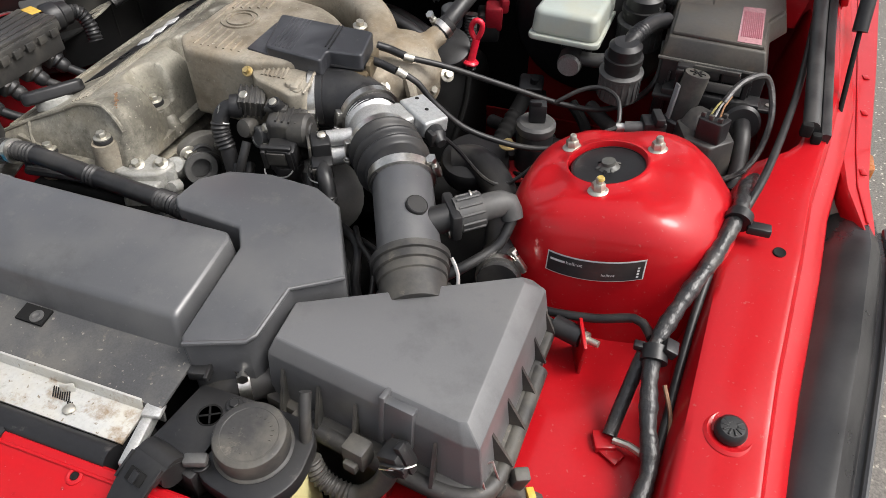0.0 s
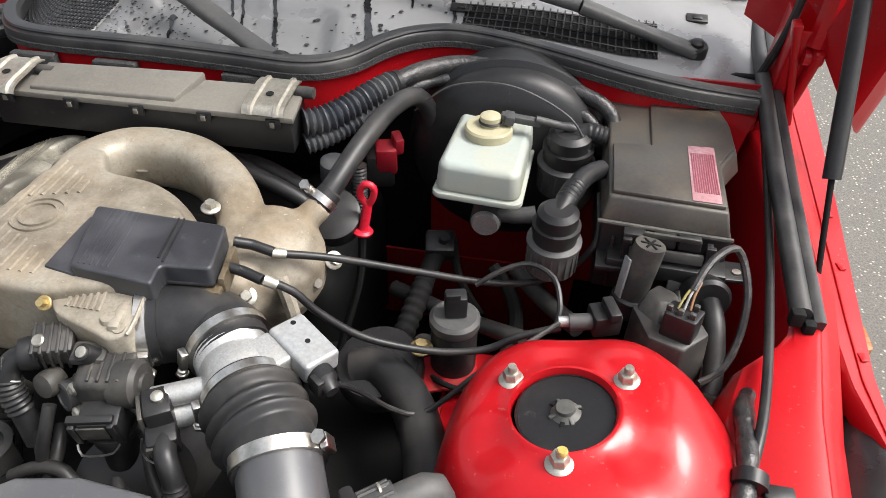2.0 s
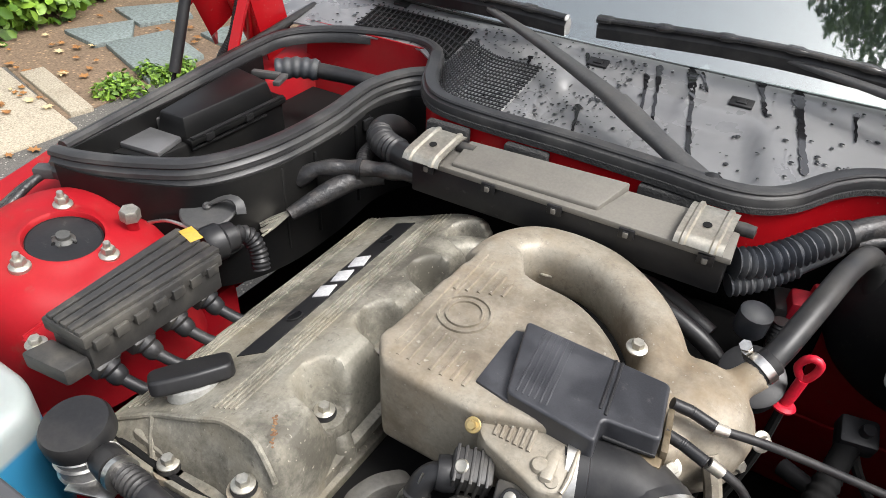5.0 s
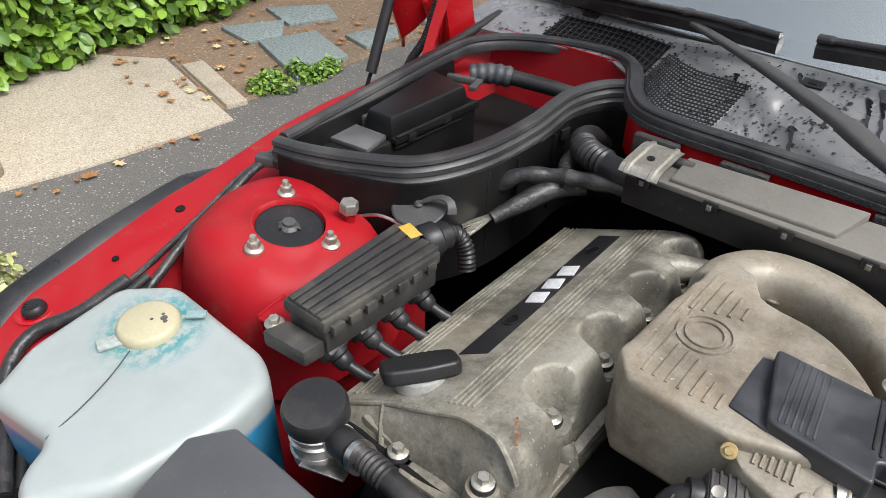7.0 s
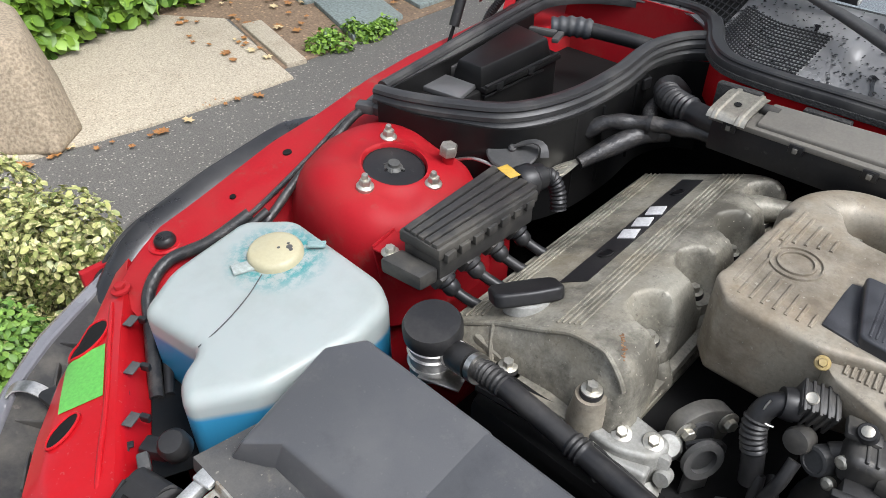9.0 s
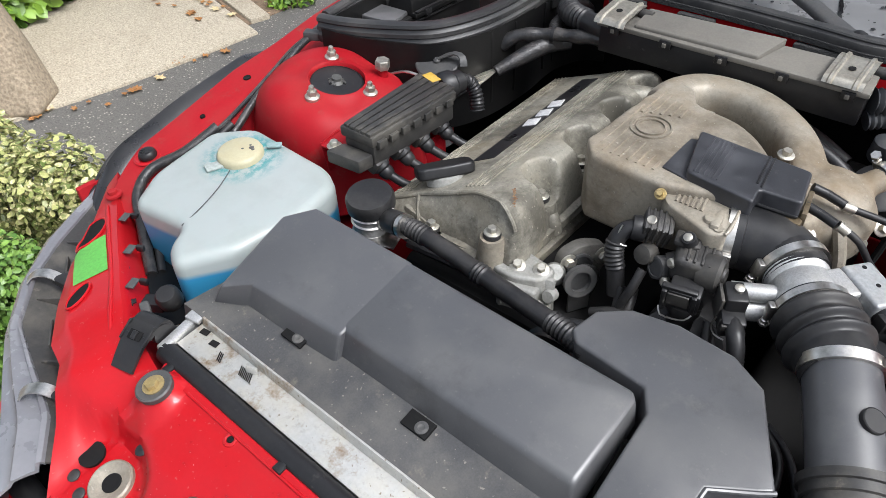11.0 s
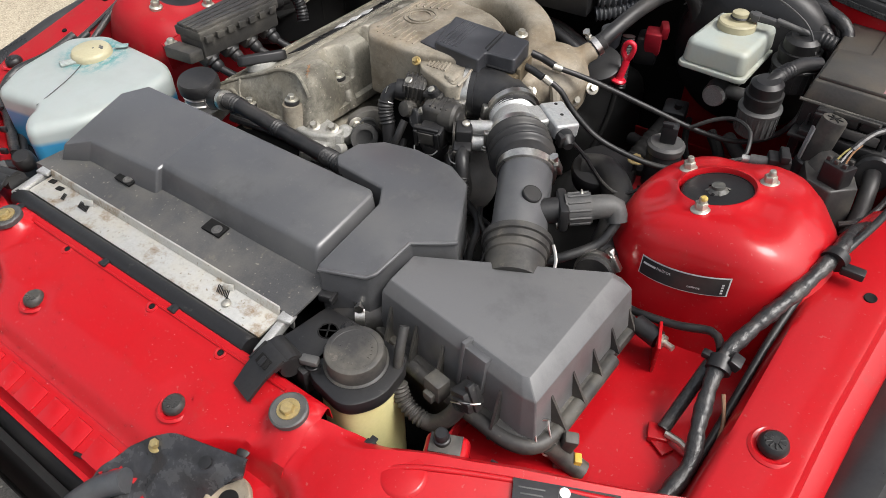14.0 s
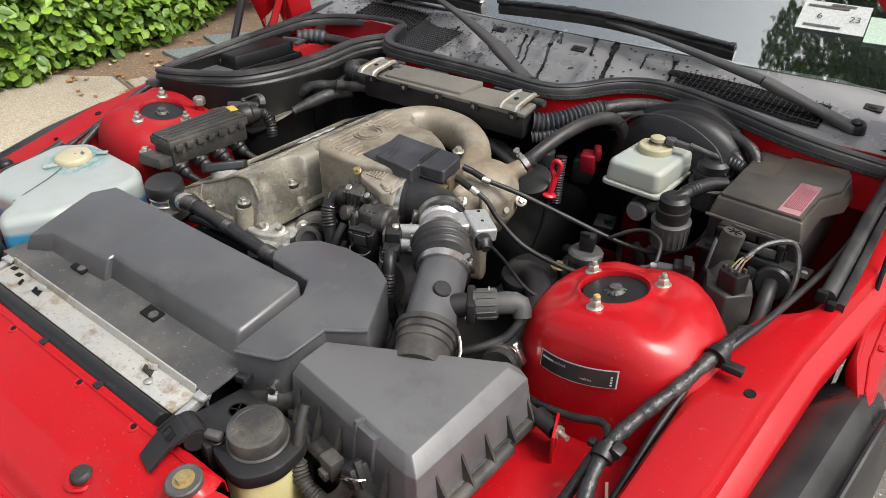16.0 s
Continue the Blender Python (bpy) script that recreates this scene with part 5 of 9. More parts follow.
# throttle cables
for pts in ([(.22,.12,.851),(.272,.147,.832),(.35,.184,.797),(.43,.221,.762),(.485,.248,.75),(.528,.27,.765),(.55,.28,.80),(.548,.33,.83)], [(.227,.08,.852),(.253,.086,.836),(.276,.091,.806),(.32,.102,.768),(.388,.118,.746),(.44,.131,.746),(.475,.139,.765),(.517,.149,.778)]):
    t = thing("throttle_cable", "thin black sheathed throttle cable with a bright ferrule", "cable", pts[0], "throttle cables")
    part("sheath", sweep(pts, 0.0042, 10), RUBBER, t)
    part("ferrule", sweep([pts[0], Vector(pts[0]) + (Vector(pts[1]) - Vector(pts[0])).normalized() * 0.014], 0.0058, 12, curved=False), ZINC, t)

# ---- intake tract ----
el = thing("intake_elbow", "black rubber intake elbow between throttle and manifold", "intake hose", (0.17, 0.03, 0.8))
part("hose", sweep([(0.120, 0.026, 0.822), (0.142, 0.036, 0.82), (0.172, 0.042, 0.818), (0.198, 0.036, 0.814), (0.218, 0.018, 0.81)], lambda s: 0.0365 + 0.003 * math.sin(min(s, 0.1) * 31), 28, step=0.004), RUBBER, el, angle=60)
part("cuff", lathe([(0.037, -0.007), (0.0392, -0.006), (0.0392, 0.006), (0.037, 0.007)], (0.137, 0.033, 0.8205), (1, 0.35, 0), 32), RUBBER, el)
part("cuff", lathe([(0.037, -0.007), (0.0395, -0.006), (0.0395, 0.006), (0.037, 0.007)], (0.202, 0.033, 0.813), (0.75, -0.6, -0.1), 32), RUBBER, el)
clamp((0.130, 0.030, 0.821), (1, 0.35, 0), 0.0385, 0.010, (-0.2, -1, -0.1))
clamp((0.208, 0.028, 0.812), (0.7, -0.65, -0.1), 0.039, 0.010, (-0.8, -0.7, 0.2))

tb = thing("throttle_unit", "bright cast aluminium throttle body with a grey box", "throttle body", (0.24, -0.005, 0.78))
AX = Vector((0.62, -0.78, -0.03)).normalized()
T0 = Vector((0.212, 0.022, 0.811))
part("barrel", lathe([(0.030, -0.004), (0.0345, 0.0), (0.0345, 0.004), (0.0355, 0.006), (0.0335, 0.008), (0.0355, 0.010), (0.0335, 0.012), (0.0355, 0.014), (0.0335, 0.016), (0.0355, 0.018), (0.0335, 0.02), (0.035, 0.024), (0.036, 0.05), (0.034, 0.056), (0.030, 0.058)], T0, AX, 40), ALU, tb)
boxm = Matrix.Translation((0.285, 0.023, 0.829)) @ pose(0, 0, 0, -4, 5, -36)
PALE_BOX = surface("pale_grey_metal", (0.3, 0.31, 0.315), 0.42, metal=0.3, dust_amount=0.3, dust_scale=30)
for nm, size, off, mat in (("motor_box", (0.060, 0.037, 0.023), (0.0, 0.0, 0.0), PALE_BOX), ("neck_box", (0.040, 0.040, 0.022), (-0.011, -0.037, -0.003), ALU), ("neck_foot", (0.046, 0.05, 0.02), (-0.012, -0.044, -0.018), ALU)):
    b = box(*size, off, (0, 0, 0), 0.004, 3)
    b.transform(boxm)
    part(nm, b, mat, tb)
for off in ((-0.022, 0.004), (0.004, 0.0015)):
    b = lathe([(0.0026, 0), (0.0026, 0.0006), (0, 0.0006)], (off[0], off[1], 0.0114), (0, 0, 1), 12)
    b.transform(boxm)
    part("screw_hole", b, DARK, tb)
b = merge(lathe([(0.0115, 0), (0.0125, 0.004), (0.0125, 0.014), (0.009, 0.018), (0.006, 0.026), (0, 0.026)], (0.027, -0.004, -0.004), (1, -0.1, -0.1), 20), box(0.014, 0.008, 0.018, (0.04, -0.014, -0.004), (0, 0, 0), 0.002))
b.transform(boxm)
part("motor_plug", b, BLACK, tb)
part("shaft_tube", sweep([(0.235, -0.012, 0.815), (0.2, -0.03, 0.812), (0.168, -0.043, 0.808)], 0.0105, 14), ALU, tb)
part("lower_tube", sweep([(0.235, -0.012, 0.795), (0.2, -0.034, 0.79), (0.178, -0.046, 0.788)], 0.013, 14), ALU, tb)
part("position_sensor", merge(box(0.024, 0.03, 0.044, (0.176, -0.05, 0.797), (6, 0, 32), 0.004), box(0.026, 0.024, 0.026, (0.184, -0.066, 0.786), (10, 0, 32), 0.003)), BLACK, tb, "black sensor with a connector")
part("sensor_ridge", merge(box(0.004, 0.026, 0.036, (0.1635, -0.0575, 0.797), (6, 0, 32), 0.001), box(0.018, 0.004, 0.008, (0.187, -0.0795, 0.79), (10, 0, 32), 0.001), box(0.006, 0.004, 0.018, (0.1765, -0.0745, 0.785), (10, 0, 32), 0.001)), DUSTY, tb)
part("sensor_wire_clip", sweep([(0.170, -0.074, 0.792), (0.168, -0.077, 0.78), (0.174, -0.081, 0.773), (0.186, -0.084, 0.774)], 0.001, 6), STEEL, tb)
part("sensor_screw", lathe([(0.0055, 0), (0.0055, 0.003), (0.0035, 0.0045), (0, 0.0045)], (0.178, -0.049, 0.8195), (0.1, -0.2, 1), 14), ZINC, tb)
part("sensor_hose", sweep([(0.187, -0.068, 0.789), (0.196, -0.084, 0.788), (0.204, -0.094, 0.775), (0.207, -0.1, 0.755), (0.208, -0.103, 0.73), (0.209, -0.105, 0.70)], ribbed(0.0098, 0.0015, 0.0055, 0.045, 0.08), 12, step=0.0014), RUBBER, tb)
wire = single("sensor_wire", sweep([(.325,-.006,.822),(.337,.012,.795),(.361,.036,.745),(.385,.047,.728),(.408,.058,.74),(.44,.073,.772),(.475,.1,.785),(.518,.15,.787)], 0.0028, 8), RUBBER, "thin black wire looping over to the strut tower", "wire")

B0 = T0 + AX * 0.056
bel = thing("intake_bellows", "black rubber intake bellows with deep folds", "intake hose", B0)


def fold(s):
    return 0.0385 + (0.0075 * (0.5 - 0.5 * math.cos(2 * math.pi * (s - 0.012) / 0.0175)) if 0.012 < s < 0.0645 else 0.0)


B1 = B0 + Vector((0.052, -0.062, -0.004))
part("bellows", sweep([B0 - AX * 0.006, B0 + AX * 0.02, B0 + (B1 - B0) * 0.5, B0 + (B1 - B0) * 0.8, B1], fold, 40, step=0.0015), RUBBER, bel, angle=80)
part("cuff", lathe([(0.0365, -0.006), (0.039, -0.005), (0.039, 0.005), (0.0365, 0.006)], B0 + AX * 0.004, AX, 36), RUBBER, bel)
clamp(B0 + AX * 0.002, AX, 0.0392, 0.009, (-0.8, -0.55, 0.05))
MX = (Vector((0.378, -0.243, 0.757)) - B1).normalized()
clamp(B1 - MX * 0.004, MX, 0.0385, 0.012, (0.9, 0.35, 0.35), "wide bright steel hose clamp with a screw")
maf = thing("air_flow_meter", "dark grey plastic air meter tube with ribs", "air meter", B1)
part("tube", sweep([B1 - MX * 0.006, B1 + MX * 0.03, B1 + MX * 0.118], 0.0355, 40, curved=False), COVER, maf)
part("neck", box(0.085, 0.03, 0.06, B1 + MX * 0.148 + Vector((0.0, 0.004, -0.036)), (0, 0, 28), 0.006), DUSTY, maf)
part("socket", sweep([B1 + MX * 0.108, B1 + MX * 0.17], lambda s: 0.0385 + (0.006 if s < 0.009 else 0.003 if s < 0.018 else 0) - (0.002 if s > 0.03 else 0), 40, step=0.001), DUSTY, maf)
UP = (Vector((0.35, 0, 0.93)) - MX * MX.dot(Vector((0.35, 0, 0.93)))).normalized()
part("knob", lathe([(0.0125, -0.012), (0.0125, 0.0), (0.0115, 0.001), (0.0112, 0.0005), (0, 0.0005)], B1 + MX * 0.06 + UP * 0.0385, UP, 24), BLACK, maf)
part("spring_clip", sweep([B1 + MX * 0.115 + Vector((0.041, 0.016, 0.01)), B1 + MX * 0.13 + Vector((0.046, 0.018, 0.002)), B1 + MX * 0.148 + Vector((0.043, 0.014, -0.008))], 0.0022, 6), STEEL, maf)
idle = thing("idle_valve", "grey ribbed plastic valve on the air tube with a connector", "valve", (0.37, -0.11, 0.79))
I0, I1 = Vector((0.345, -0.138, 0.797)), Vector((0.425, -0.082, 0.808))
IX = (I1 - I0).normalized()
part("stem", sweep([I0 - IX * 0.02, I0 + IX * 0.03], 0.0165, 20, curved=False), BLACK, idle)
part("flange", box(0.012, 0.05, 0.034, I0 + IX * 0.034, (0, 0, 35), 0.004), BLACK, idle)
part("ribbed_body", sweep([I0 + IX * 0.038, I0 + IX * 0.07], lambda s: 0.0195, 36, shape=None, curved=False), GREY, idle)
for k in range(12):
    a = 2 * math.pi * k / 12
    u = IX.cross(Vector((0, 0, 1))).normalized()
    w = u.cross(IX)
    o = (u * math.cos(a) + w * math.sin(a)) * 0.02
    part("grip_rib", sweep([I0 + IX * 0.042 + o, I0 + IX * 0.068 + o], 0.0016, 5, curved=False), GREY, idle)
part("connector", sweep([I0 + IX * 0.07, I0 + IX * 0.085, I0 + IX * 0.1 + Vector((0, 0, -0.004)), I0 + IX * 0.105 + Vector((0.004, -0.008, -0.02))], lambda s: 0.0155 - 0.1 * max(0, s - 0.02), 16), GREY, idle)
for q in ((0.018, 0.016), (-0.018, -0.016)):
    bolt("valve_screw", I0 + IX * 0.042 + Vector((q[0] * 0.4, q[1], q[1])), 0.004, IX, h=0.005)
lead = single("valve_lead", sweep([I0 + IX * 0.105 + Vector((0.004, -0.008, -0.02)), (0.425, -0.11, 0.765), (0.395, -0.145, 0.752), (0.37, -0.16, 0.74)], 0.0065, 10), RUBBER, "black lead below the idle valve", "wire")
bh2 = thing("breather_hose", "thick dark rubber hose beside the strut tower", "hose", (0.38, 0.03, 0.7))
part("cuff", lathe([(0.0235, -0.014), (0.0262, -0.012), (0.0262, 0.012), (0.0235, 0.014)], (0.429, -0.11, 0.733), (0.15, -0.95, 0.2), 28), RUBBER, bh2)
hose = part("hose", sweep([(0.30, 0.115, 0.70), (0.33, 0.115, 0.708), (0.365, 0.085, 0.708), (0.395, 0.03, 0.71), (0.42, -0.06, 0.725), (0.435, -0.14, 0.738)], 0.0235, 20), RUBBER, bh2)
clamp((0.433, -0.128, 0.737), (0.2, -0.9, 0.2), 0.0245, 0.010, (0.8, 0.1, 0.6))
vb = single("vacuum_box", lathe([(0.045, -0.03), (0.05, -0.02), (0.05, 0.0), (0.046, 0.006), (0.02, 0.009), (0, 0.009)], (0.325, 0.122, 0.708), (-0.1, -0.2, 1), 32), BLACK, "round black plastic vacuum box", "vacuum box")

# front vacuum and purge valves
pv = thing("purge_valve", "dusty black valve with pipe stubs before the manifold", "valve", (0.12, -0.04, 0.76))
part("body", box(0.052, 0.042, 0.036, (0.122, -0.032, 0.812), (4, 6, 16), 0.009, 3), DUSTY, pv)
part("end_cap", lathe([(0.0205, -0.022), (0.022, -0.014), (0.022, 0.0), (0.018, 0.004), (0.0105, 0.0045), (0.0095, 0.007), (0.006, 0.0075), (0, 0.0065)], (0.150, -0.032, 0.811), (0.95, 0.1, 0.08), 30), DUSTY, pv)
part("mount_arm", box(0.03, 0.024, 0.008, (0.104, -0.024, 0.832), (0, 6, 16), 0.003), DUSTY, pv)
part("stub", lathe([(0.0088, -0.02), (0.0088, 0.006), (0.0075, 0.008), (0.005, 0.008), (0.0045, 0.003), (0, 0.003)], (0.107, -0.030, 0.838), (-0.1, -0.5, 0.8), 20), BLACK, pv)
part("stub_screw", lathe([(0.0052, 0), (0.0052, 0.002), (0.003, 0.003), (0, 0.003)], (0.1062, -0.0342, 0.8445), (-0.1, -0.5, 0.8), 12), ZINC, pv)
part("connector", merge(box(0.036, 0.026, 0.036, (0.127, -0.06, 0.787), (12, 0, 14), 0.003), box(0.04, 0.008, 0.008, (0.124, -0.072, 0.803), (12, 0, 14), 0.002), box(0.006, 0.007, 0.03, (0.109, -0.077, 0.787), (12, 0, 14), 0.0015), box(0.006, 0.007, 0.03, (0.141, -0.069, 0.787), (12, 0, 14), 0.0015)), BLACK, pv)
part("connector_face", box(0.024, 0.004, 0.02, (0.1245, -0.0745, 0.789), (12, 0, 14), 0.001), DUSTY, pv)
part("wire_clip", sweep([(0.106, -0.078, 0.772), (0.112, -0.084, 0.766), (0.126, -0.081, 0.765), (0.138, -0.077, 0.767), (0.143, -0.071, 0.773)], 0.0011, 6), STEEL, pv)
part("lower_barrel", lathe([(0.02, 0.0), (0.0195, -0.012), (0.0155, -0.018), (0.0155, -0.045), (0.0115, -0.05), (0.0115, -0.075), (0, -0.075)], (0.128, -0.055, 0.774), (0.02, 0.06, 1), 24), BLACK, pv)
part("left_barrel", lathe([(0.0135, -0.02), (0.0145, 0.0), (0.0135, 0.004), (0.0105, 0.0045), (0.010, 0.003), (0, 0.003)], (0.084, -0.046, 0.795), (-0.45, -0.85, 0.25), 24), GREY, pv)
part("barrel_pipe", sweep([(0.09, -0.034, 0.8), (0.1, -0.028, 0.805), (0.112, -0.026, 0.808)], 0.010, 14), DUSTY, pv)
for q in ((0.1015, -0.0525, 0.8165), (0.1, -0.058, 0.79)):
    part("screw", lathe([(0.006, -0.004), (0.006, 0.002), (0.0035, 0.004), (0, 0.004)], q, (-0.35, -0.9, 0.3), 14), ZINC, pv)
for k in range(4):
    part("body_rib", box(0.003, 0.036, 0.004, (0.112 + 0.008 * k, -0.035 + 0.002 * k, 0.8305 - 0.0008 * k), (4, 6, 16), 0.0008), DUSTY, pv)
iv = thing("injector_connector", "dusty black ribbed connector on the intake side", "connector", (0.05, -0.03, 0.77))
part("plug", box(0.036, 0.03, 0.026, (0.062, -0.016, 0.826), (14, 8, 24), 0.004), DUSTY, iv)
for k in range(5):
    part("plug_rib", box(0.0028, 0.033, 0.029, (0.049 + 0.0062 * k, -0.0225 + 0.0027 * k, 0.8275 - 0.0009 * k), (14, 8, 24), 0.0006), DUSTY, iv)
part("plug_hole", lathe([(0.005, 0), (0.0062, 0.0015), (0.005, 0.003), (0, 0.002)], (0.058, -0.026, 0.84), (-0.1, -0.5, 0.9), 16), ZINC, iv)
part("collar", lathe([(0.0145, -0.008), (0.016, 0.0), (0.0145, 0.008), (0, 0.008)], (0.044, -0.027, 0.822), (-0.85, -0.45, 0.1), 22), RUBBER, iv)
part("boot", sweep([(0.05, -0.024, 0.823), (0.034, -0.034, 0.82), (0.027, -0.043, 0.808), (0.029, -0.05, 0.79), (0.037, -0.055, 0.77), (0.045, -0.062, 0.74)], ribbed(0.0108, 0.0018, 0.0052, 0.04, 0.075), 16, step=0.0013), RUBBER, iv)
part("wire_clip", sweep([(0.031, -0.043, 0.83), (0.029, -0.048, 0.818), (0.034, -0.05, 0.808), (0.042, -0.047, 0.806)], 0.001, 6), STEEL, iv)
part("barrel", lathe([(0.012, -0.012), (0.013, 0.0), (0.0115, 0.006), (0.006, 0.0075), (0, 0.0075)], (0.064, -0.042, 0.802), (-0.2, -0.9, 0.3), 20), DUSTY, iv)
part("lead", sweep([(0.07, -0.055, 0.79), (0.068, -0.07, 0.77), (0.062, -0.078, 0.745), (0.06, -0.085, 0.715)], 0.006, 10), RUBBER, iv)
sensor = thing("coolant_flange", "dark oval coolant flange plate with three steel bolts", "flange", (-0.012, -0.042, 0.7))
FU, FN = Vector((0.46, 0.88, 0)).normalized(), Vector((0.87, -0.455, 0.12)).normalized()
FW = FN.cross(FU)
FM = Matrix.Translation((-0.012, -0.042, 0.737)) @ Matrix((FU, FW, FN)).transposed().to_4x4()
b = prism(arced([(-0.036, 0.0), (-0.03, 0.026), (0.0, 0.036), (0.034, 0.024), (0.04, 0.002), (0.02, -0.02), (-0.004, -0.036), (-0.026, -0.03)], 0.014), -0.02, 0.0, 0.003, 2)
b.transform(FM)
part("plate", b, surface("grimy_flange", (0.11, 0.105, 0.095), 0.5, metal=0.4, dust=(0.2, 0.19, 0.16), dust_amount=0.7, dust_scale=40), sensor)
for q, r in (((-0.008, 0.004), 0.017),):
    b = lathe([(r + 0.003, -0.001), (r + 0.003, 0.003), (r, 0.004), (r * 0.85, 0.002), (0, 0.002)], (q[0], q[1], 0), (0, 0, 1), 28)
    b.transform(FM)
    part("raised_ring", b, GREY, sensor)
for u, w in ((-0.024, 0.016), (0.026, 0.012), (-0.012, -0.024)):
    bolt("flange_bolt", tuple(FM @ Vector((u, w, 0.001))), 0.0072, tuple(FN), h=0.006)
single("temperature_lead", sweep([tuple(FM @ Vector((-0.03, 0.012, 0.012))), tuple(FM @ Vector((-0.012, 0.02, 0.022))), tuple(FM @ Vector((0.006, 0.006, 0.022))), tuple(FM @ Vector((0.004, -0.02, 0.016))), tuple(FM @ Vector((-0.006, -0.045, 0.012)))], 0.0035, 8), RUBBER, "thin black lead looping over the coolant flange", "wire")
for n, pts, r, m in (("vacuum_hose", [(0.05, -0.06, 0.755), (0.055, -0.075, 0.73), (0.06, -0.09, 0.70), (0.1, -0.1, 0.68)], 0.006, RUBBER), ("vacuum_hose", [(0.03, -0.09, 0.72), (0.06, -0.085, 0.735), (0.085, -0.085, 0.735), (0.1, -0.095, 0.72), (0.115, -0.11, 0.69)], 0.0065, RUBBER), ("vacuum_hose", [(0.12, -0.065, 0.72), (0.14, -0.09, 0.715), (0.16, -0.1, 0.69)], 0.008, RUBBER), ("wire_lead", [(0.16, -0.06, 0.765), (0.175, -0.085, 0.74), (0.215, -0.12, 0.715), (0.24, -0.15, 0.69)], 0.0055, RUBBER), ("wire_lead", [(0.24, -0.1, 0.73), (0.26, -0.13, 0.735), (0.29, -0.16, 0.73), (0.3, -0.2, 0.7)], 0.0035, RUBBER), ("wire_lead", [(0.21, -0.09, 0.72), (0.25, -0.12, 0.72), (0.27, -0.17, 0.71), (0.3, -0.22, 0.72)], 0.006, RUBBER)):
    single(n, sweep(pts, r, 10), m, "black rubber hose running between the engine parts", "hose", "engine bay hoses")

for pts, r in (([(-0.02, -0.13, 0.70), (0.03, -0.115, 0.715), (0.07, -0.11, 0.715), (0.12, -0.12, 0.69)], 0.009), ([(0.06, -0.045, 0.745), (0.068, -0.07, 0.735), (0.066, -0.095, 0.712), (0.075, -0.12, 0.68)], 0.0065), ([(0.15, -0.08, 0.70), (0.19, -0.11, 0.70), (0.24, -0.14, 0.70), (0.28, -0.2, 0.69)], 0.008), ([(0.2, -0.08, 0.69), (0.24, -0.09, 0.70), (0.29, -0.12, 0.70), (0.32, -0.17, 0.70)], 0.0045)):
    single("coolant_hose", sweep(pts, r, 10), RUBBER, "black rubber hose low at the engine front", "hose", "engine bay hoses")
single("blue_wire", sweep([(0.17, -0.075, 0.735), (0.185, -0.095, 0.728), (0.2, -0.105, 0.715), (0.205, -0.11, 0.70)], 0.0032, 8), surface("blue_wire", (0.03, 0.1, 0.2), 0.4), "faded blue wire between the engine hoses", "wire")
bk = thing("engine_bracket", "grimy grey engine bracket plate with bolts", "bracket", (0.12, -0.09, 0.66))
part("plate", prism([(0.05, -0.09), (0.11, -0.055), (0.19, -0.09), (0.16, -0.14), (0.09, -0.15)], 0.672, 0.69, 0.004, 2), surface("grimy_grey_metal", (0.08, 0.077, 0.07), 0.5, metal=0.4, dust_amount=0.5), bk)
part("web", box(0.006, 0.07, 0.03, (0.11, -0.1, 0.70), (0, 0, 40), 0.002), GREY, bk)
for q in ((0.08, -0.1, 0.69), (0.14, -0.11, 0.69), (0.15, -0.085, 0.69)):
    bolt("bracket_bolt", q, 0.006)

# crankcase separator and its hose
cs = thing("oil_separator", "round black-capped oil separator with wire clamps", "oil separator", (-0.28, -0.15, 0.72))
part("cap", lathe([(0.030, -0.012), (0.034, -0.008), (0.034, 0.006), (0.031, 0.012), (0.0, 0.0135)], (-0.288, -0.152, 0.781), (0.05, -0.12, 1), 36), RUBBER, cs)
part("can", lathe([(0.026, 0), (0.026, 0.05), (0, 0.05)], (-0.288, -0.154, 0.72), (0, 0, 1), 30), surface("grey_metal_can", (0.28, 0.28, 0.28), 0.4, metal=0.5), cs)
for z in (0.735, 0.752, 0.763):
    part("wire_ring", lathe([(0.0265, -0.0018), (0.0285, 0), (0.0265, 0.0018)], (-0.288, -0.154, z), (0, 0, 1), 30), STEEL, cs)
part("bracket", box(0.05, 0.04, 0.003, (-0.262, -0.16, 0.735), (0, 0, 20), 0.001), STEEL, cs)
bh = thing("breather_pipe", "black corrugated breather hose with steel bands", "hose", (-0.1, -0.17, 0.78))
BH = [(-0.255, -0.15, 0.762), (-0.235, -0.158, 0.772), (-0.2, -0.162, 0.782), (-0.15, -0.166, 0.783), (-0.085, -0.17, 0.778), (-0.01, -0.18, 0.78), (0.062, -0.193, 0.786), (0.085, -0.2, 0.78)]


def bh_r(s):
    rib = 0.0022 * (0.5 + 0.5 * math.cos(2 * math.pi * s / 0.006))
    return 0.0118 + (rib if 0.055 < s < 0.085 or 0.17 < s < 0.19 or 0.29 < s < 0.34 else 0.0)


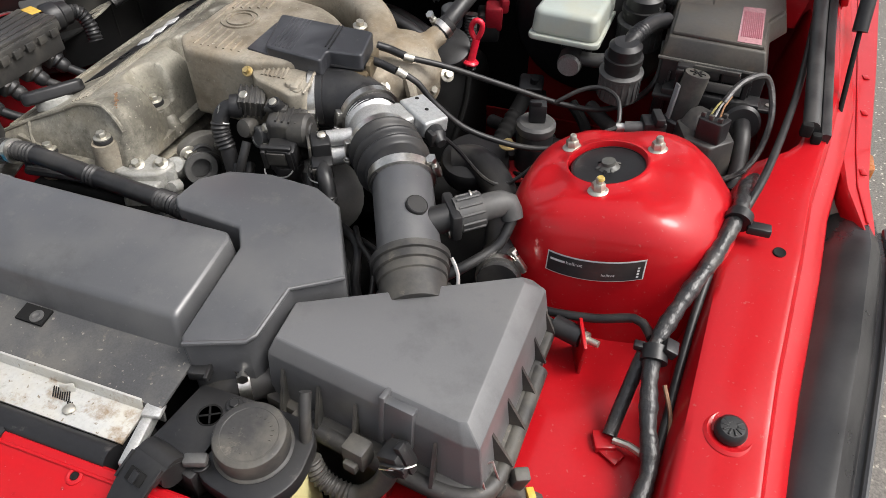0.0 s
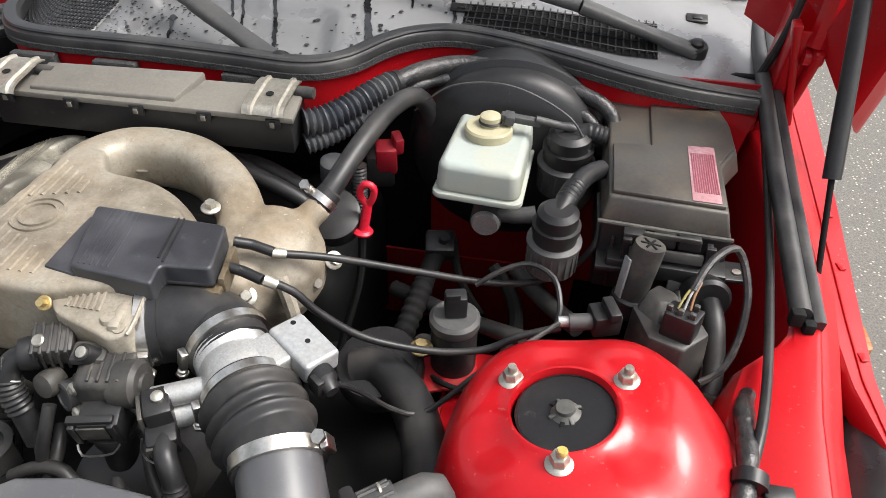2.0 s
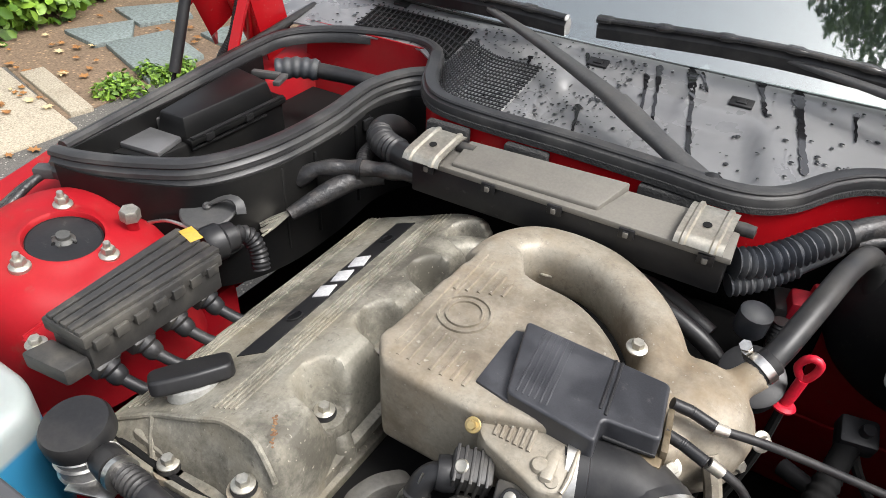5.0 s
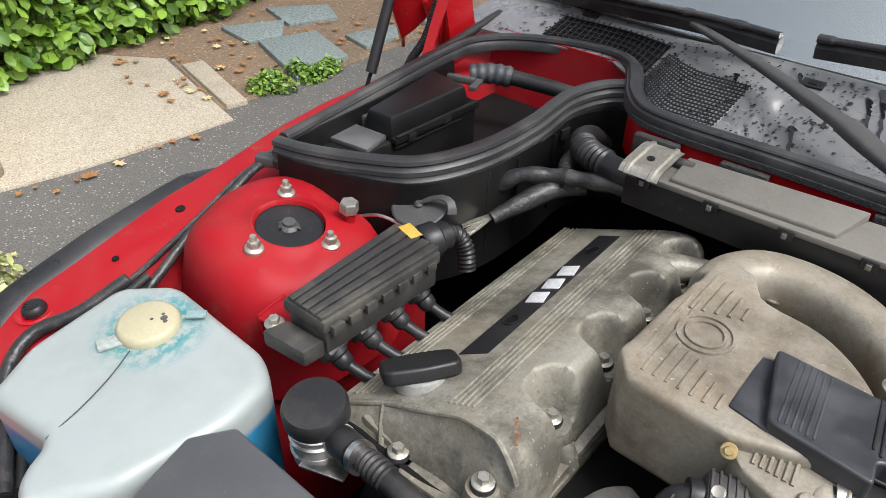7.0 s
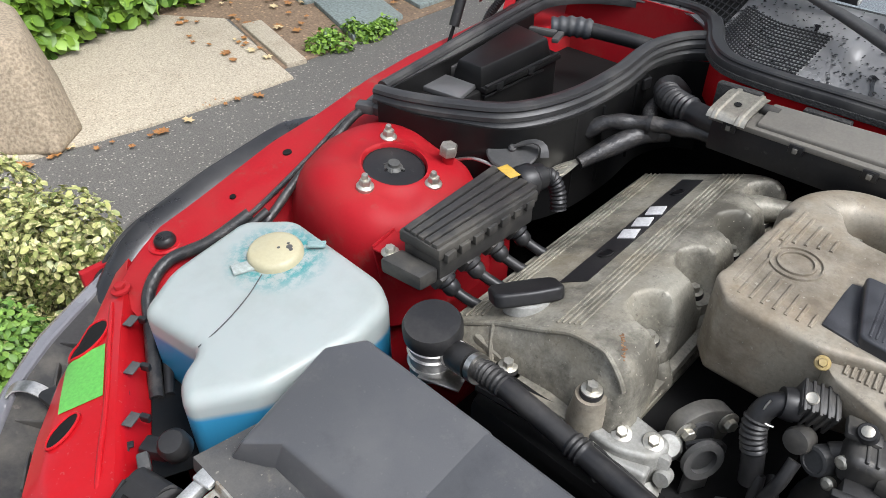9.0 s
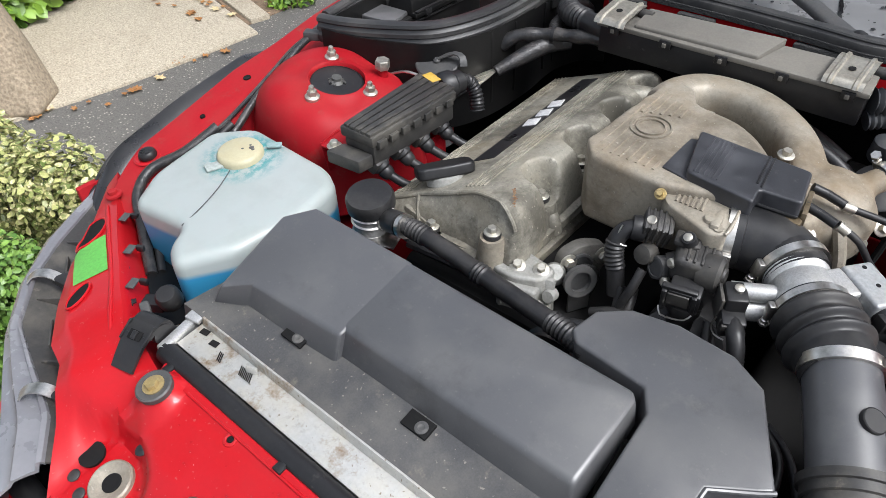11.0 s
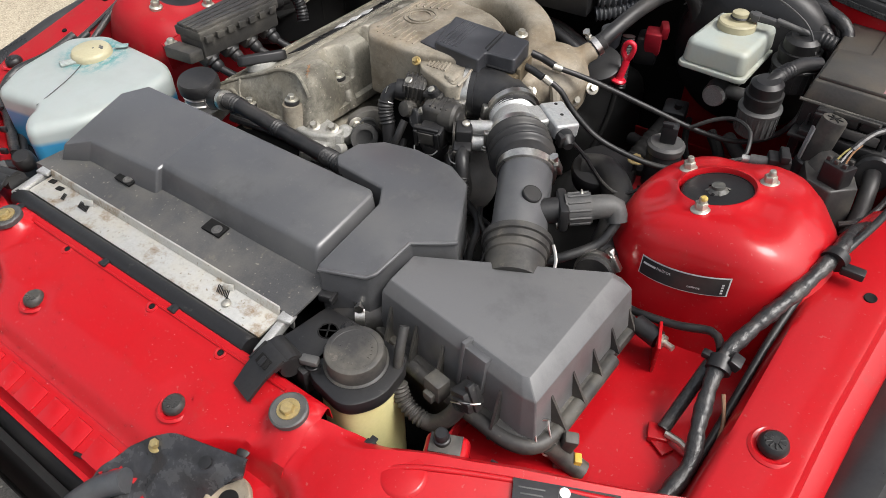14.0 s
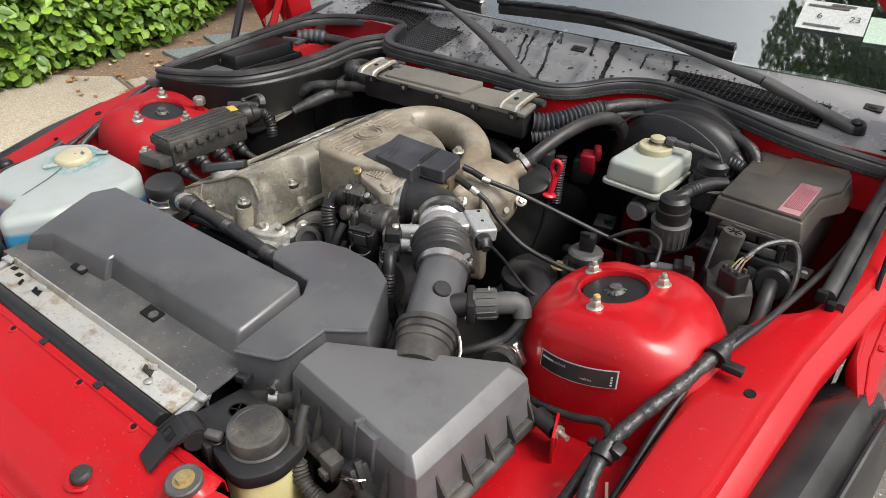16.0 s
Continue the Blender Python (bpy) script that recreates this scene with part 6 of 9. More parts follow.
part("hose", sweep(BH, bh_r, 16, step=0.0015), RUBBER, bh)
part("end_boot", sweep([(-0.262, -0.149, 0.757), (-0.245, -0.155, 0.768), (-0.222, -0.16, 0.776)], 0.0165, 18), RUBBER, bh)
for q, a in (((-0.215, -0.161, 0.778), (1, -0.1, 0.3)), ((-0.255, -0.152, 0.763), (1, -0.3, 0.6))):
    part("band", lathe([(0.0150, -0.004), (0.0166, -0.004), (0.0166, 0.004), (0.0150, 0.004)], q, a, 28), STEEL, bh)
for dy, r in ((0.018, 0.006), (0.03, 0.0045)):
    single("fuel_hose", sweep([(-0.22, -0.15 + dy - 0.02, 0.74), (-0.1, -0.165 + dy, 0.745), (0.0, -0.175 + dy, 0.742), (0.06, -0.17 + dy, 0.735)], r, 8), RUBBER, "black rubber hose under the breather pipe", "hose", "engine bay hoses")

# ---- front covers ----
rc = thing("radiator_cover", "large dark grey plastic cover behind the radiator", "plastic cover", (0, -0.28, 0.72))
cov_z = lambda x, y: 0.17 * (y + 0.29)
part("main_cover", prism([(-0.146, -0.226), (0.157, -0.226), (0.166, -0.235), (0.168, -0.356), (-0.146, -0.356)], 0.752, 0.795, 0.006, 3, top=[(-0.146, -0.228), (0.155, -0.228), (0.161, -0.237), (0.160, -0.340), (-0.146, -0.340)], slope=cov_z), COVER, rc, angle=25)
part("end_cover", prism([(-0.318, -0.225), (-0.136, -0.225), (-0.136, -0.366), (-0.288, -0.372), (-0.335, -0.395), (-0.352, -0.262)], 0.752, 0.7946, 0.005, 3, top=[(-0.308, -0.227), (-0.136, -0.227), (-0.136, -0.350), (-0.280, -0.358), (-0.312, -0.385), (-0.336, -0.262)], slope=cov_z), COVER, rc, angle=25)
ap = part("apron", sheet(lambda u, v: (u + (0.02 * (v - 0.5) if u < -0.3 else 0.0), -0.418 + 0.075 * v, 0.741 + 0.012 * v - (0.018 if v == 0 else 0) - 0.004 * math.sin(u * 25) * (1 - v)), span(-0.348, 0.186, 60), [0, 0.04, 0.1, 0.3, 0.5, 0.7, 0.9, 1.0], 0.0025), APRON, rc, "scratched and dusty front apron")
for x in (-0.2, -0.008):
    # Near-black slab on the surface stands in for the recess's shade.
    part("clip_recess", box(0.034, 0.02, 0.004, (x, -0.3645, 0.7515), (9, 0, 0), 0.0008), DARK, ap)
    part("clip_screw", lathe([(0.0075, 0), (0.0075, 0.001), (0.004, 0.0018), (0.0025, 0.001), (0, 0.001)], (x + 0.006, -0.3665, 0.753), (0, -0.15, 1), 18), GREY, ap)

ad = thing("air_duct", "dark grey plastic intake duct beside the radiator cover", "air duct", (0.18, -0.24, 0.70))
DUCT = [(0.062, -0.195), (0.07, -0.16), (0.1, -0.136), (0.15, -0.126), (0.212, -0.13), (0.25, -0.15), (0.300, -0.243), (0.288, -0.252), (0.252, -0.275), (0.249, -0.335), (0.243, -0.345), (0.186, -0.366), (0.180, -0.36), (0.174, -0.24), (0.158, -0.215), (0.075, -0.209)]
part("shell", prism(DUCT, 0.70, 0.797, 0.004, 3, slope=lambda x, y: 0.10 * (y + 0.25)), COVER, ad)
part("rim", sweep([(x, y, 0.796 + 0.10 * (y + 0.25)) for x, y in DUCT[6:12]], 0.0026, 8, curved=False), COVER, ad)

rad = thing("radiator", "weathered aluminium radiator top edge with a black foam bar", "radiator", (-0.07, -0.44, 0.5))
part("top_plate", box(0.484, 0.038, 0.004, (-0.075, -0.436, 0.734), (4, 0, 0), 0.001), RADIATOR, rad)
part("rear_lip", box(0.478, 0.003, 0.015, (-0.075, -0.4165, 0.742), (-12, 0, 0), 0.001), RADIATOR, rad)
part("foam_bar", sweep([(-0.322, -0.468, 0.727), (-0.08, -0.468, 0.727), (0.166, -0.468, 0.727)], 0.0135, 16), BLACK, rad, "black round bar")
part("core", box(0.5, 0.04, 0.3, (-0.075, -0.44, 0.575), bevel=0.004), DARK, rad)
for x, y in ((0.075, -0.43), (-0.215, -0.433), (0.1, -0.44), (-0.252, -0.436)):
    for k in range(8 if y > -0.434 else 3):
        part("slot", box(0.0011, 0.013, 0.0012, (x - 0.006 + 0.0027 * k, y, 0.7375), (0, 0, 35), 0.0002), DARK, rad)
part("screw", lathe([(0.006, 0), (0.006, 0.002), (0.003, 0.0035), (0, 0.0035)], (0.098, -0.442, 0.737), (0, 0, 1), 18), ZINC, rad)
for x, y in ((-0.238, -0.432), (0.052, -0.43)):
    part("folded_tab", box(0.014, 0.002, 0.009, (x + 0.03, y + 0.006, 0.741), (-20, 0, 25), 0.0005), RADIATOR, rad)
for k in range(2):
    part("end_slot", box(0.012, 0.008, 0.0012, (-0.302 + 0.024 * k, -0.424 - 0.004 * k, 0.7375), (0, 0, 10), 0.0003), DARK, rad)
for x, w in ((0.178, 0.012), (-0.328, 0.014)):
    part("end_bracket", merge(box(w, 0.07, 0.014, (x, -0.44, 0.733), (0, 0, 12), 0.003), box(w * 1.6, 0.016, 0.006, (x, -0.418, 0.742), (0, 0, 12), 0.002)), ALU, rad)
part("core_brace", sweep([(-0.5, -0.66, 0.60), (0.0, -0.665, 0.60), (0.5, -0.66, 0.60)], 0.016, 12), BLACK, rad, "black tube behind the grille")


def hold_down(x, s):
    """A black plastic hook that holds the radiator to the front panel: knuckle, framed window and blade."""
    c = thing("radiator_clip", "black plastic hook clip holding the radiator to the front panel", "clip", (x, -0.48, 0.72), "radiator clips")
    m = Matrix.Translation((x, -0.462, 0.744)) @ pose(0, 0, 0, 0, 0, -s * 14) @ Matrix.Scale(0.86, 4)
    pieces = (("knuckle", sweep([(-0.022, 0.0, 0.0), (0.022, 0.0, 0.0)], 0.0175, 24, curved=False), BLACK), ("arm", sweep([(0, 0.02, -0.012), (0, 0.008, 0.006), (0, -0.008, 0.0135), (0, -0.026, 0.0095)], 1.0, shape=[(-0.023, -0.003), (0.023, -0.003), (0.023, 0.003), (-0.023, 0.003)]), BLACK),
              ("blade", sweep([(0, -0.022, 0.011), (0, -0.036, 0.004), (0, -0.052, -0.008), (0, -0.066, -0.02)], lambda d: 1.0 - 2.0 * d, shape=[(-0.021, -0.0025), (0.021, -0.0025), (0.021, 0.0025), (-0.021, 0.0025)]), BLACK),
              ("window", box(0.022, 0.014, 0.003, (0, -0.028, 0.0115), (28, 0, 0), 0.0006), DARK), ("latch", box(0.008, 0.012, 0.006, (0, -0.029, 0.0125), (28, 0, 0), 0.001), BLACK), ("side_rib", box(0.003, 0.03, 0.006, (0.021, -0.024, 0.012), (25, 0, 0), 0.001), BLACK), ("side_rib", box(0.003, 0.03, 0.006, (-0.021, -0.024, 0.012), (25, 0, 0), 0.001), BLACK))
    for name, b, mat in pieces:
        b.transform(m)
        part(name, b, mat, c)
    part("pad", box(0.022, 0.012, 0.009, (x + s * 0.03, -0.452, 0.748), (0, 0, 20 * s), 0.003), GREY, c, "grey plastic pad")


hold_down(0.219, 1)
hold_down(-0.352, -1)

# expansion tank
et = thing("expansion_tank", "yellowed coolant tank with a black top and round screw cap", "coolant tank", (0.29, -0.42, 0.55))
part("tank", prism(arced([(0.25, -0.455), (0.314, -0.469), (0.335, -0.434), (0.33, -0.382), (0.258, -0.376)], 0.026, 7), 0.53, 0.722, 0.003, 2), TANK, et)
part("collar", prism(arced([(0.24, -0.46), (0.314, -0.474), (0.34, -0.438), (0.334, -0.376), (0.25, -0.37)], 0.03, 7), 0.718, 0.737, 0.003, 2), BLACK, et)
tp = part("top_plate", prism([(0.188, -0.452), (0.25, -0.466), (0.262, -0.372), (0.20, -0.372)], 0.70, 0.737, 0.003, 2), BLACK, et)
part("cross_mark", merge(box(0.02, 0.002, 0.001, (0.228, -0.402, 0.7377), (0, 0, 30), 0.0002), box(0.002, 0.02, 0.001, (0.228, -0.402, 0.7377), (0, 0, 30), 0.0002), lathe([(0.0105, 0), (0.0118, 0.0008), (0.0125, 0)], (0.228, -0.402, 0.7372), (0, 0, 1), 26)), DARK, tp)
cap = part("cap", lathe([(0.036, 0), (0.037, 0.003), (0.0345, 0.005), (0.034, 0.021), (0.0328, 0.0238), (0.031, 0.0246), (0.0265, 0.0246), (0.026, 0.0242), (0, 0.0242)], (0.286, -0.418, 0.738), (0.03, -0.08, 1), 44), DUSTY, et, "round black screw cap with raised print")
for k in range(24):
    if k % 12 < 9:
        a = 2 * math.pi * k / 24
        part("print_mark", box(0.0011, 0.003, 0.0006, (0.288 + 0.0185 * math.cos(a) + 0.0007, -0.4195 + 0.0185 * math.sin(a), 0.7625 + 0.0014 * math.sin(a)), (0, 0, math.degrees(a) - 90), 0.0002), DUSTY, cap)
for q in ((0.245, -0.385, 0.738), (0.25, -0.45, 0.738)):
    bolt("tank_screw", q, 0.005, (0, 0, 1), BLACK, "black screw on the coolant tank", h=0.003)
rh = single("radiator_hose", sweep([(0.20, -0.36, 0.70), (0.222, -0.345, 0.71), (0.25, -0.325, 0.71), (0.28, -0.3, 0.69)], 0.021, 20), RUBBER, "thick black radiator hose", "hose")
clamp((0.226, -0.342, 0.711), (0.8, 0.55, 0), 0.022, 0.012, (0.3, 0.3, 1))
single("radiator_plug", merge(box(0.022, 0.014, 0.012, (0.196, -0.366, 0.745), (0, 0, 15), 0.002), box(0.004, 0.02, 0.008, (0.206, -0.366, 0.749), (0, 0, 15), 0.001)), BLACK, "small black connector at the radiator end", "connector")
single("radiator_plug", merge(lathe([(0.013, 0), (0.016, 0.004), (0.016, 0.02), (0.012, 0.026), (0, 0.027)], (-0.39, -0.415, 0.725), (0.2, -0.3, 1), 18), box(0.03, 0.02, 0.016, (-0.41, -0.43, 0.722), (0, 0, 30), 0.003)), BLACK, "black ribbed knob at the radiator end", "connector")

# ---- air filter box ----
ab = thing("air_filter_box", "dark grey plastic air filter box with ribbed sides", "air filter", (0.38, -0.27, 0.58))
LIDT = [(0.264, -0.283), (0.470, -0.172), (0.474, -0.180), (0.470, -0.358), (0.462, -0.360), (0.266, -0.330)]
LIDB = [(0.250, -0.272), (0.480, -0.150), (0.503, -0.160), (0.492, -0.374), (0.474, -0.376), (0.256, -0.342)]
LIDM = [(a[0] * 0.72 + b[0] * 0.28, a[1] * 0.72 + b[1] * 0.28) for a, b in zip(LIDB, LIDT)]
part("lid", tiers([(LIDB, 0.712), (LIDM, 0.77), (LIDT, 0.787)], 0.0018, 2, lambda x, y: 0.015 * (y + 0.25)), PALER_COVER, ab, "smooth pale grey lid", angle=16)
part("base", prism([(0.262, -0.278), (0.474, -0.168), (0.488, -0.18), (0.48, -0.36), (0.465, -0.366), (0.27, -0.336)], 0.58, 0.724, 0.004, 2, rounded=0.012), DUSTY, ab)
part("flange", prism([(0.248, -0.274), (0.484, -0.138), (0.512, -0.15), (0.499, -0.376), (0.472, -0.392), (0.25, -0.35)], 0.694, 0.712, 0.004, 2, rounded=0.008), DUSTY, ab)
for k in range(5):
    y = -0.342 + 0.043 * k
    f = from_data([(0.4875 + 0.0014 * k, y, 0.755), (0.4875 + 0.0014 * k, y, 0.71), (0.512, y, 0.71), (0.4875 + 0.0014 * k, y + 0.0035, 0.755), (0.4875 + 0.0014 * k, y + 0.0035, 0.71), (0.512, y + 0.0035, 0.71)], [(0, 1, 2), (3, 5, 4), (0, 2, 5, 3), (0, 3, 4, 1), (1, 4, 5, 2)])
    part("side_rib", f, DUSTY, ab)
for k in range(5):
    x = 0.275 + 0.042 * k
    y = -0.3445 - 0.16 * (x - 0.256)
    f = from_data([(x, y + 0.004, 0.758), (x, y + 0.004, 0.70), (x + 0.002, y - 0.02, 0.70), (x + 0.0035, y + 0.004, 0.758), (x + 0.0035, y + 0.004, 0.70), (x + 0.0055, y - 0.02, 0.70)], [(0, 1, 2), (3, 5, 4), (0, 2, 5, 3), (0, 3, 4, 1), (1, 4, 5, 2)])
    part("front_rib", f, DUSTY, ab)
part("notch", merge(box(0.03, 0.012, 0.05, (0.408, -0.3615, 0.757), (-8, 0, -9), 0.0015), box(0.006, 0.016, 0.06, (0.391, -0.358, 0.757), (-8, 0, -9), 0.0015)), COVER, ab, "dark notch in the lid")
part("rim_bead", sweep([(0.29, -0.36, 0.704), (0.36, -0.372, 0.704), (0.43, -0.382, 0.704), (0.466, -0.385, 0.704), (0.49, -0.376, 0.704), (0.501, -0.352, 0.704), (0.504, -0.3, 0.704), (0.507, -0.22, 0.704)], 0.0095, 14), DUSTY, ab)
part("wire_latch", merge(sweep([(0.486, -0.366, 0.726), (0.494, -0.374, 0.712), (0.504, -0.374, 0.698), (0.506, -0.366, 0.688)], 0.0011, 6), sweep([(0.494, -0.352, 0.726), (0.503, -0.36, 0.712), (0.512, -0.358, 0.698), (0.506, -0.366, 0.688)], 0.0011, 6), sweep([(0.486, -0.366, 0.726), (0.49, -0.358, 0.73), (0.494, -0.352, 0.726)], 0.0011, 6)), STEEL, ab, "bent steel wire latch")
part("latch_post", merge(box(0.016, 0.014, 0.05, (0.516, -0.345, 0.69), (12, 10, 30), 0.003), box(0.024, 0.01, 0.012, (0.52, -0.352, 0.668), (0, 0, 30), 0.002)), DUSTY, ab)
part("latch_end", box(0.008, 0.012, 0.02, (0.531, -0.346, 0.672), (0, 10, 30), 0.001), YELLOW, ab, "yellowed latch end")
part("tail_post", sweep([(0.50, -0.36, 0.70), (0.515, -0.35, 0.675), (0.54, -0.345, 0.66)], 0.012, 10), DUSTY, ab)
sc = thing("air_sensor_plug", "black connector and ribbed wire sleeve at the air filter", "connector", (0.38, -0.42, 0.7))
part("plug", merge(box(0.024, 0.024, 0.026, (0.415, -0.388, 0.744), (0, -25, -12), 0.003), box(0.028, 0.006, 0.006, (0.417, -0.401, 0.75), (0, -25, -12), 0.001), box(0.008, 0.01, 0.034, (0.424, -0.39, 0.752), (0, -25, -12), 0.002)), BLACK, sc)
part("second_plug", merge(box(0.024, 0.02, 0.028, (0.374, -0.386, 0.728), (0, 0, -10), 0.003), box(0.014, 0.008, 0.012, (0.372, -0.398, 0.722), (0, 0, -10), 0.002)), DUSTY, sc)
for d in (0.0, 0.006):
    part("clip_wire", sweep([(0.402 + d, -0.40, 0.738 + d), (0.412 + d, -0.404, 0.748 + d), (0.424 + d, -0.402, 0.752 + d), (0.43 + d, -0.395, 0.75 + d)], 0.0009, 6), STEEL, sc)
part("sleeve", sweep([(0.318, -0.37, 0.775), (0.324, -0.388, 0.752), (0.328, -0.398, 0.722), (0.341, -0.405, 0.698), (0.365, -0.408, 0.688), (0.385, -0.406, 0.691), (0.402, -0.40, 0.712), (0.41, -0.394, 0.732)], lambda d: (0.0058 if d < 0.07 else 0.0085 + 0.0022 * (0.5 + 0.5 * math.cos(2 * math.pi * d / 0.0055)) if d < 0.125 else 0.0098), 14, step=0.0013), DUSTY, sc)

# ---- strut mounts and nuts ----
CAP_GREY = surface("cap_grey", (0.06, 0.06, 0.056), 0.45, dust=(0.12, 0.11, 0.085), dust_amount=0.5, dust_scale=40)
for x, s in ((0.523, 1), (-0.511, -1)):
    m = thing("strut_mount", "black rubber strut mount with a ribbed cap", "strut mount", (x, 0, 0.82), "strut mounts")
    tilt = (-s * 0.19, 0, 1)
    part("rubber_dish", lathe([(0.0435, -0.004), (0.041, -0.003), (0.038, -0.016), (0.03, -0.024), (0, -0.024)], (x, 0, 0.829), tilt, 44), BLACK, m)
    cp = part("cap", lathe([(0.0205, -0.022), (0.02, -0.0115), (0.0185, -0.0085), (0.013, -0.004), (0.0085, 0.0), (0.008, 0.004), (0, 0.0045)], (x, 0, 0.829), tilt, 32), CAP_GREY, m, "grey plastic cap")
    for k in range(4):
        a = math.pi / 2 * k + 0.5
        part("cap_wing", box(0.009, 0.004, 0.004, (x + 0.0105 * math.cos(a), 0.0105 * math.sin(a), 0.826 + s * 0.19 * 0.0105 * math.cos(a)), (0, 16, math.degrees(a)), 0.0015), CAP_GREY, cp)
    for k in range(3):
        a = math.pi * 2 / 3 * k + 0.4
        part("cap_notch", box(0.006, 0.004, 0.003, (x + 0.0135 * math.cos(a), 0.0135 * math.sin(a), 0.8245 + s * 0.19 * 0.0135 * math.cos(a)), (0, -s * 11 * math.cos(a) + 30, math.degrees(a)), 0.0006), DARK, cp)
for i, (x, y, z, mark) in enumerate(((0.521, -0.054, 0.827, 1), (0.475, 0.032, 0.818, 0), (0.573, 0.034, 0.836, 0), (-0.499, -0.062, 0.828, 0), (-0.452, 0.016, 0.817, 0), (-0.560, 0.036, 0.838, 0))):
    s = 1 if x > 0 else -1
    t = thing("strut_nut", "zinc flange nut on a strut tower stud" + (" with yellow paint" if mark else ""), "nut", (x, y, z - 0.002), "strut tower nuts")
    tilt = (-s * 0.15, 0, 1)
    part("flange", lathe([(0.0118, -0.003), (0.0118, 0.002), (0.009, 0.004), (0, 0.004)], (x, y, z), tilt, 24), ZINC, t)
    part("nut", hexagon(0.0080, 0.0095, Vector((x, y, z + 0.003)), tilt), ZINC, t)
    part("stud", lathe([(0.0043, 0), (0.0043, 0.007), (0.0035, 0.0085), (0, 0.0085)], Vector((x, y, z + 0.011)), tilt, 14), ZINC, t)
    if mark:
        part("paint_mark", lathe([(0.0046, -0.002), (0.0046, 0.0), (0.0036, 0.0016), (0, 0.0016)], Vector((x, y, z + 0.0185)), tilt, 14), MARK, t)
t = thing("tower_bolt", "grey hex bolt standing on the strut tower", "bolt", (-0.475, 0.065, 0.815))
part("shank", lathe([(0.008, -0.01), (0.008, 0.014), (0, 0.014)], (-0.474, 0.067, 0.82), (0.1, 0, 1), 16), RED_DUSTY, t)
part("head", hexagon(0.0125, 0.015, (-0.4735, 0.067, 0.833), (0.1, 0, 1)), ZINC, t)

# paint label on the strut tower
pl = thing("paint_label", "black paint label with a silver border on the red strut tower", "label", (0.535, -0.118, 0.78))


def on_tower(w0, w1, h0, h1, lift):
    def f(u, v):
        a = -math.pi / 2 + u
        r = 0.1185 + lift + 0.004 * math.cos(a + math.pi / 2) - 0.05 * (v - 0.78)
        return (0.523 + 0.012 + r * math.cos(a), r * math.sin(a) * 1.0, v + 0.19 * r * math.cos(a) * 0.85 - 0.012)
    return sheet(f, span(w0, w1, 12), [h0, h1], 0.0)


part("border", on_tower(-0.42, 0.44, 0.774, 0.802, 0.0042), PRINT, pl)
part("field", on_tower(-0.405, 0.425, 0.7755, 0.8005, 0.005), LABEL, pl)
part("print_bar", on_tower(-0.38, -0.24, 0.792, 0.795, 0.0056), PRINT, pl)
for i, (txt, a0) in enumerate((("hellrot", -0.23), ("hellrot", 0.08))):
    cu = bpy.data.curves.new("word", "FONT")
    cu.body, cu.size = txt, 0.0065 if i == 0 else 0.005
    tmp = bpy.data.objects.new("word", cu)
    me = tmp.to_mesh()
    bm = bmesh.new()
    bm.from_mesh(me)
    tmp.to_mesh_clear()
    bpy.data.objects.remove(tmp)
    for v in bm.verts:
        a = -math.pi / 2 + a0 + v.co.x / 0.12
        h = (0.792 if i == 0 else 0.7825) + v.co.y
        r = 0.1185 + 0.0058 + 0.004 * math.cos(a + math.pi / 2) - 0.05 * (h - 0.78)
        v.co = Vector((0.535 + r * math.cos(a), r * math.sin(a), h + 0.19 * r * math.cos(a) * 0.85 - 0.012))
    part("word", bm, PRINT, pl)
for k in range(4):
    part("print_bar", on_tower(0.37, 0.39, 0.779 + 0.004 * k, 0.7815 + 0.004 * k, 0.0056), PRINT, pl)

# ---- washer bottle ----
WB = bpy.data.materials.new("washer_bottle")
WB.use_nodes = True
nt = WB.node_tree
p = nt.nodes["Principled BSDF"]
geo = nt.nodes.new("ShaderNodeNewGeometry")
sep = nt.nodes.new("ShaderNodeSeparateXYZ")
nt.links.new(geo.outputs["Position"], sep.inputs[0])
liquid = _ramp(nt, sep.outputs["Z"], 0.743, 0.751, 1.0, 0.0)
co = nt.nodes.new("ShaderNodeTexCoord").outputs["Object"]
base = _mix(nt, _ramp(nt, _noise(nt, co, 14, 5), 0.45, 0.7, 0, 0.5), (0.3, 0.33, 0.322), (0.24, 0.268, 0.242))
base = _mix(nt, liquid, base, (0.03, 0.19, 0.34))
dist = nt.nodes.new("ShaderNodeVectorMath")
dist.operation = "DISTANCE"
nt.links.new(geo.outputs["Position"], dist.inputs[0])
dist.inputs[1].default_value = (-0.505, -0.2, 0.79)
spill = nt.nodes.new("ShaderNodeMath")
spill.operation = "MULTIPLY"
nt.links.new(_ramp(nt, dist.outputs["Value"], 0.038, 0.07, 1.0, 0.0), spill.inputs[0])
nt.links.new(_ramp(nt, _noise(nt, co, 62, 8, 0.75), 0.43, 0.56, 0.0, 0.95), spill.inputs[1])
base = _mix(nt, spill.outputs[0], base, (0.01, 0.2, 0.21))
nt.links.new(base, p.inputs["Base Color"])
p.inputs["Roughness"].default_value = 0.38
p.inputs["Subsurface Weight"].default_value = 0.25
p.inputs["Subsurface Radius"].default_value = (0.02, 0.03, 0.03)
p.inputs["Subsurface Scale"].default_value = 0.4
wb = thing("washer_bottle", "milky plastic washer bottle with blue fluid and teal spill stains", "washer bottle", (-0.47, -0.25, 0.6))
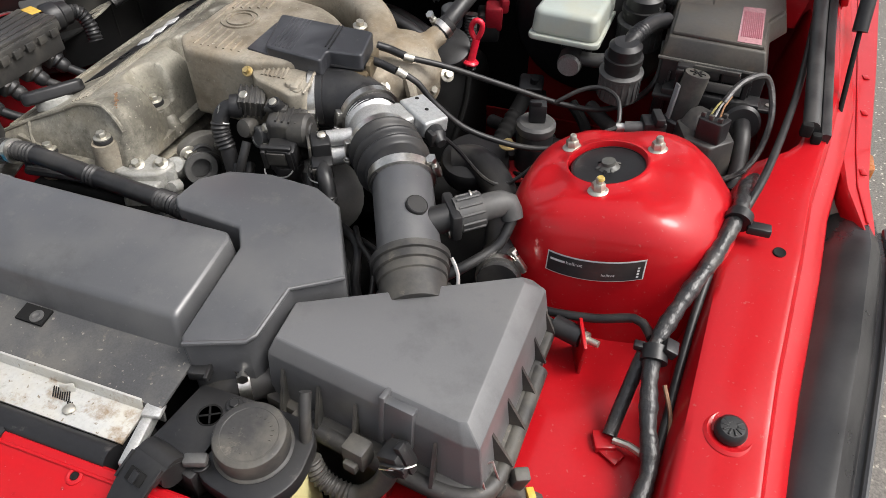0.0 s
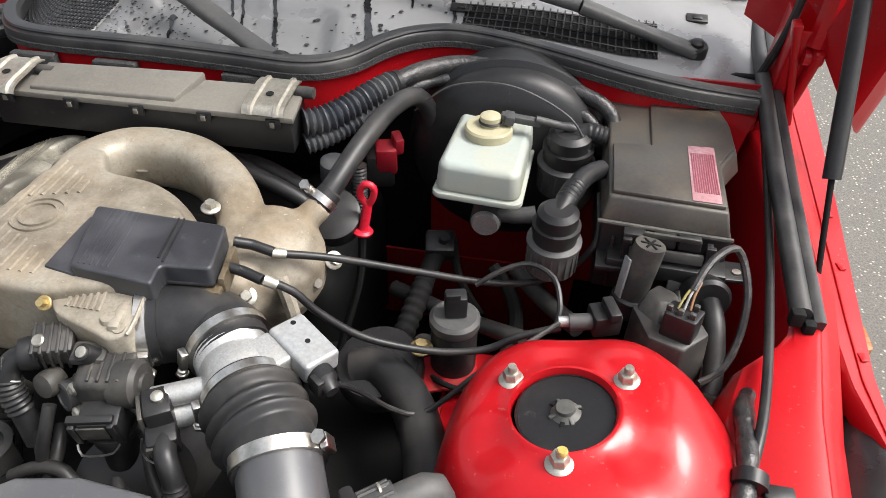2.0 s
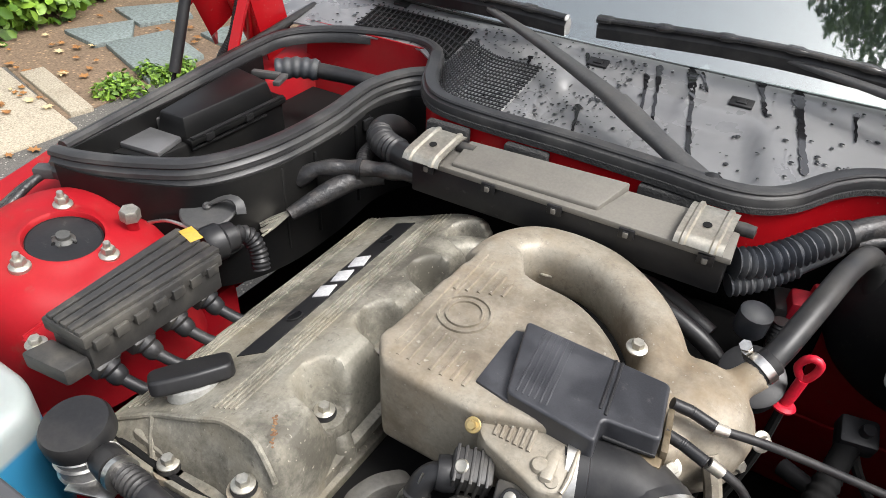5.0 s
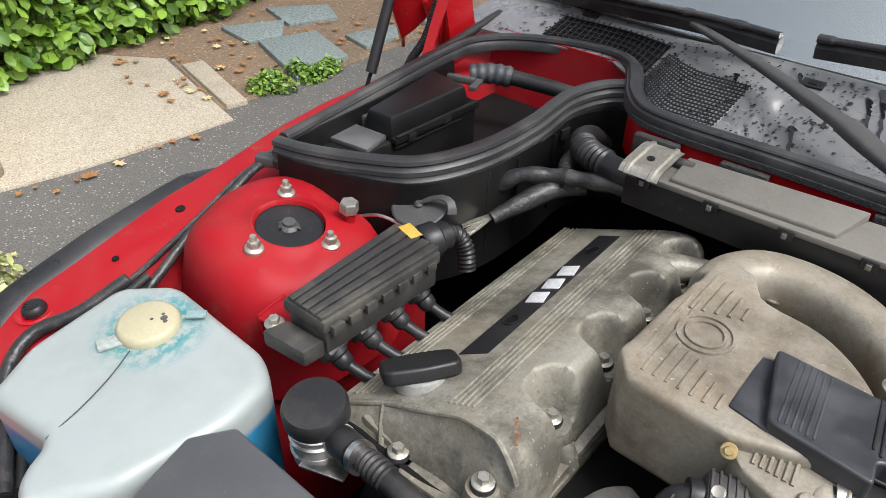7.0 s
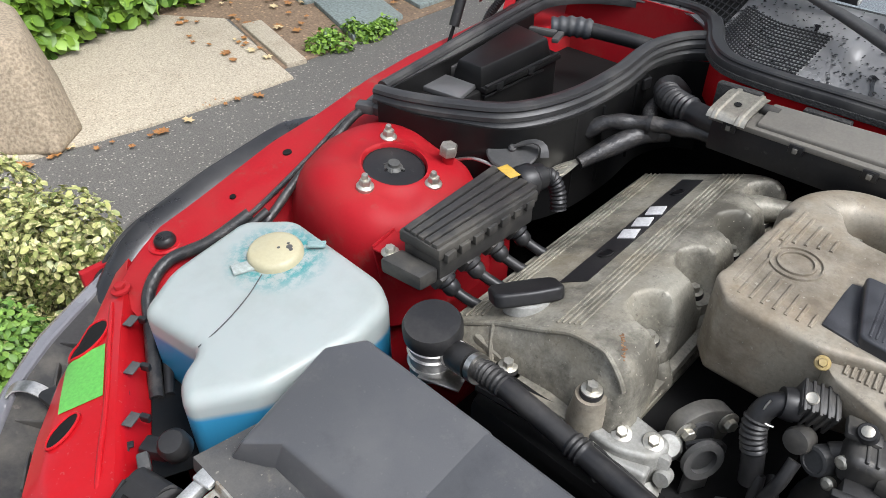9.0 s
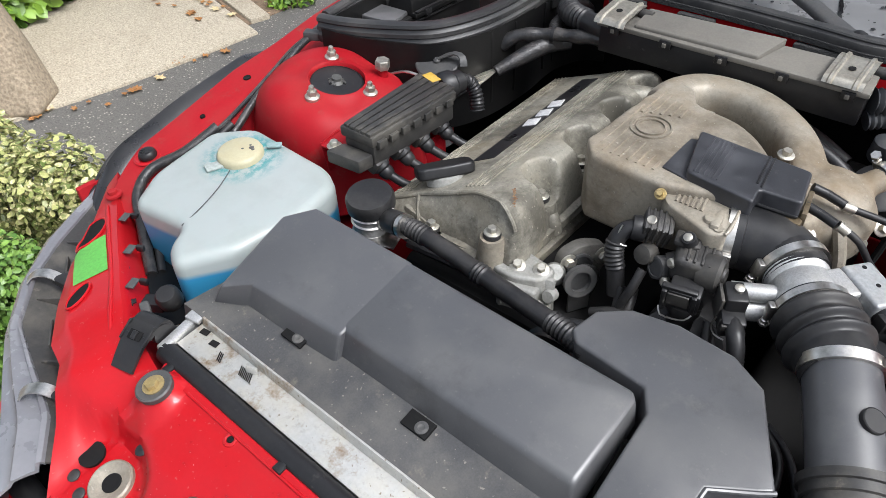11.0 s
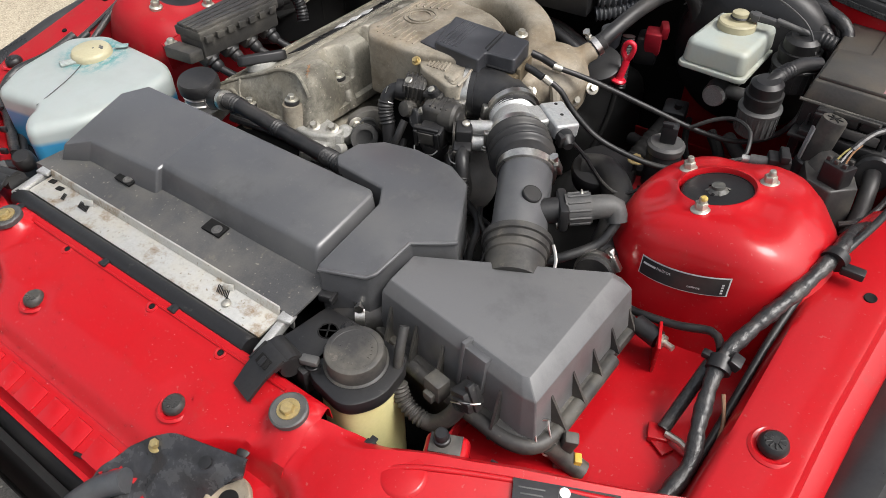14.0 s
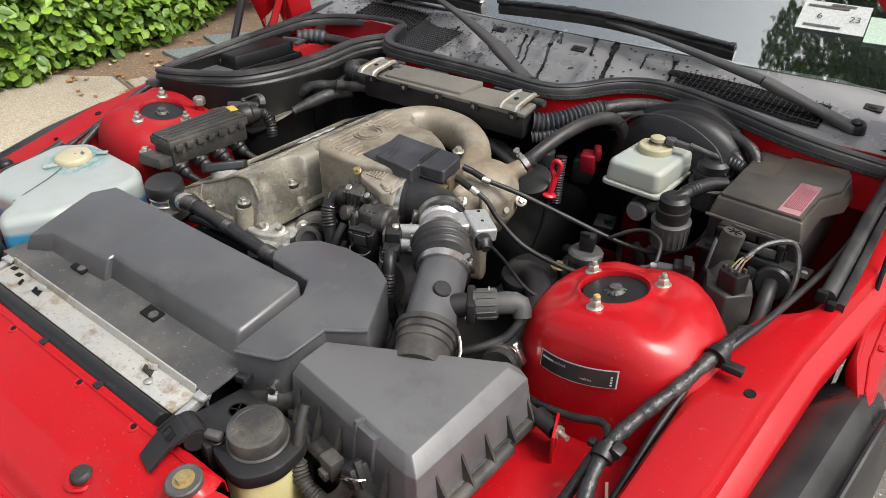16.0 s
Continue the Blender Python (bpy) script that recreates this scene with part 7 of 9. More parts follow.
WBO = [(-0.549, -0.361), (-0.585, -0.303), (-0.602, -0.186), (-0.552, -0.138), (-0.385, -0.140), (-0.347, -0.160), (-0.335, -0.22), (-0.352, -0.33), (-0.396, -0.398), (-0.432, -0.382), (-0.452, -0.345)]
part("bottle", prism(WBO, 0.585, 0.788, 0.016, 4, slope=lambda x, y: 0.06 * (y + 0.2) + 0.02 * (-0.45 - x), rounded=0.014), WB, wb, angle=70)
wc = part("cap", lathe([(0.0345, -0.004), (0.0345, 0.004), (0.032, 0.009), (0.029, 0.0105), (0, 0.011)], (-0.509, -0.201, 0.79), (0.02, -0.06, 1), 40), CREAM, wb, "yellowed round cap")
part("cap_tab", box(0.026, 0.018, 0.004, (-0.517, -0.243, 0.789), (0, 0, 70), 0.001), surface("clear_tab", (0.3, 0.33, 0.31), 0.25), wc)
part("cap_strap", box(0.022, 0.012, 0.003, (-0.482, -0.158, 0.796), (0, 0, 45), 0.001), surface("clear_strap", (0.2, 0.3, 0.3), 0.25), wc)
for x, y, r in ((-0.497, -0.188, 0.0045), (-0.503, -0.185, 0.003), (-0.491, -0.19, 0.0028), (-0.505, -0.198, 0.0022), (-0.499, -0.181, 0.0022)):
    part("cap_stain", lathe([(r, 0), (r * 0.7, 0.0004), (0, 0.0004)], (x, y, 0.8012), (0.02, -0.06, 1), 7), APRON, wc, "dark stain on the cap")
part("bottle_seam", sweep([(-0.49, -0.235, 0.789), (-0.47, -0.27, 0.787), (-0.455, -0.31, 0.784), (-0.452, -0.345, 0.776)], 0.0007, 6), GREY, wb)

# ---- ignition coil ----
coil = thing("ignition_coil_pack", "black ribbed ignition coil pack with leads", "ignition coil", (-0.36, 0, 0.74))
c0, c1, c2, c3 = (-0.384, -0.103), (-0.328, -0.1), (-0.324, 0.068), (-0.400, 0.077)
CO = [c0, c1, c2, c3]
part("case", prism(CO, 0.792, 0.828, 0.003, 2), DUSTY, coil)
part("lid", prism([(-0.388, -0.107), (-0.325, -0.104), (-0.321, 0.072), (-0.404, 0.081)], 0.824, 0.840, 0.003, 2), DUSTY, coil)
for k in range(5):
    a, b = (k + 0.12) / 5, (k + 0.88) / 5
    part("lid_slat", prism([(c0[0] + (c1[0] - c0[0]) * a, -0.103), (c0[0] + (c1[0] - c0[0]) * b, -0.103), (c3[0] + (c2[0] - c3[0]) * b, 0.074), (c3[0] + (c2[0] - c3[0]) * a, 0.074)], 0.838, 0.8445, 0.001), DUSTY, coil)
for k in range(7):
    part("side_block", box(0.008, 0.016, 0.012, (-0.3235, -0.088 + 0.024 * k, 0.826), (0, 0, 2), 0.001), DUSTY, coil)
part("front_foot", prism([(-0.392, -0.135), (-0.332, -0.128), (-0.33, -0.1), (-0.386, -0.104)], 0.79, 0.812, 0.004, 2), DUSTY, coil)
part("yellow_tag", box(0.03, 0.017, 0.001, (-0.373, 0.075, 0.8445), (0, 0, -14), 0.0002), YELLOW, coil, "yellow paper tag")
part("connector", lathe([(0.019, 0), (0.023, 0.006), (0.023, 0.022), (0.019, 0.026), (0.018, 0.04), (0, 0.04)], (-0.362, 0.08, 0.827), (0.25, 1, 0), 26), BLACK, coil)
part("connector_sleeve", sweep([(-0.354, 0.116, 0.827), (-0.348, 0.135, 0.82), (-0.338, 0.14, 0.80), (-0.33, 0.135, 0.775)], ribbed(0.010, 0.002, 0.006), 14, step=0.0015), RUBBER, coil)
for k in range(4):
    y = -0.085 + 0.045 * k
    bt = part("boot", lathe([(0.0125, -0.006), (0.0135, 0.002), (0.0135, 0.012), (0.0105, 0.015), (0.0115, 0.018), (0.0105, 0.026), (0.0075, 0.03), (0, 0.03)], (-0.341, y, 0.787), (0.62, 0.2, -0.7), 18), RUBBER, coil)
    part("lead", sweep([(-0.322, y + 0.006, 0.768), (-0.303, y + 0.013, 0.758), (-0.285, y + 0.024, 0.75), (-0.266, y + 0.04, 0.742)], 0.0068, 10), RUBBER, bt)
    part("boot_collar", box(0.022, 0.032, 0.024, (-0.341, y, 0.787), (0, 30, 8), 0.004), DUSTY, bt)
bolt("coil_bolt", (-0.393, -0.117, 0.809), 0.0065, material=ZINC, label="zinc bolt holding the ignition coil")
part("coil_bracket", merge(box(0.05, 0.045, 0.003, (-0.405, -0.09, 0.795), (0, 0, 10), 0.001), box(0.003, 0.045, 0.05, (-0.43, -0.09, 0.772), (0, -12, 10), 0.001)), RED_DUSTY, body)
disc = thing("fan_disc", "grey round plastic flap with a strap on the black box", "plastic disc", (-0.42, 0.138, 0.83))
part("disc", lathe([(0.036, -0.002), (0.037, 0.001), (0.035, 0.003), (0, 0.0035)], (-0.42, 0.142, 0.828), (0.1, -0.25, 1), 36), GREY, disc)
part("hub", lathe([(0.006, 0), (0.006, 0.004), (0.003, 0.007), (0, 0.007)], (-0.42, 0.141, 0.831), (0.1, -0.25, 1), 14), GREY, disc)
part("strap", sweep([(-0.42, 0.143, 0.836), (-0.395, 0.156, 0.847), (-0.38, 0.158, 0.843), (-0.375, 0.155, 0.83)], 1.0, shape=[(-0.006, -0.001), (0.006, -0.001), (0.006, 0.001), (-0.006, 0.001)]), GREY, disc)
tipc = thing("cable_sleeve", "black cable sleeve ending in frayed silver foil", "cable", (-0.37, 0.216, 0.79))
part("sleeve", sweep([(-0.362, 0.225, 0.797), (-0.345, 0.26, 0.81), (-0.32, 0.31, 0.825), (-0.29, 0.34, 0.83)], lambda s: 0.0095 + 0.09 * min(s, 0.06), 12), TAPE, tipc)
rng = random.Random(8)
for k in range(9):
    o = -0.014 + 0.0035 * k
    part("foil_strand", sweep([(-0.366 + 0.2 * o, 0.228 - 0.3 * o, 0.797), (-0.374 + 0.6 * o, 0.208 - 0.6 * o, 0.792 + rng.uniform(-0.002, 0.002)), (-0.383 + 0.95 * o + rng.uniform(-0.002, 0.002), 0.19 - 0.85 * o, 0.786 + rng.uniform(-0.003, 0.003))], 1.0, shape=[(-0.0021, -0.0004), (0.0021, -0.0004), (0.0021, 0.0004), (-0.0021, 0.0004)]), ZINC, tipc)

# ---- black box under the right seal ----
bb = thing("electronics_box", "black plastic electronics box with a raised lid", "electronics box", (-0.58, 0.33, 0.72))
part("case", prism([(-0.655, 0.15), (-0.565, 0.182), (-0.558, 0.43), (-0.672, 0.46)], 0.765, 0.838, 0.004, 2), DEEP_BLACK, bb)
part("lid", prism([(-0.622, 0.232), (-0.562, 0.236), (-0.562, 0.418), (-0.658, 0.432)], 0.842, 0.876, 0.003, 2, top=[(-0.614, 0.238), (-0.5675, 0.24), (-0.5675, 0.409), (-0.648, 0.424)]), DEEP_BLACK, bb)
part("lid_ledge", prism([(-0.625, 0.238), (-0.553, 0.236), (-0.552, 0.432), (-0.66, 0.44)], 0.836, 0.845, 0.0015), DEEP_BLACK, bb)
part("lid_edge", box(0.006, 0.19, 0.004, (-0.555, 0.333, 0.8475), (0, 0, 0), 0.001), BLACK, bb)
part("case_rib", box(0.004, 0.15, 0.004, (-0.5585, 0.315, 0.828), (0, 0, -1), 0.001), BLACK, bb)
for y in (0.27, 0.35):
    part("lid_catch", box(0.006, 0.016, 0.012, (-0.554, y, 0.84), (0, 0, 0), 0.0015), BLACK, bb)
part("side_flap", prism([(-0.65, 0.172), (-0.562, 0.184), (-0.575, 0.238), (-0.653, 0.231)], 0.838, 0.846, 0.0015), PALER_COVER, bb)
part("flap_step", prism([(-0.668, 0.24), (-0.63, 0.246), (-0.645, 0.33), (-0.672, 0.33)], 0.838, 0.855, 0.002), GREY, bb)
part("cable_bracket", merge(box(0.05, 0.012, 0.012, (-0.605, 0.446, 0.866), (0, 0, 18), 0.002), box(0.012, 0.04, 0.008, (-0.568, 0.44, 0.868), (0, 0, 20), 0.002)), GREY, bb)
part("cable_boot", sweep([(-0.605, 0.47, 0.868), (-0.575, 0.492, 0.871), (-0.545, 0.508, 0.868)], lambda d: 0.0175 + 0.0012 * math.sin(d * 420) - 0.03 * max(0.0, d - 0.06), 14, step=0.002), CONDUIT, bb)
part("cable", sweep([(-0.545, 0.508, 0.868), (-0.47, 0.535, 0.86), (-0.40, 0.555, 0.85)], 0.013, 12), RUBBER, bb)
part("side_lining", sweep([Vector((q[0] + 0.014, q[1], 0.835)) for q in BOX_OUT[:4]], 1.0, shape=[(-0.002, -0.05), (0.002, -0.05), (0.002, 0.034), (-0.002, 0.034)]), DEEP_BLACK, bb)
wl = thing("box_wall", "black plastic wall below the rubber seal", "plastic wall", (-0.45, 0.25, 0.7))
part("wall", sweep([Vector((q[0] + 0.014, q[1] - 0.012, 0.785)) for q in BOX_IN], 1.0, shape=[(-0.002, -0.085), (0.002, -0.085), (0.002, 0.075), (-0.002, 0.075)]), DEEP_BLACK, wl)
for x, y, r in ((-0.43, 0.146, 35), (-0.384, 0.24, 80), (-0.378, 0.3, 88), (-0.384, 0.4, 92), (-0.39, 0.44, 95)):
    part("wall_rib", box(0.004, 0.006, 0.13, (x, y, 0.79), (0, 0, r), 0.001), DEEP_BLACK, wl)
for t in (0.25, 0.34, 0.43):
    part("wall_tab", box(0.02, 0.006, 0.018, (-0.384, t, 0.845), (0, 0, 85), 0.002), BLACK, wl)
single("brake_pipe", sweep([(-0.50, 0.09, 0.80), (-0.46, 0.105, 0.815), (-0.42, 0.115, 0.81)], 0.0025, 8), STEEL, "thin bright brake pipe", "pipe")
hr = thing("wing_harness", "black wire loom lying on the dusty red inner wing", "wire loom", (-0.6, 0, 0.8))
part("loom", sweep([(-0.655, 0.12, 0.835), (-0.655, 0.06, 0.832), (-0.642, 0.0, 0.815), (-0.628, -0.08, 0.79), (-0.612, -0.14, 0.765), (-0.6, -0.2, 0.745), (-0.6, -0.27, 0.735)], 0.0062, 10), TAPE, hr)
part("thin_loom", sweep([(-0.668, 0.11, 0.835), (-0.662, 0.04, 0.826), (-0.65, -0.03, 0.805), (-0.64, -0.12, 0.775), (-0.63, -0.2, 0.755)], 0.0038, 8), TAPE, hr)
part("loom_clip", merge(box(0.03, 0.02, 0.016, (-0.652, 0.075, 0.838), (0, 0, 30), 0.003), box(0.014, 0.03, 0.01, (-0.66, 0.1, 0.84), (0, 0, 20), 0.002)), GREY, hr, "grey plastic clip")
part("low_loom", sweep([(-0.612, -0.17, 0.785), (-0.625, -0.228, 0.762), (-0.646, -0.28, 0.748), (-0.628, -0.32, 0.732), (-0.585, -0.346, 0.712), (-0.5, -0.39, 0.69)], 0.0085, 12), TAPE, hr)
part("low_cable", sweep([(-0.6, -0.15, 0.785), (-0.608, -0.22, 0.757), (-0.625, -0.27, 0.74), (-0.61, -0.31, 0.725), (-0.57, -0.335, 0.705), (-0.5, -0.375, 0.685)], 0.006, 10), RUBBER, hr)
# Added sheet: its black stands in for shade between panel and bottle.
part("gap_shade", sheet(lambda u, v: (-u, lerp(u, WING_IN) + 0.01 + 0.06 * v, 0.695 - 0.03 * v), span(0.4, 0.66, 14), span(0, 1, 4), 0.002), DEEP_BLACK, hr, "black sheet put in for the shade below the cables")
for x, y in ((-0.602, -0.353), (-0.522, -0.396), (-0.45, -0.43), (0.5, -0.41), (0.585, -0.372)):
    t = thing("edge_clip", "small dark steel clip on the edge of the red panel", "clip", (x, y, 0.73), "panel edge clips")
    q = wing_top(x, lerp(-x, WING_IN) - 0.012, 0.0)
    part("tongue", box(0.012, 0.018, 0.002, q + Vector((0, 0.01, 0.004)), (0, 0, 28), 0.0006), GREY, t)
    part("bend", box(0.011, 0.006, 0.009, q + Vector((0.006, 0.022, 0.001)), (0, 0, 28), 0.001), BLACK, t)
t = thing("wing_bolt", "red painted hex bolt holding the wing panel", "bolt", (-0.669, -0.327, 0.735))
part("washer", lathe([(0.013, -0.002), (0.013, 0.0015), (0.011, 0.0025), (0, 0.0025)], wing_top(-0.669, -0.34, 0.004), (-0.1, -0.1, 1), 22), RED_DUSTY, t)
part("head", hexagon(0.0075, 0.006, wing_top(-0.669, -0.34, 0.006), (-0.1, -0.1, 1)), RED_DUSTY, t)

# ---- plenum box with clips ----
pb = thing("wiring_duct", "black plastic wiring duct along the bulkhead with bright clips", "wiring duct", (0, 0.33, 0.84))
DUCTO = [(-0.222, 0.31), (0.174, 0.316), (0.172, 0.372), (-0.218, 0.356)]
part("body", prism(DUCTO, 0.846, 0.892, 0.003, 2, slope=lambda x, y: 0.15 * (y - 0.33)), BLACK, pb)
part("lid", prism([(-0.226, 0.306), (0.178, 0.312), (0.173, 0.376), (-0.222, 0.36)], 0.890, 0.898, 0.002, 2, slope=lambda x, y: 0.15 * (y - 0.33)), DUCT_TOP, pb, "top coated in pale dust")
part("raised_top", prism([(-0.165, 0.313), (0.026, 0.319), (0.044, 0.371), (-0.165, 0.36)], 0.890, 0.9045, 0.0025, 2, slope=lambda x, y: 0.24 * (y - 0.33)), DUCT_TOP, pb)
for k in range(5):
    x = -0.195 + 0.087 * k
    part("lid_hook", merge(box(0.018, 0.004, 0.013, (x, 0.305 + 0.015 * (x + 0.226) , 0.886), (0, 0, 2), 0.001), box(0.007, 0.003, 0.007, (x, 0.3025 + 0.015 * (x + 0.226), 0.887), (0, 0, 2), 0.001)), BLACK, pb)
    part("hook_catch", box(0.006, 0.003, 0.007, (x, 0.3015 + 0.015 * (x + 0.226), 0.886), (0, 0, 2), 0.001), DUCT_TOP, pb, "pale dusty catch")
for x, y in ((-0.198, 0.327), (0.142, 0.342)):
    cl = part("spring_clip", sweep([(x, y - 0.034, 0.8975), (x, y - 0.03, 0.904), (x, y - 0.016, 0.908), (x, y + 0.004, 0.9105), (x, y + 0.022, 0.913), (x, y + 0.036, 0.911)], 1.0, shape=[(-0.026, -0.001), (0.026, -0.001), (0.026, 0.001), (0.020, 0.001), (0.018, 0.004), (0.014, 0.004), (0.012, 0.001), (-0.012, 0.001), (-0.014, 0.004), (-0.018, 0.004), (-0.020, 0.001), (-0.026, 0.001)]), CLIP, pb, "bright pressed steel spring clip")
    part("clip_hole", lathe([(0.005, 0), (0.005, 0.0006), (0, 0.0006)], (x, y - 0.004, 0.9112), (0, -0.12, 1), 14), DARK, cl)
    part("clip_end", lathe([(0.007, -0.012), (0.008, 0.0), (0.007, 0.012), (0, 0.013)], (x + 0.034, y + 0.022, 0.904), (1, 0, 0), 16), DUSTY, cl)
cd = thing("bulkhead_conduit", "black corrugated conduit along the bulkhead", "conduit", (0.25, 0.4, 0.85))
part("corrugated", sweep([(0.178, 0.345, 0.872), (0.2, 0.36, 0.872), (0.225, 0.385, 0.878), (0.25, 0.415, 0.886), (0.27, 0.44, 0.89)], ribbed(0.014, 0.005, 0.0085), 16, step=0.0015), CONDUIT, cd)
part("second_conduit", sweep([(0.18, 0.34, 0.845), (0.21, 0.362, 0.852), (0.245, 0.4, 0.868), (0.27, 0.43, 0.88)], ribbed(0.011, 0.003, 0.0075, 0, 0.08), 14, step=0.0015), CONDUIT, cd)
part("taped_loom", sweep([(0.262, 0.43, 0.887), (0.3, 0.47, 0.897), (0.36, 0.5, 0.9), (0.44, 0.49, 0.895), (0.52, 0.472, 0.885), (0.555, 0.458, 0.868), (0.562, 0.44, 0.835), (0.555, 0.43, 0.79)], lambda d: 0.0135 - 0.012 * min(d, 0.3), 12), TAPE, cd)
part("second_loom", sweep([(0.262, 0.43, 0.872), (0.31, 0.468, 0.882), (0.37, 0.487, 0.888), (0.45, 0.475, 0.88), (0.53, 0.45, 0.86), (0.55, 0.44, 0.82)], lambda d: 0.008 + 0.0008 * math.sin(d * 160), 10, step=0.004), TAPE, cd)
part("tie", lathe([(0.015, -0.003), (0.017, -0.003), (0.017, 0.003), (0.015, 0.003)], (0.275, 0.445, 0.89), (0.7, 0.6, 0.15), 20), BLACK, cd)
cdl = thing("bulkhead_conduit", "thick black cable boot beside the wiring duct", "conduit", (-0.27, 0.35, 0.85))
part("boot", sweep([(-0.215, 0.334, 0.87), (-0.26, 0.342, 0.87), (-0.30, 0.358, 0.868), (-0.335, 0.395, 0.862), (-0.345, 0.44, 0.85), (-0.345, 0.48, 0.82)], ribbed(0.017, 0.0035, 0.009, 0.05, 0.12), 18, step=0.0018), RUBBER, cdl)
part("cable", sweep([(-0.215, 0.335, 0.852), (-0.25, 0.33, 0.85), (-0.29, 0.322, 0.846), (-0.33, 0.308, 0.842), (-0.365, 0.285, 0.838), (-0.385, 0.27, 0.82)], lambda d: 0.0115 + 0.001 * math.sin(d * 150), 12, step=0.004), TAPE, cdl)
part("cable_tie", lathe([(0.0125, -0.003), (0.0142, -0.003), (0.0142, 0.003), (0.0125, 0.003)], (-0.31, 0.315, 0.844), (-0.9, -0.3, 0), 18), BLACK, cdl)
part("rear_loom", sweep([(-0.3, 0.31, 0.835), (-0.33, 0.35, 0.84), (-0.345, 0.4, 0.835), (-0.36, 0.45, 0.81)], ribbed(0.010, 0.0015, 0.006), 12, step=0.0016), RUBBER, cdl)
for x0, x1 in ((-0.142, -0.08), (0.043, 0.118), (-0.265, -0.2)):
    single("foam_pad", prism([(x0, 0.408), (x1, 0.41), (x1, 0.424), (x0, 0.422)], 0.855, 0.8935, 0.003), FOAM, "black foam pad on the red bulkhead", "foam pad", "foam pads")

# ---- brake parts ----
hs = thing("vacuum_hose", "thick black brake booster hose in a high arch", "hose", (0.24, 0.22, 0.84))
part("hose", sweep([(0.236, 0.212, 0.842), (0.25, 0.24, 0.862), (0.268, 0.30, 0.885), (0.285, 0.37, 0.893), (0.302, 0.425, 0.883), (0.316, 0.45, 0.85), (0.32, 0.46, 0.80)], 0.0122, 18), RUBBER, hs)
part("cuff", lathe([(0.0122, -0.012), (0.0142, -0.01), (0.0142, 0.01), (0.0122, 0.012)], (0.242, 0.224, 0.85), (0.5, 0.7, 0.55), 24), RUBBER, hs)
clamp((0.241, 0.222, 0.849), (0.5, 0.7, 0.55), 0.0142, 0.009, (-0.6, 0.6, 0.2))
bs = thing("brake_booster", "large black round brake booster", "brake booster", (0.43, 0.5, 0.66))
part("drum", lathe([(0.03, -0.02), (0.05, -0.012), (0.1, 0.0), (0.128, 0.015), (0.138, 0.03), (0.138, 0.045), (0.145, 0.05), (0.145, 0.056), (0.135, 0.06), (0.13, 0.11), (0, 0.11)], (0.425, 0.44, 0.775), (0, 1, 0.12), 56), BLACK, bs)
part("wire_ring", sweep([(0.30, 0.43, 0.86), (0.35, 0.42, 0.905), (0.425, 0.41, 0.918), (0.5, 0.4, 0.89), (0.53, 0.39, 0.85)], 0.0014, 8), GREY, bs)
br = thing("brake_fluid_reservoir", "milky yellowed brake fluid reservoir with a cream cap", "fluid reservoir", (0.4, 0.385, 0.8))
part("tank", prism([(0.350, 0.304), (0.455, 0.296), (0.461, 0.468), (0.362, 0.473)], 0.822, 0.862, 0.009, 4, top=[(0.353, 0.307), (0.452, 0.299), (0.458, 0.466), (0.364, 0.471)], rounded=0.014), RESERVOIR, br)
part("rim", prism([(0.347, 0.300), (0.458, 0.292), (0.464, 0.472), (0.359, 0.477)], 0.816, 0.824, 0.002, 2, rounded=0.012), RESERVOIR, br)
part("cap", lathe([(0.030, 0), (0.030, 0.011), (0.028, 0.0135), (0.0, 0.0145)], (0.404, 0.386, 0.861), (0, 0, 1), 40), CREAM, br)
part("float_top", lathe([(0.013, 0), (0.013, 0.012), (0.010, 0.014), (0, 0.014)], (0.405, 0.388, 0.875), (0, 0, 1), 24), CREAM, br)
part("seal_ring", lathe([(0.0132, 0), (0.0148, 0.002), (0.0132, 0.004)], (0.405, 0.388, 0.8775), (0, 0, 1), 24), RUBBER, br)
part("level_plug", merge(box(0.05, 0.012, 0.009, (0.442, 0.394, 0.883), (0, 8, 6), 0.002), box(0.012, 0.02, 0.012, (0.428, 0.392, 0.884), (0, 8, 6), 0.002), sweep([(0.46, 0.394, 0.885), (0.485, 0.398, 0.879), (0.51, 0.405, 0.872)], 0.005, 10)), GREY, br, "grey level sensor plug")
mc = thing("master_cylinder", "grey cast brake master cylinder", "brake cylinder", (0.41, 0.36, 0.76))
part("body", lathe([(0.019, 0), (0.02, 0.004), (0.02, 0.10), (0, 0.1)], (0.414, 0.322, 0.772), (0, 1, 0.05), 26), GREY, mc)
part("end", lathe([(0.016, -0.004), (0.0185, 0.0), (0.0185, 0.006), (0, 0.006)], (0.414, 0.32, 0.772), (0, 1, 0.05), 26), ALU, mc)
part("neck", box(0.05, 0.03, 0.04, (0.418, 0.36, 0.80), (0, 0, 0), 0.006), BLACK, mc)
part("side_fitting", sweep([(0.43, 0.335, 0.78), (0.455, 0.332, 0.782), (0.475, 0.335, 0.785)], 0.011, 12), GREY, mc)


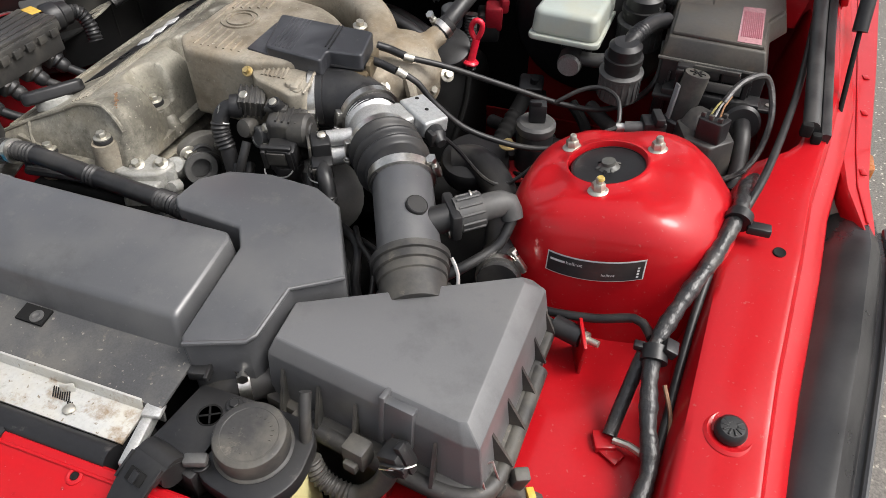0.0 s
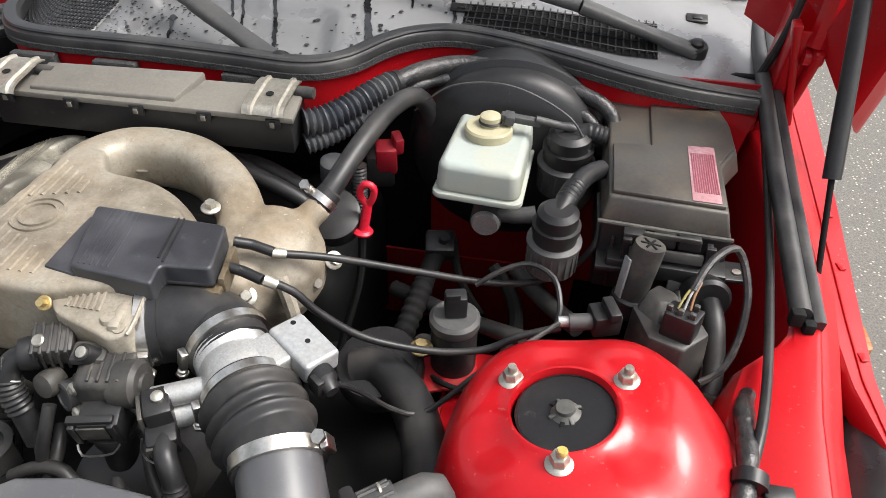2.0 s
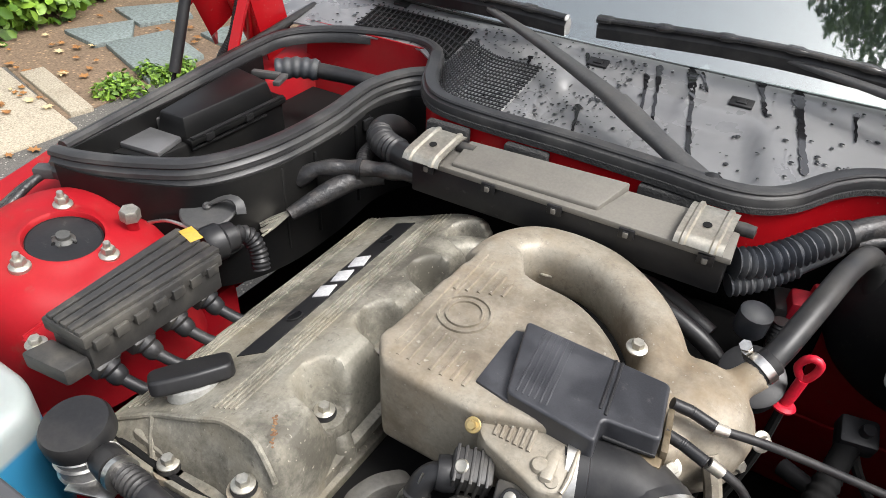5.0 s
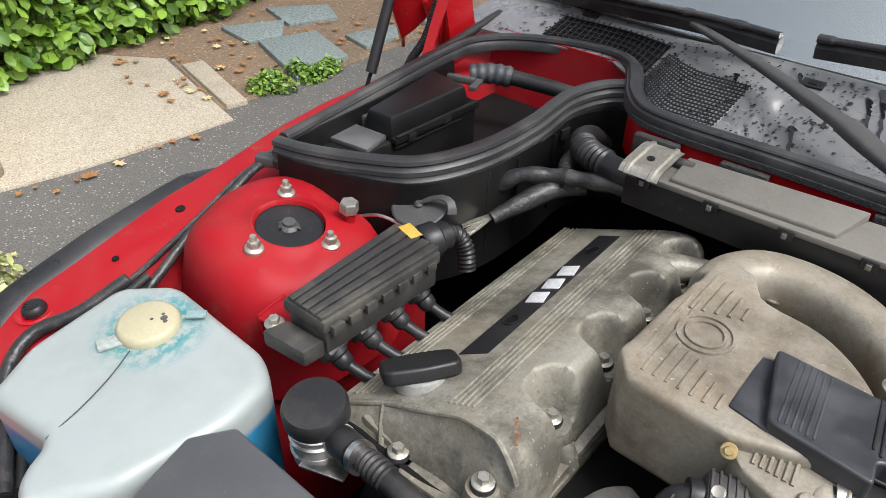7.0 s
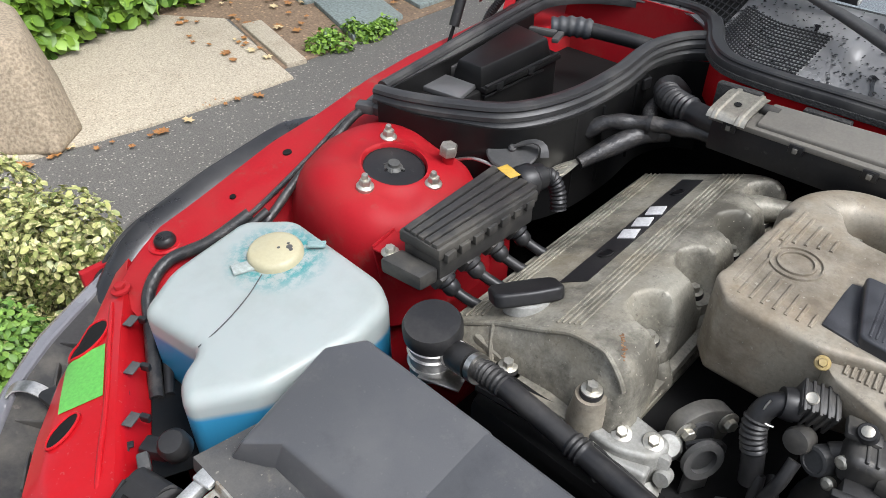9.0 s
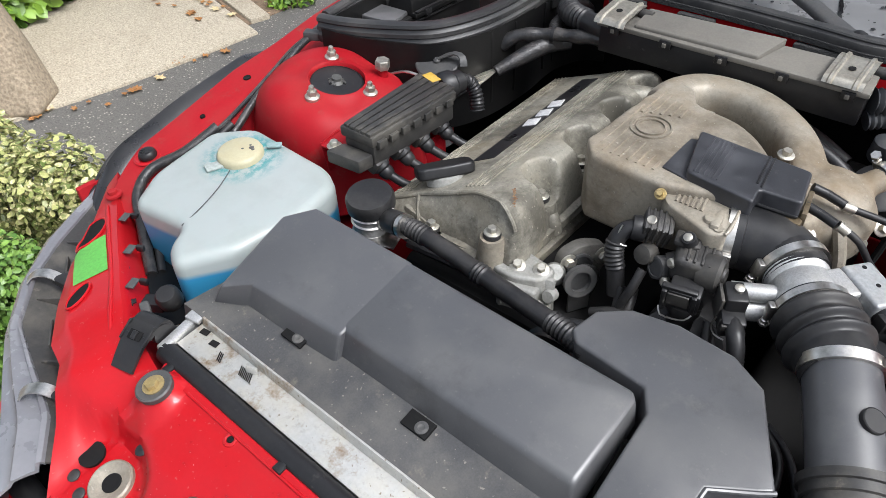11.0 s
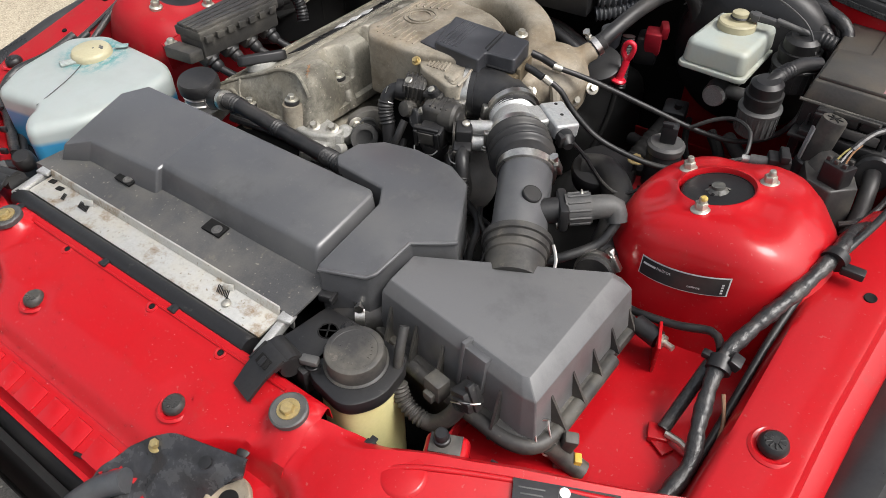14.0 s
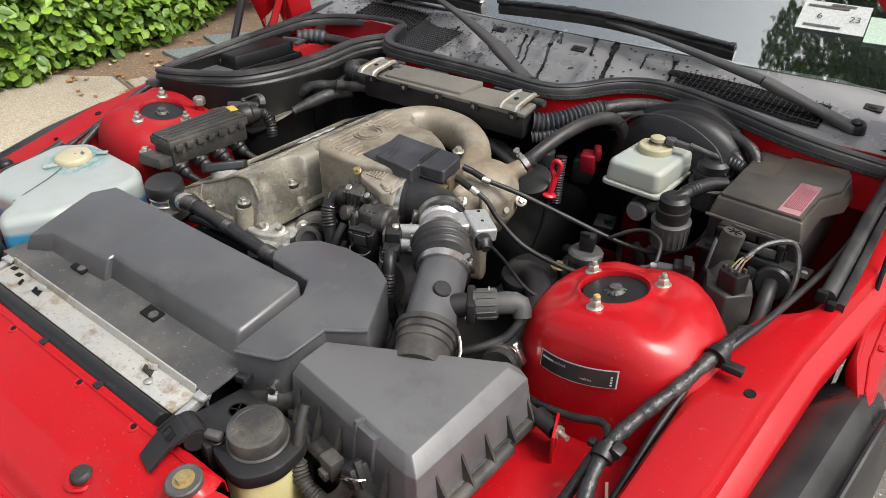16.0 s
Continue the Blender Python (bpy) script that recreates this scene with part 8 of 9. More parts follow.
def round_plug(x, y, z, r, bend, label):
    """A large round connector with a ribbed collar and a boot."""
    t = thing("diagnostic_plug", label, "connector", (x, y, z - 0.07), "round connectors")
    part("collar", lathe([(r * 1.08, -0.07), (r * 1.08, -0.035), (r * 1.18, -0.033), (r * 1.18, -0.029), (r, -0.026), (0, -0.026)], (x, y, z), (0, -0.1, 1), 32), GREY, t)
    for k in range(20):
        a = 2 * math.pi * k / 20
        part("collar_rib", box(0.002, 0.0028, 0.032, (x + r * 1.09 * math.cos(a), y + 0.005 + r * 1.09 * math.sin(a), z - 0.052), (0, 0, math.degrees(a)), 0.0004), GREY, t)
    part("boot", lathe([(r * 0.95, -0.028), (r * 0.95, -0.014), (r * 1.02, -0.0135), (r * 1.02, -0.005), (r * 0.88, -0.0045), (r * 0.86, 0.011), (r * 0.62, 0.0165), (0, 0.017)], (x, y, z), (0, -0.1, 1), 32), BLACK, t, angle=28)
    part("arm", sweep([(x, y, z + 0.006)] + bend, ribbed(0.0115, 0.0015, 0.006, 0.02, 0.05), 14, step=0.0015), BLACK, t)


round_plug(0.500, 0.245, 0.846, 0.0265, [(0.512, 0.28, 0.86), (0.527, 0.315, 0.862), (0.545, 0.34, 0.858)], "black round connector with a ribbed grey collar and a bent boot")
round_plug(0.505, 0.405, 0.853, 0.032, [(0.525, 0.41, 0.866), (0.55, 0.41, 0.862)], "larger black round connector behind the brake reservoir")
wl2 = thing("wire_loop", "thin black wire loop round the connector", "wire", (0.5, 0.22, 0.78))
part("loop", sweep([(0.42, 0.2, 0.775), (0.45, 0.21, 0.795), (0.478, 0.215, 0.803), (0.505, 0.2, 0.8), (0.515, 0.17, 0.785), (0.512, 0.155, 0.77)], 0.0032, 8), RUBBER, wl2)
part("clip", lathe([(0.006, -0.006), (0.006, 0.006), (0, 0.006)], (0.52, 0.15, 0.786), (1, 0.1, 0.1), 12), ALU, wl2, "bright ferrule")

# ---- fuse box ----
FUSE_LID = surface("stained_fuse_lid", (0.042, 0.039, 0.035), 0.38, dust=(0.16, 0.13, 0.09), dust_amount=0.4, dust_scale=10, wear=((0.2, 0.13, 0.07), 7, 0.56, 0.74, 0.6))
fb = thing("fuse_box", "dusty black plastic fuse box with a printed label", "fuse box", (0.62, 0.4, 0.72))
part("lid", prism([(0.547, 0.267), (0.688, 0.259), (0.692, 0.362), (0.715, 0.404), (0.715, 0.47), (0.70, 0.53), (0.548, 0.526)], 0.836, 0.866, 0.0035, 3, top=[(0.553, 0.276), (0.68, 0.268), (0.683, 0.362), (0.705, 0.405), (0.705, 0.468), (0.692, 0.522), (0.553, 0.518)]), FUSE_LID, fb)
part("raised_top", prism([(0.556, 0.28), (0.677, 0.272), (0.681, 0.364), (0.702, 0.406), (0.702, 0.466), (0.69, 0.519), (0.606, 0.519), (0.603, 0.390), (0.557, 0.386)], 0.864, 0.871, 0.0025, 2), FUSE_LID, fb)
part("base", prism([(0.55, 0.268), (0.69, 0.26), (0.695, 0.52), (0.552, 0.52)], 0.74, 0.838, 0.004, 2), BLACK, fb)
part("front_shelf", box(0.13, 0.03, 0.02, (0.625, 0.252, 0.795), (0, 0, -3), 0.003), BLACK, fb)
for x in (0.585, 0.618, 0.645):
    part("latch", box(0.024, 0.014, 0.014, (x, 0.252, 0.832), (0, 0, -3), 0.002), BLACK, fb)
lb = part("label", prism([(0.641, 0.276), (0.672, 0.275), (0.676, 0.396), (0.645, 0.394)], 0.8712, 0.8718, 0.0001), PINK, fb, "pinkish label with rows of small red print")
for k in range(11):
    part("print_bar", box(0.0016, 0.085, 0.0004, (0.6465 + 0.0025 * k, 0.335, 0.8721), (0, 0, -1.5), 0.0001), INK, lb)
for k in range(4):
    part("front_rib", box(0.003, 0.006, 0.07, (0.565 + 0.036 * k, 0.262 - 0.002 * k, 0.785), (0, 0, -3), 0.0008), BLACK, fb)
part("lid_lip", sweep([(0.545, 0.265, 0.838), (0.62, 0.26, 0.838), (0.69, 0.257, 0.838)], 0.0028, 8, curved=False), DUSTY, fb)
part("latch_bar", box(0.06, 0.004, 0.006, (0.625, 0.246, 0.84), (0, 0, -3), 0.001), DUSTY, fb)
rl = thing("relay", "black round relay with a star-marked cap before the fuse box", "relay", (0.59, 0.22, 0.75))
RA = (Vector((0.601, 0.2305, 0.84)) - Vector((0.591, 0.221, 0.765))).normalized()
part("can", lathe([(0.017, 0), (0.0172, 0.07), (0.0165, 0.076), (0, 0.0765)], (0.591, 0.221, 0.765), RA, 32), DUSTY, rl)
part("foot", lathe([(0.021, -0.014), (0.021, 0.006), (0.0185, 0.009), (0, 0.009)], (0.591, 0.221, 0.765), RA, 28), BLACK, rl)
for k in range(3):
    b = box(0.022, 0.0026, 0.0012, (0, 0, 0), (0, 0, 60 * k), 0.0004)
    b.transform(Matrix.Translation(Vector((0.591, 0.221, 0.765)) + RA * 0.0768) @ Vector((0, 0, 1)).rotation_difference(RA).to_matrix().to_4x4())
    part("star_groove", b, DARK, rl)
# Pale grey strip stands in for a reflection on the relay's side.
part("side_strip", box(0.003, 0.012, 0.05, (0.5785, 0.218, 0.8), (-7, 8, 25), 0.001), PALE_BOX, rl, "pale strip for the relay's side reflection")
part("shelf_plate", prism([(0.548, 0.236), (0.712, 0.243), (0.714, 0.276), (0.55, 0.278)], 0.79, 0.796, 0.002), BLACK, fb)
part("shelf_screw", lathe([(0.005, 0), (0.005, 0.002), (0, 0.003)], (0.704, 0.256, 0.796), (0, 0, 1), 12), ZINC, fb)
part("catch_bar", box(0.08, 0.005, 0.014, (0.622, 0.245, 0.816), (0, 0, -2), 0.0015), GREY, fb, "grey catch bar")
for x in (0.578, 0.667):
    part("catch_hook", merge(box(0.007, 0.012, 0.03, (x, 0.249, 0.818), (0, 0, -2), 0.0015), box(0.010, 0.006, 0.008, (x, 0.243, 0.831), (0, 0, -2), 0.001)), BLACK, fb)
part("bracket_plate", box(0.05, 0.004, 0.04, (0.655, 0.236, 0.77), (-10, 0, 4), 0.002), GREY, fb, "grey steel bracket")
part("bracket_pin", lathe([(0.007, 0), (0.007, 0.03), (0, 0.03)], (0.648, 0.235, 0.775), (0, -0.8, -0.5), 14), ZINC, fb)

md = thing("ignition_module", "black angular module with connectors beside the strut tower", "module", (0.62, 0.16, 0.73))
part("case", prism([(0.585, 0.17), (0.6, 0.122), (0.638, 0.108), (0.672, 0.145), (0.655, 0.19), (0.612, 0.205)], 0.70, 0.798, 0.003, 2, top=[(0.588, 0.175), (0.603, 0.132), (0.636, 0.12), (0.664, 0.148), (0.65, 0.186), (0.612, 0.203)]), DUSTY, md)
part("upper_case", prism([(0.59, 0.172), (0.612, 0.15), (0.648, 0.168), (0.645, 0.188), (0.612, 0.204)], 0.796, 0.812, 0.003, 2, top=[(0.602, 0.188), (0.612, 0.17), (0.632, 0.176), (0.63, 0.19), (0.614, 0.2)]), DUSTY, md)
part("side_connector", merge(box(0.03, 0.028, 0.026, (0.56, 0.158, 0.79), (0, 0, 20), 0.003), box(0.012, 0.03, 0.012, (0.565, 0.155, 0.807), (0, 0, 20), 0.002)), BLACK, md)
part("connector_sleeve", sweep([(0.552, 0.153, 0.79), (0.525, 0.149, 0.787)], 0.009, 14, curved=False), GREY, md)
part("wire_plug", prism(arced([(0.612, 0.14), (0.642, 0.128), (0.654, 0.15), (0.622, 0.162)], 0.004), 0.79, 0.827, 0.002, 2), BLACK, md)
for x, y in ((0.618, 0.146), (0.628, 0.141), (0.639, 0.137), (0.644, 0.15)):
    part("plug_tooth", box(0.006, 0.005, 0.008, (x, y, 0.829), (0, 0, -22), 0.001), DUSTY, md)
for i, colour in enumerate(((0.3, 0.26, 0.08), (0.3, 0.3, 0.3), (0.25, 0.12, 0.05))):
    part("wire_strand", sweep([(0.626 + 0.006 * i, 0.147, 0.828), (0.632 + 0.004 * i, 0.156, 0.84), (0.642 + 0.002 * i, 0.168, 0.848)], 0.0013, 6), surface("wire_strand", colour, 0.4), md)
part("wire_bow", sweep([(0.638, 0.16, 0.842), (0.655, 0.19, 0.858), (0.685, 0.22, 0.855), (0.702, 0.2, 0.82), (0.7, 0.17, 0.785), (0.685, 0.14, 0.762), (0.66, 0.12, 0.755)], 0.0042, 8), TAPE, md)
part("round_socket", lathe([(0.024, -0.03), (0.026, 0.0), (0.022, 0.004), (0, 0.004)], (0.672, 0.215, 0.785), (0.15, -0.95, 0.25), 24), BLACK, md)
part("elbow_lead", sweep([(0.672, 0.205, 0.79), (0.675, 0.18, 0.785), (0.678, 0.15, 0.76), (0.675, 0.12, 0.74)], 0.011, 12), RUBBER, md)

# ---- left side details ----
ph = thing("power_steering_canister", "black cylinder with a grey collar and connector", "canister", (0.405, 0.155, 0.66))
part("can", lathe([(0.026, 0), (0.026, 0.085), (0.023, 0.092), (0, 0.092)], (0.404, 0.156, 0.665), (0, 0, 1), 30), BLACK, ph)
part("collar", lathe([(0.0265, 0), (0.028, 0.003), (0.028, 0.012), (0.024, 0.016), (0, 0.016)], (0.404, 0.156, 0.752), (0, 0, 1), 30), GREY, ph)
part("plug", merge(box(0.024, 0.02, 0.028, (0.404, 0.158, 0.782), (0, 0, 15), 0.003), box(0.016, 0.006, 0.008, (0.402, 0.15, 0.798), (0, 0, 15), 0.001)), BLACK, ph)
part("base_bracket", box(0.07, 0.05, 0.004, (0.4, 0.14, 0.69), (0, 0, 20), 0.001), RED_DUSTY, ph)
bolt("bracket_bolt", (0.372, 0.13, 0.735), 0.0075, material=BRASS, label="yellow zinc bolt beside the canister")
sh = thing("steering_shaft", "dark steering shaft with a joint", "steering shaft", (0.35, 0.3, 0.6))
part("shaft", sweep([(0.352, 0.33, 0.71), (0.335, 0.24, 0.67), (0.315, 0.14, 0.62)], ribbed(0.013, 0.002, 0.012, 0.05), 14, step=0.002), DARK, sh)
part("joint", merge(box(0.04, 0.035, 0.03, (0.355, 0.335, 0.715), (20, 0, 10), 0.005), lathe([(0.007, 0), (0.007, 0.012), (0, 0.012)], (0.36, 0.33, 0.728), (0.2, -0.4, 1), 10)), BLACK, sh)
for pts, r in (([(0.43, 0.3, 0.72), (0.46, 0.27, 0.70), (0.47, 0.22, 0.69), (0.46, 0.17, 0.69)], 0.009), ([(0.36, 0.42, 0.66), (0.38, 0.36, 0.64), (0.42, 0.3, 0.63)], 0.006), ([(0.385, 0.13, 0.69), (0.4, 0.115, 0.70), (0.42, 0.11, 0.70), (0.45, 0.12, 0.69)], 0.0035), ([(0.3, 0.2, 0.64), (0.34, 0.19, 0.66), (0.37, 0.2, 0.68), (0.385, 0.24, 0.67)], 0.0045)):
    single("brake_line", sweep(pts, r, 8), DARK, "thin dark brake line near the steering shaft", "pipe", "brake lines")
ab_ = thing("abs_valve", "dusty grey valve block beside the steering shaft", "valve", (0.365, 0.17, 0.64))
part("block", box(0.045, 0.04, 0.04, (0.368, 0.17, 0.668), (0, 0, 20), 0.006), GREY, ab_)
part("cap", lathe([(0.013, 0), (0.014, 0.01), (0.01, 0.016), (0, 0.017)], (0.366, 0.172, 0.688), (0, 0, 1), 16), DUSTY, ab_)
part("fitting", hexagon(0.009, 0.014, (0.385, 0.155, 0.685), (0.3, -0.6, 0.7)), ZINC, ab_)
dp = thing("dipstick", "red plastic oil dipstick handle with a ring", "dipstick", (0.28, 0.262, 0.77))
part("ring", sweep([(0.2705, 0.264, 0.832), (0.274, 0.262, 0.846), (0.281, 0.261, 0.851), (0.288, 0.262, 0.846), (0.2865, 0.263, 0.832), (0.279, 0.264, 0.82)], 0.0042, 10, closed=True, step=0.003), REDPLASTIC, dp)
part("stem", sweep([(0.279, 0.264, 0.82), (0.276, 0.262, 0.80), (0.273, 0.26, 0.786)], 0.006, 10), REDPLASTIC, dp)
part("foot", lathe([(0.012, 0), (0.013, 0.003), (0.010, 0.006), (0, 0.006)], (0.272, 0.26, 0.78), (0.1, 0.1, 1), 20), REDPLASTIC, dp)
part("tube", sweep([(0.272, 0.26, 0.78), (0.265, 0.25, 0.7), (0.24, 0.22, 0.6)], 0.005, 8), DARK, dp)
jb = thing("jump_terminal", "red plastic jump-start terminal box on the bulkhead", "terminal", (0.31, 0.4, 0.76))
# The cover has a darker red than REDPLASTIC.
part("cover", merge(box(0.03, 0.03, 0.045, (0.258, 0.435, 0.78), (10, 0, 15), 0.005), box(0.014, 0.026, 0.026, (0.273, 0.44, 0.802), (10, 0, 30), 0.004)), surface("dark_red_plastic", (0.32, 0.008, 0.02), 0.45, dust_amount=0.3, dust=(0.16, 0.06, 0.05)), jb)
part("base", box(0.04, 0.05, 0.05, (0.246, 0.445, 0.76), (0, 0, 15), 0.006), BLACK, jb)
fl = thing("fuel_line", "grey pipe fittings behind the manifold", "pipe", (0.22, 0.33, 0.78))
part("can", lathe([(0.016, 0), (0.018, 0.004), (0.018, 0.03), (0.013, 0.034), (0, 0.035)], (0.215, 0.335, 0.8), (0.1, -0.1, 1), 18), CONDUIT, fl)
part("ribbed_tube", sweep([(0.245, 0.345, 0.82), (0.246, 0.34, 0.78), (0.25, 0.33, 0.73)], ribbed(0.009, 0.002, 0.005), 12, step=0.0015), RUBBER, fl)
for pts in ([(-0.02, 0.33, 0.80), (0.06, 0.33, 0.815), (0.13, 0.31, 0.805), (0.19, 0.30, 0.78), (0.22, 0.29, 0.74)], [(0.0, 0.35, 0.79), (0.1, 0.35, 0.8), (0.18, 0.33, 0.78)], [(0.46, 0.3, 0.72), (0.5, 0.25, 0.72), (0.54, 0.2, 0.73)], [(0.3, 0.3, 0.66), (0.4, 0.24, 0.68), (0.48, 0.2, 0.7)]):
    single("heater_hose", sweep(pts, 0.011, 12), RUBBER, "black rubber hose behind the engine", "hose", "engine bay hoses")

lh = thing("wing_harness", "black taped wire loom beside the strut tower", "wire loom", (0.64, -0.1, 0.7))
part("loom", sweep([(0.70, 0.13, 0.755), (0.695, 0.09, 0.785), (0.682, 0.05, 0.802), (0.672, -0.02, 0.812), (0.655, -0.08, 0.795), (0.63, -0.14, 0.77), (0.615, -0.19, 0.748), (0.622, -0.25, 0.722), (0.633, -0.3, 0.70), (0.62, -0.36, 0.685)], lambda s: 0.0088 + 0.0007 * math.sin(s * 140) + 0.0004 * math.sin(s * 410), 16, step=0.003), TAPE, lh)
part("clip", merge(lathe([(0.0105, -0.006), (0.0145, -0.006), (0.0145, 0.006), (0.0105, 0.006)], (0.673, -0.028, 0.811), (-0.2, -1, -0.2), 24), box(0.025, 0.014, 0.01, (0.695, -0.034, 0.807), (0, 0, 0), 0.002)), BLACK, lh)
part("buckle", merge(lathe([(0.0105, -0.008), (0.0138, -0.008), (0.0138, 0.008), (0.0105, 0.008)], (0.616, -0.195, 0.748), (0.05, -1, -0.4), 20), box(0.014, 0.018, 0.012, (0.629, -0.19, 0.757), (0, 20, 0), 0.002), box(0.012, 0.01, 0.008, (0.6, -0.19, 0.75), (0, 0, 0), 0.002)), BLACK, lh)
part("branch", sweep([(0.606, -0.19, 0.74), (0.6, -0.215, 0.715), (0.594, -0.245, 0.69), (0.592, -0.258, 0.682)], 0.0075, 10), TAPE, lh)
part("brown_wire", sweep([(0.632, -0.215, 0.73), (0.645, -0.24, 0.71), (0.643, -0.265, 0.69), (0.625, -0.272, 0.683)], 0.0022, 6), surface("brown_wire", (0.2, 0.1, 0.05), 0.5), lh)
gp = thing("earth_point", "red painted earth tag with a bright cable eye", "earth tag", (0.59, -0.262, 0.67))
part("tag", merge(box(0.022, 0.022, 0.01, (0.588, -0.262, 0.675), (0, 0, 20), 0.002), box(0.026, 0.016, 0.003, (0.596, -0.272, 0.674), (0, 0, -30), 0.001)), RED, gp)
part("eye", sweep([(0.596, -0.262, 0.682), (0.612, -0.264, 0.683), (0.625, -0.27, 0.684)], 0.004, 8), ZINC, gp)
rd = thing("hood_release_cable", "thin black hood release cable along the wing", "cable", (0.66, -0.1, 0.72))
part("cable", sweep([(0.765, 0.62, 0.865), (0.752, 0.45, 0.845), (0.738, 0.3, 0.825), (0.722, 0.19, 0.82), (0.70, 0.07, 0.818), (0.682, 0.0, 0.812), (0.66, -0.06, 0.785), (0.65, -0.12, 0.755), (0.645, -0.18, 0.725), (0.64, -0.26, 0.698), (0.632, -0.35, 0.682)], 0.0048, 10), RUBBER, rd)
single("tower_wire", sweep([(0.47, -0.13, 0.705), (0.5, -0.14, 0.712), (0.55, -0.145, 0.725), (0.59, -0.147, 0.742), (0.604, -0.16, 0.745), (0.61, -0.175, 0.748)], 0.0052, 10), RUBBER, "black wire along the foot of the strut tower", "wire")
rb = thing("air_box_bracket", "red painted sheet bracket with a bolt beside the air filter", "bracket", (0.54, -0.17, 0.66))
part("plate", merge(box(0.004, 0.04, 0.07, (0.54, -0.165, 0.69), (8, 0, 20), 0.001), box(0.04, 0.03, 0.003, (0.525, -0.185, 0.662), (0, 0, 20), 0.001)), RED, rb)
part("rubber_mount", sweep([(0.508, -0.155, 0.71), (0.54, -0.165, 0.71)], 0.012, 14, curved=False), RUBBER, rb)
part("stud", lathe([(0.0085, 0), (0.0085, 0.005), (0.004, 0.006), (0.004, 0.018), (0, 0.018)], (0.543, -0.166, 0.712), (1, -0.3, 0.1), 16), ZINC, rb)


def rubber_stop(x, y, z, r, material=BLACK, label="black ribbed rubber buffer on the red panel"):
    t = thing("rubber_buffer", label, "rubber buffer", (x, y, z), "rubber buffers")
    part("buffer", lathe([(r * 1.05, 0), (r * 1.1, r * 0.25), (r, r * 0.6), (r * 0.8, r * 0.8), (0, r * 0.85)], (x, y, z), (0, -0.1, 1), 28), material, t)
    for k in range(10):
        a = 2 * math.pi * k / 10
        part("rib", box(r * 0.5, r * 0.13, r * 0.12, (x + r * 0.5 * math.cos(a), y + r * 0.5 * math.sin(a) - 0.0006, z + r * 0.8), (0, 0, math.degrees(a)), 0.0003), material, t)
    part("seat", lathe([(r * 1.15, 0), (r * 1.5, 0.002), (r * 1.75, 0.0)], (x, y, z - 0.0006), (0, -0.1, 1), 32), RED, t)


rubber_stop(0.694, -0.258, ledge_z(-0.258) + 0.001, 0.0138)
rubber_stop(-0.694, -0.258, ledge_z(-0.258) + 0.001, 0.0138)
rubber_stop(-0.141, -0.563, panel_z(0, -0.563) - 0.004, 0.0122, DUSTY)
rubber_stop(0.14, -0.563, panel_z(0, -0.563) - 0.004, 0.0122, DUSTY)
for x in (-0.273, 0.274):
    t = thing("panel_bolt", "brass-coloured bolt with a large dark washer on the red panel", "bolt", (x, -0.51, 0.738), "panel bolts")
    part("washer", lathe([(0.0205, -0.004), (0.021, 0.003), (0.019, 0.0045), (0.012, 0.0035), (0, 0.0035)], (x, -0.51, 0.741), (0, -0.15, 1), 32), GREY, t)
    part("head", merge(hexagon(0.0078, 0.007, (x, -0.511, 0.7445), (0, -0.15, 1)), lathe([(0.0125, 0), (0.0125, 0.002), (0, 0.002)], (x, -0.51, 0.744), (0, -0.15, 1), 20)), BRASS, t)
for x in (-0.262, 0.255):
    t = thing("latch_receiver", "steel cone for the hood latch in the red panel", "latch", (x, -0.596, 0.66), "hood latch cones")
    part("cone", lathe([(0.0265, -0.001), (0.026, 0.004), (0.024, 0.006), (0.021, 0.0055), (0.013, 0.001), (0.0115, 0.0005), (0, 0.0005)], (x, -0.596, 0.6655), (0, -0.2, 1), 36), CAST, t)
    part("bore", lathe([(0.0115, 0), (0.011, 0.0012), (0, 0.0012)], (x, -0.596, 0.6658), (0, -0.2, 1), 24), DARK, t)
    s = 1 if x > 0 else -1
    part("side_hole", lathe([(0.0145, -0.004), (0.0155, 0.001), (0.014, 0.0012), (0.0, 0.0008)], (x + s * 0.047, -0.592, 0.6705), (0, -0.2, 1), 24), DARK, t)
    for dx, dy in ((0.02, -0.03), (0.045, -0.022), (-0.012, 0.04)):
        part("rubber_plug", lathe([(0.007, 0), (0.0075, 0.002), (0.005, 0.0035), (0, 0.0035)], (x + s * dx, -0.596 + dy, front_z(x + s * dx, -0.596 + dy) + 0.0006), (0, -0.25, 1), 18), RUBBER, t)
for x in (-0.09, 0.05, 0.36, 0.475, 0.6, -0.29, -0.43, -0.5, -0.58, -0.65):
    y = -0.478 if abs(x) < 0.3 else -0.478 + 0.43 * (abs(x) - 0.36)
    single("edge_clip", merge(box(0.012, 0.010, 0.004, (x, y - 0.006, 0.734 if abs(x) < 0.3 else wing_z(abs(x), 0.06)), (0, 0, -27 if x < -0.3 else 0), 0.001), box(0.008, 0.012, 0.0025, (x, y - 0.002, 0.735 if abs(x) < 0.3 else wing_z(abs(x), 0.06) + 0.001), (0, 0, -27 if x < -0.3 else 0), 0.0008)), BLACK, "small black clip on the panel edge", "clip", "edge clips")
ss = thing("panel_stop", "dark rubber stud on a plate at the front panel", "rubber buffer", (0.408, -0.432, 0.715))
part("tab", box(0.05, 0.034, 0.02, (0.424, -0.438, 0.7145), (6, 0, 24), 0.007, 3, 0.88), RED, ss, "red painted tab")
part("plate", box(0.034, 0.022, 0.003, (0.423, -0.438, 0.725), (6, 0, 24), 0.001), DUSTY, ss)
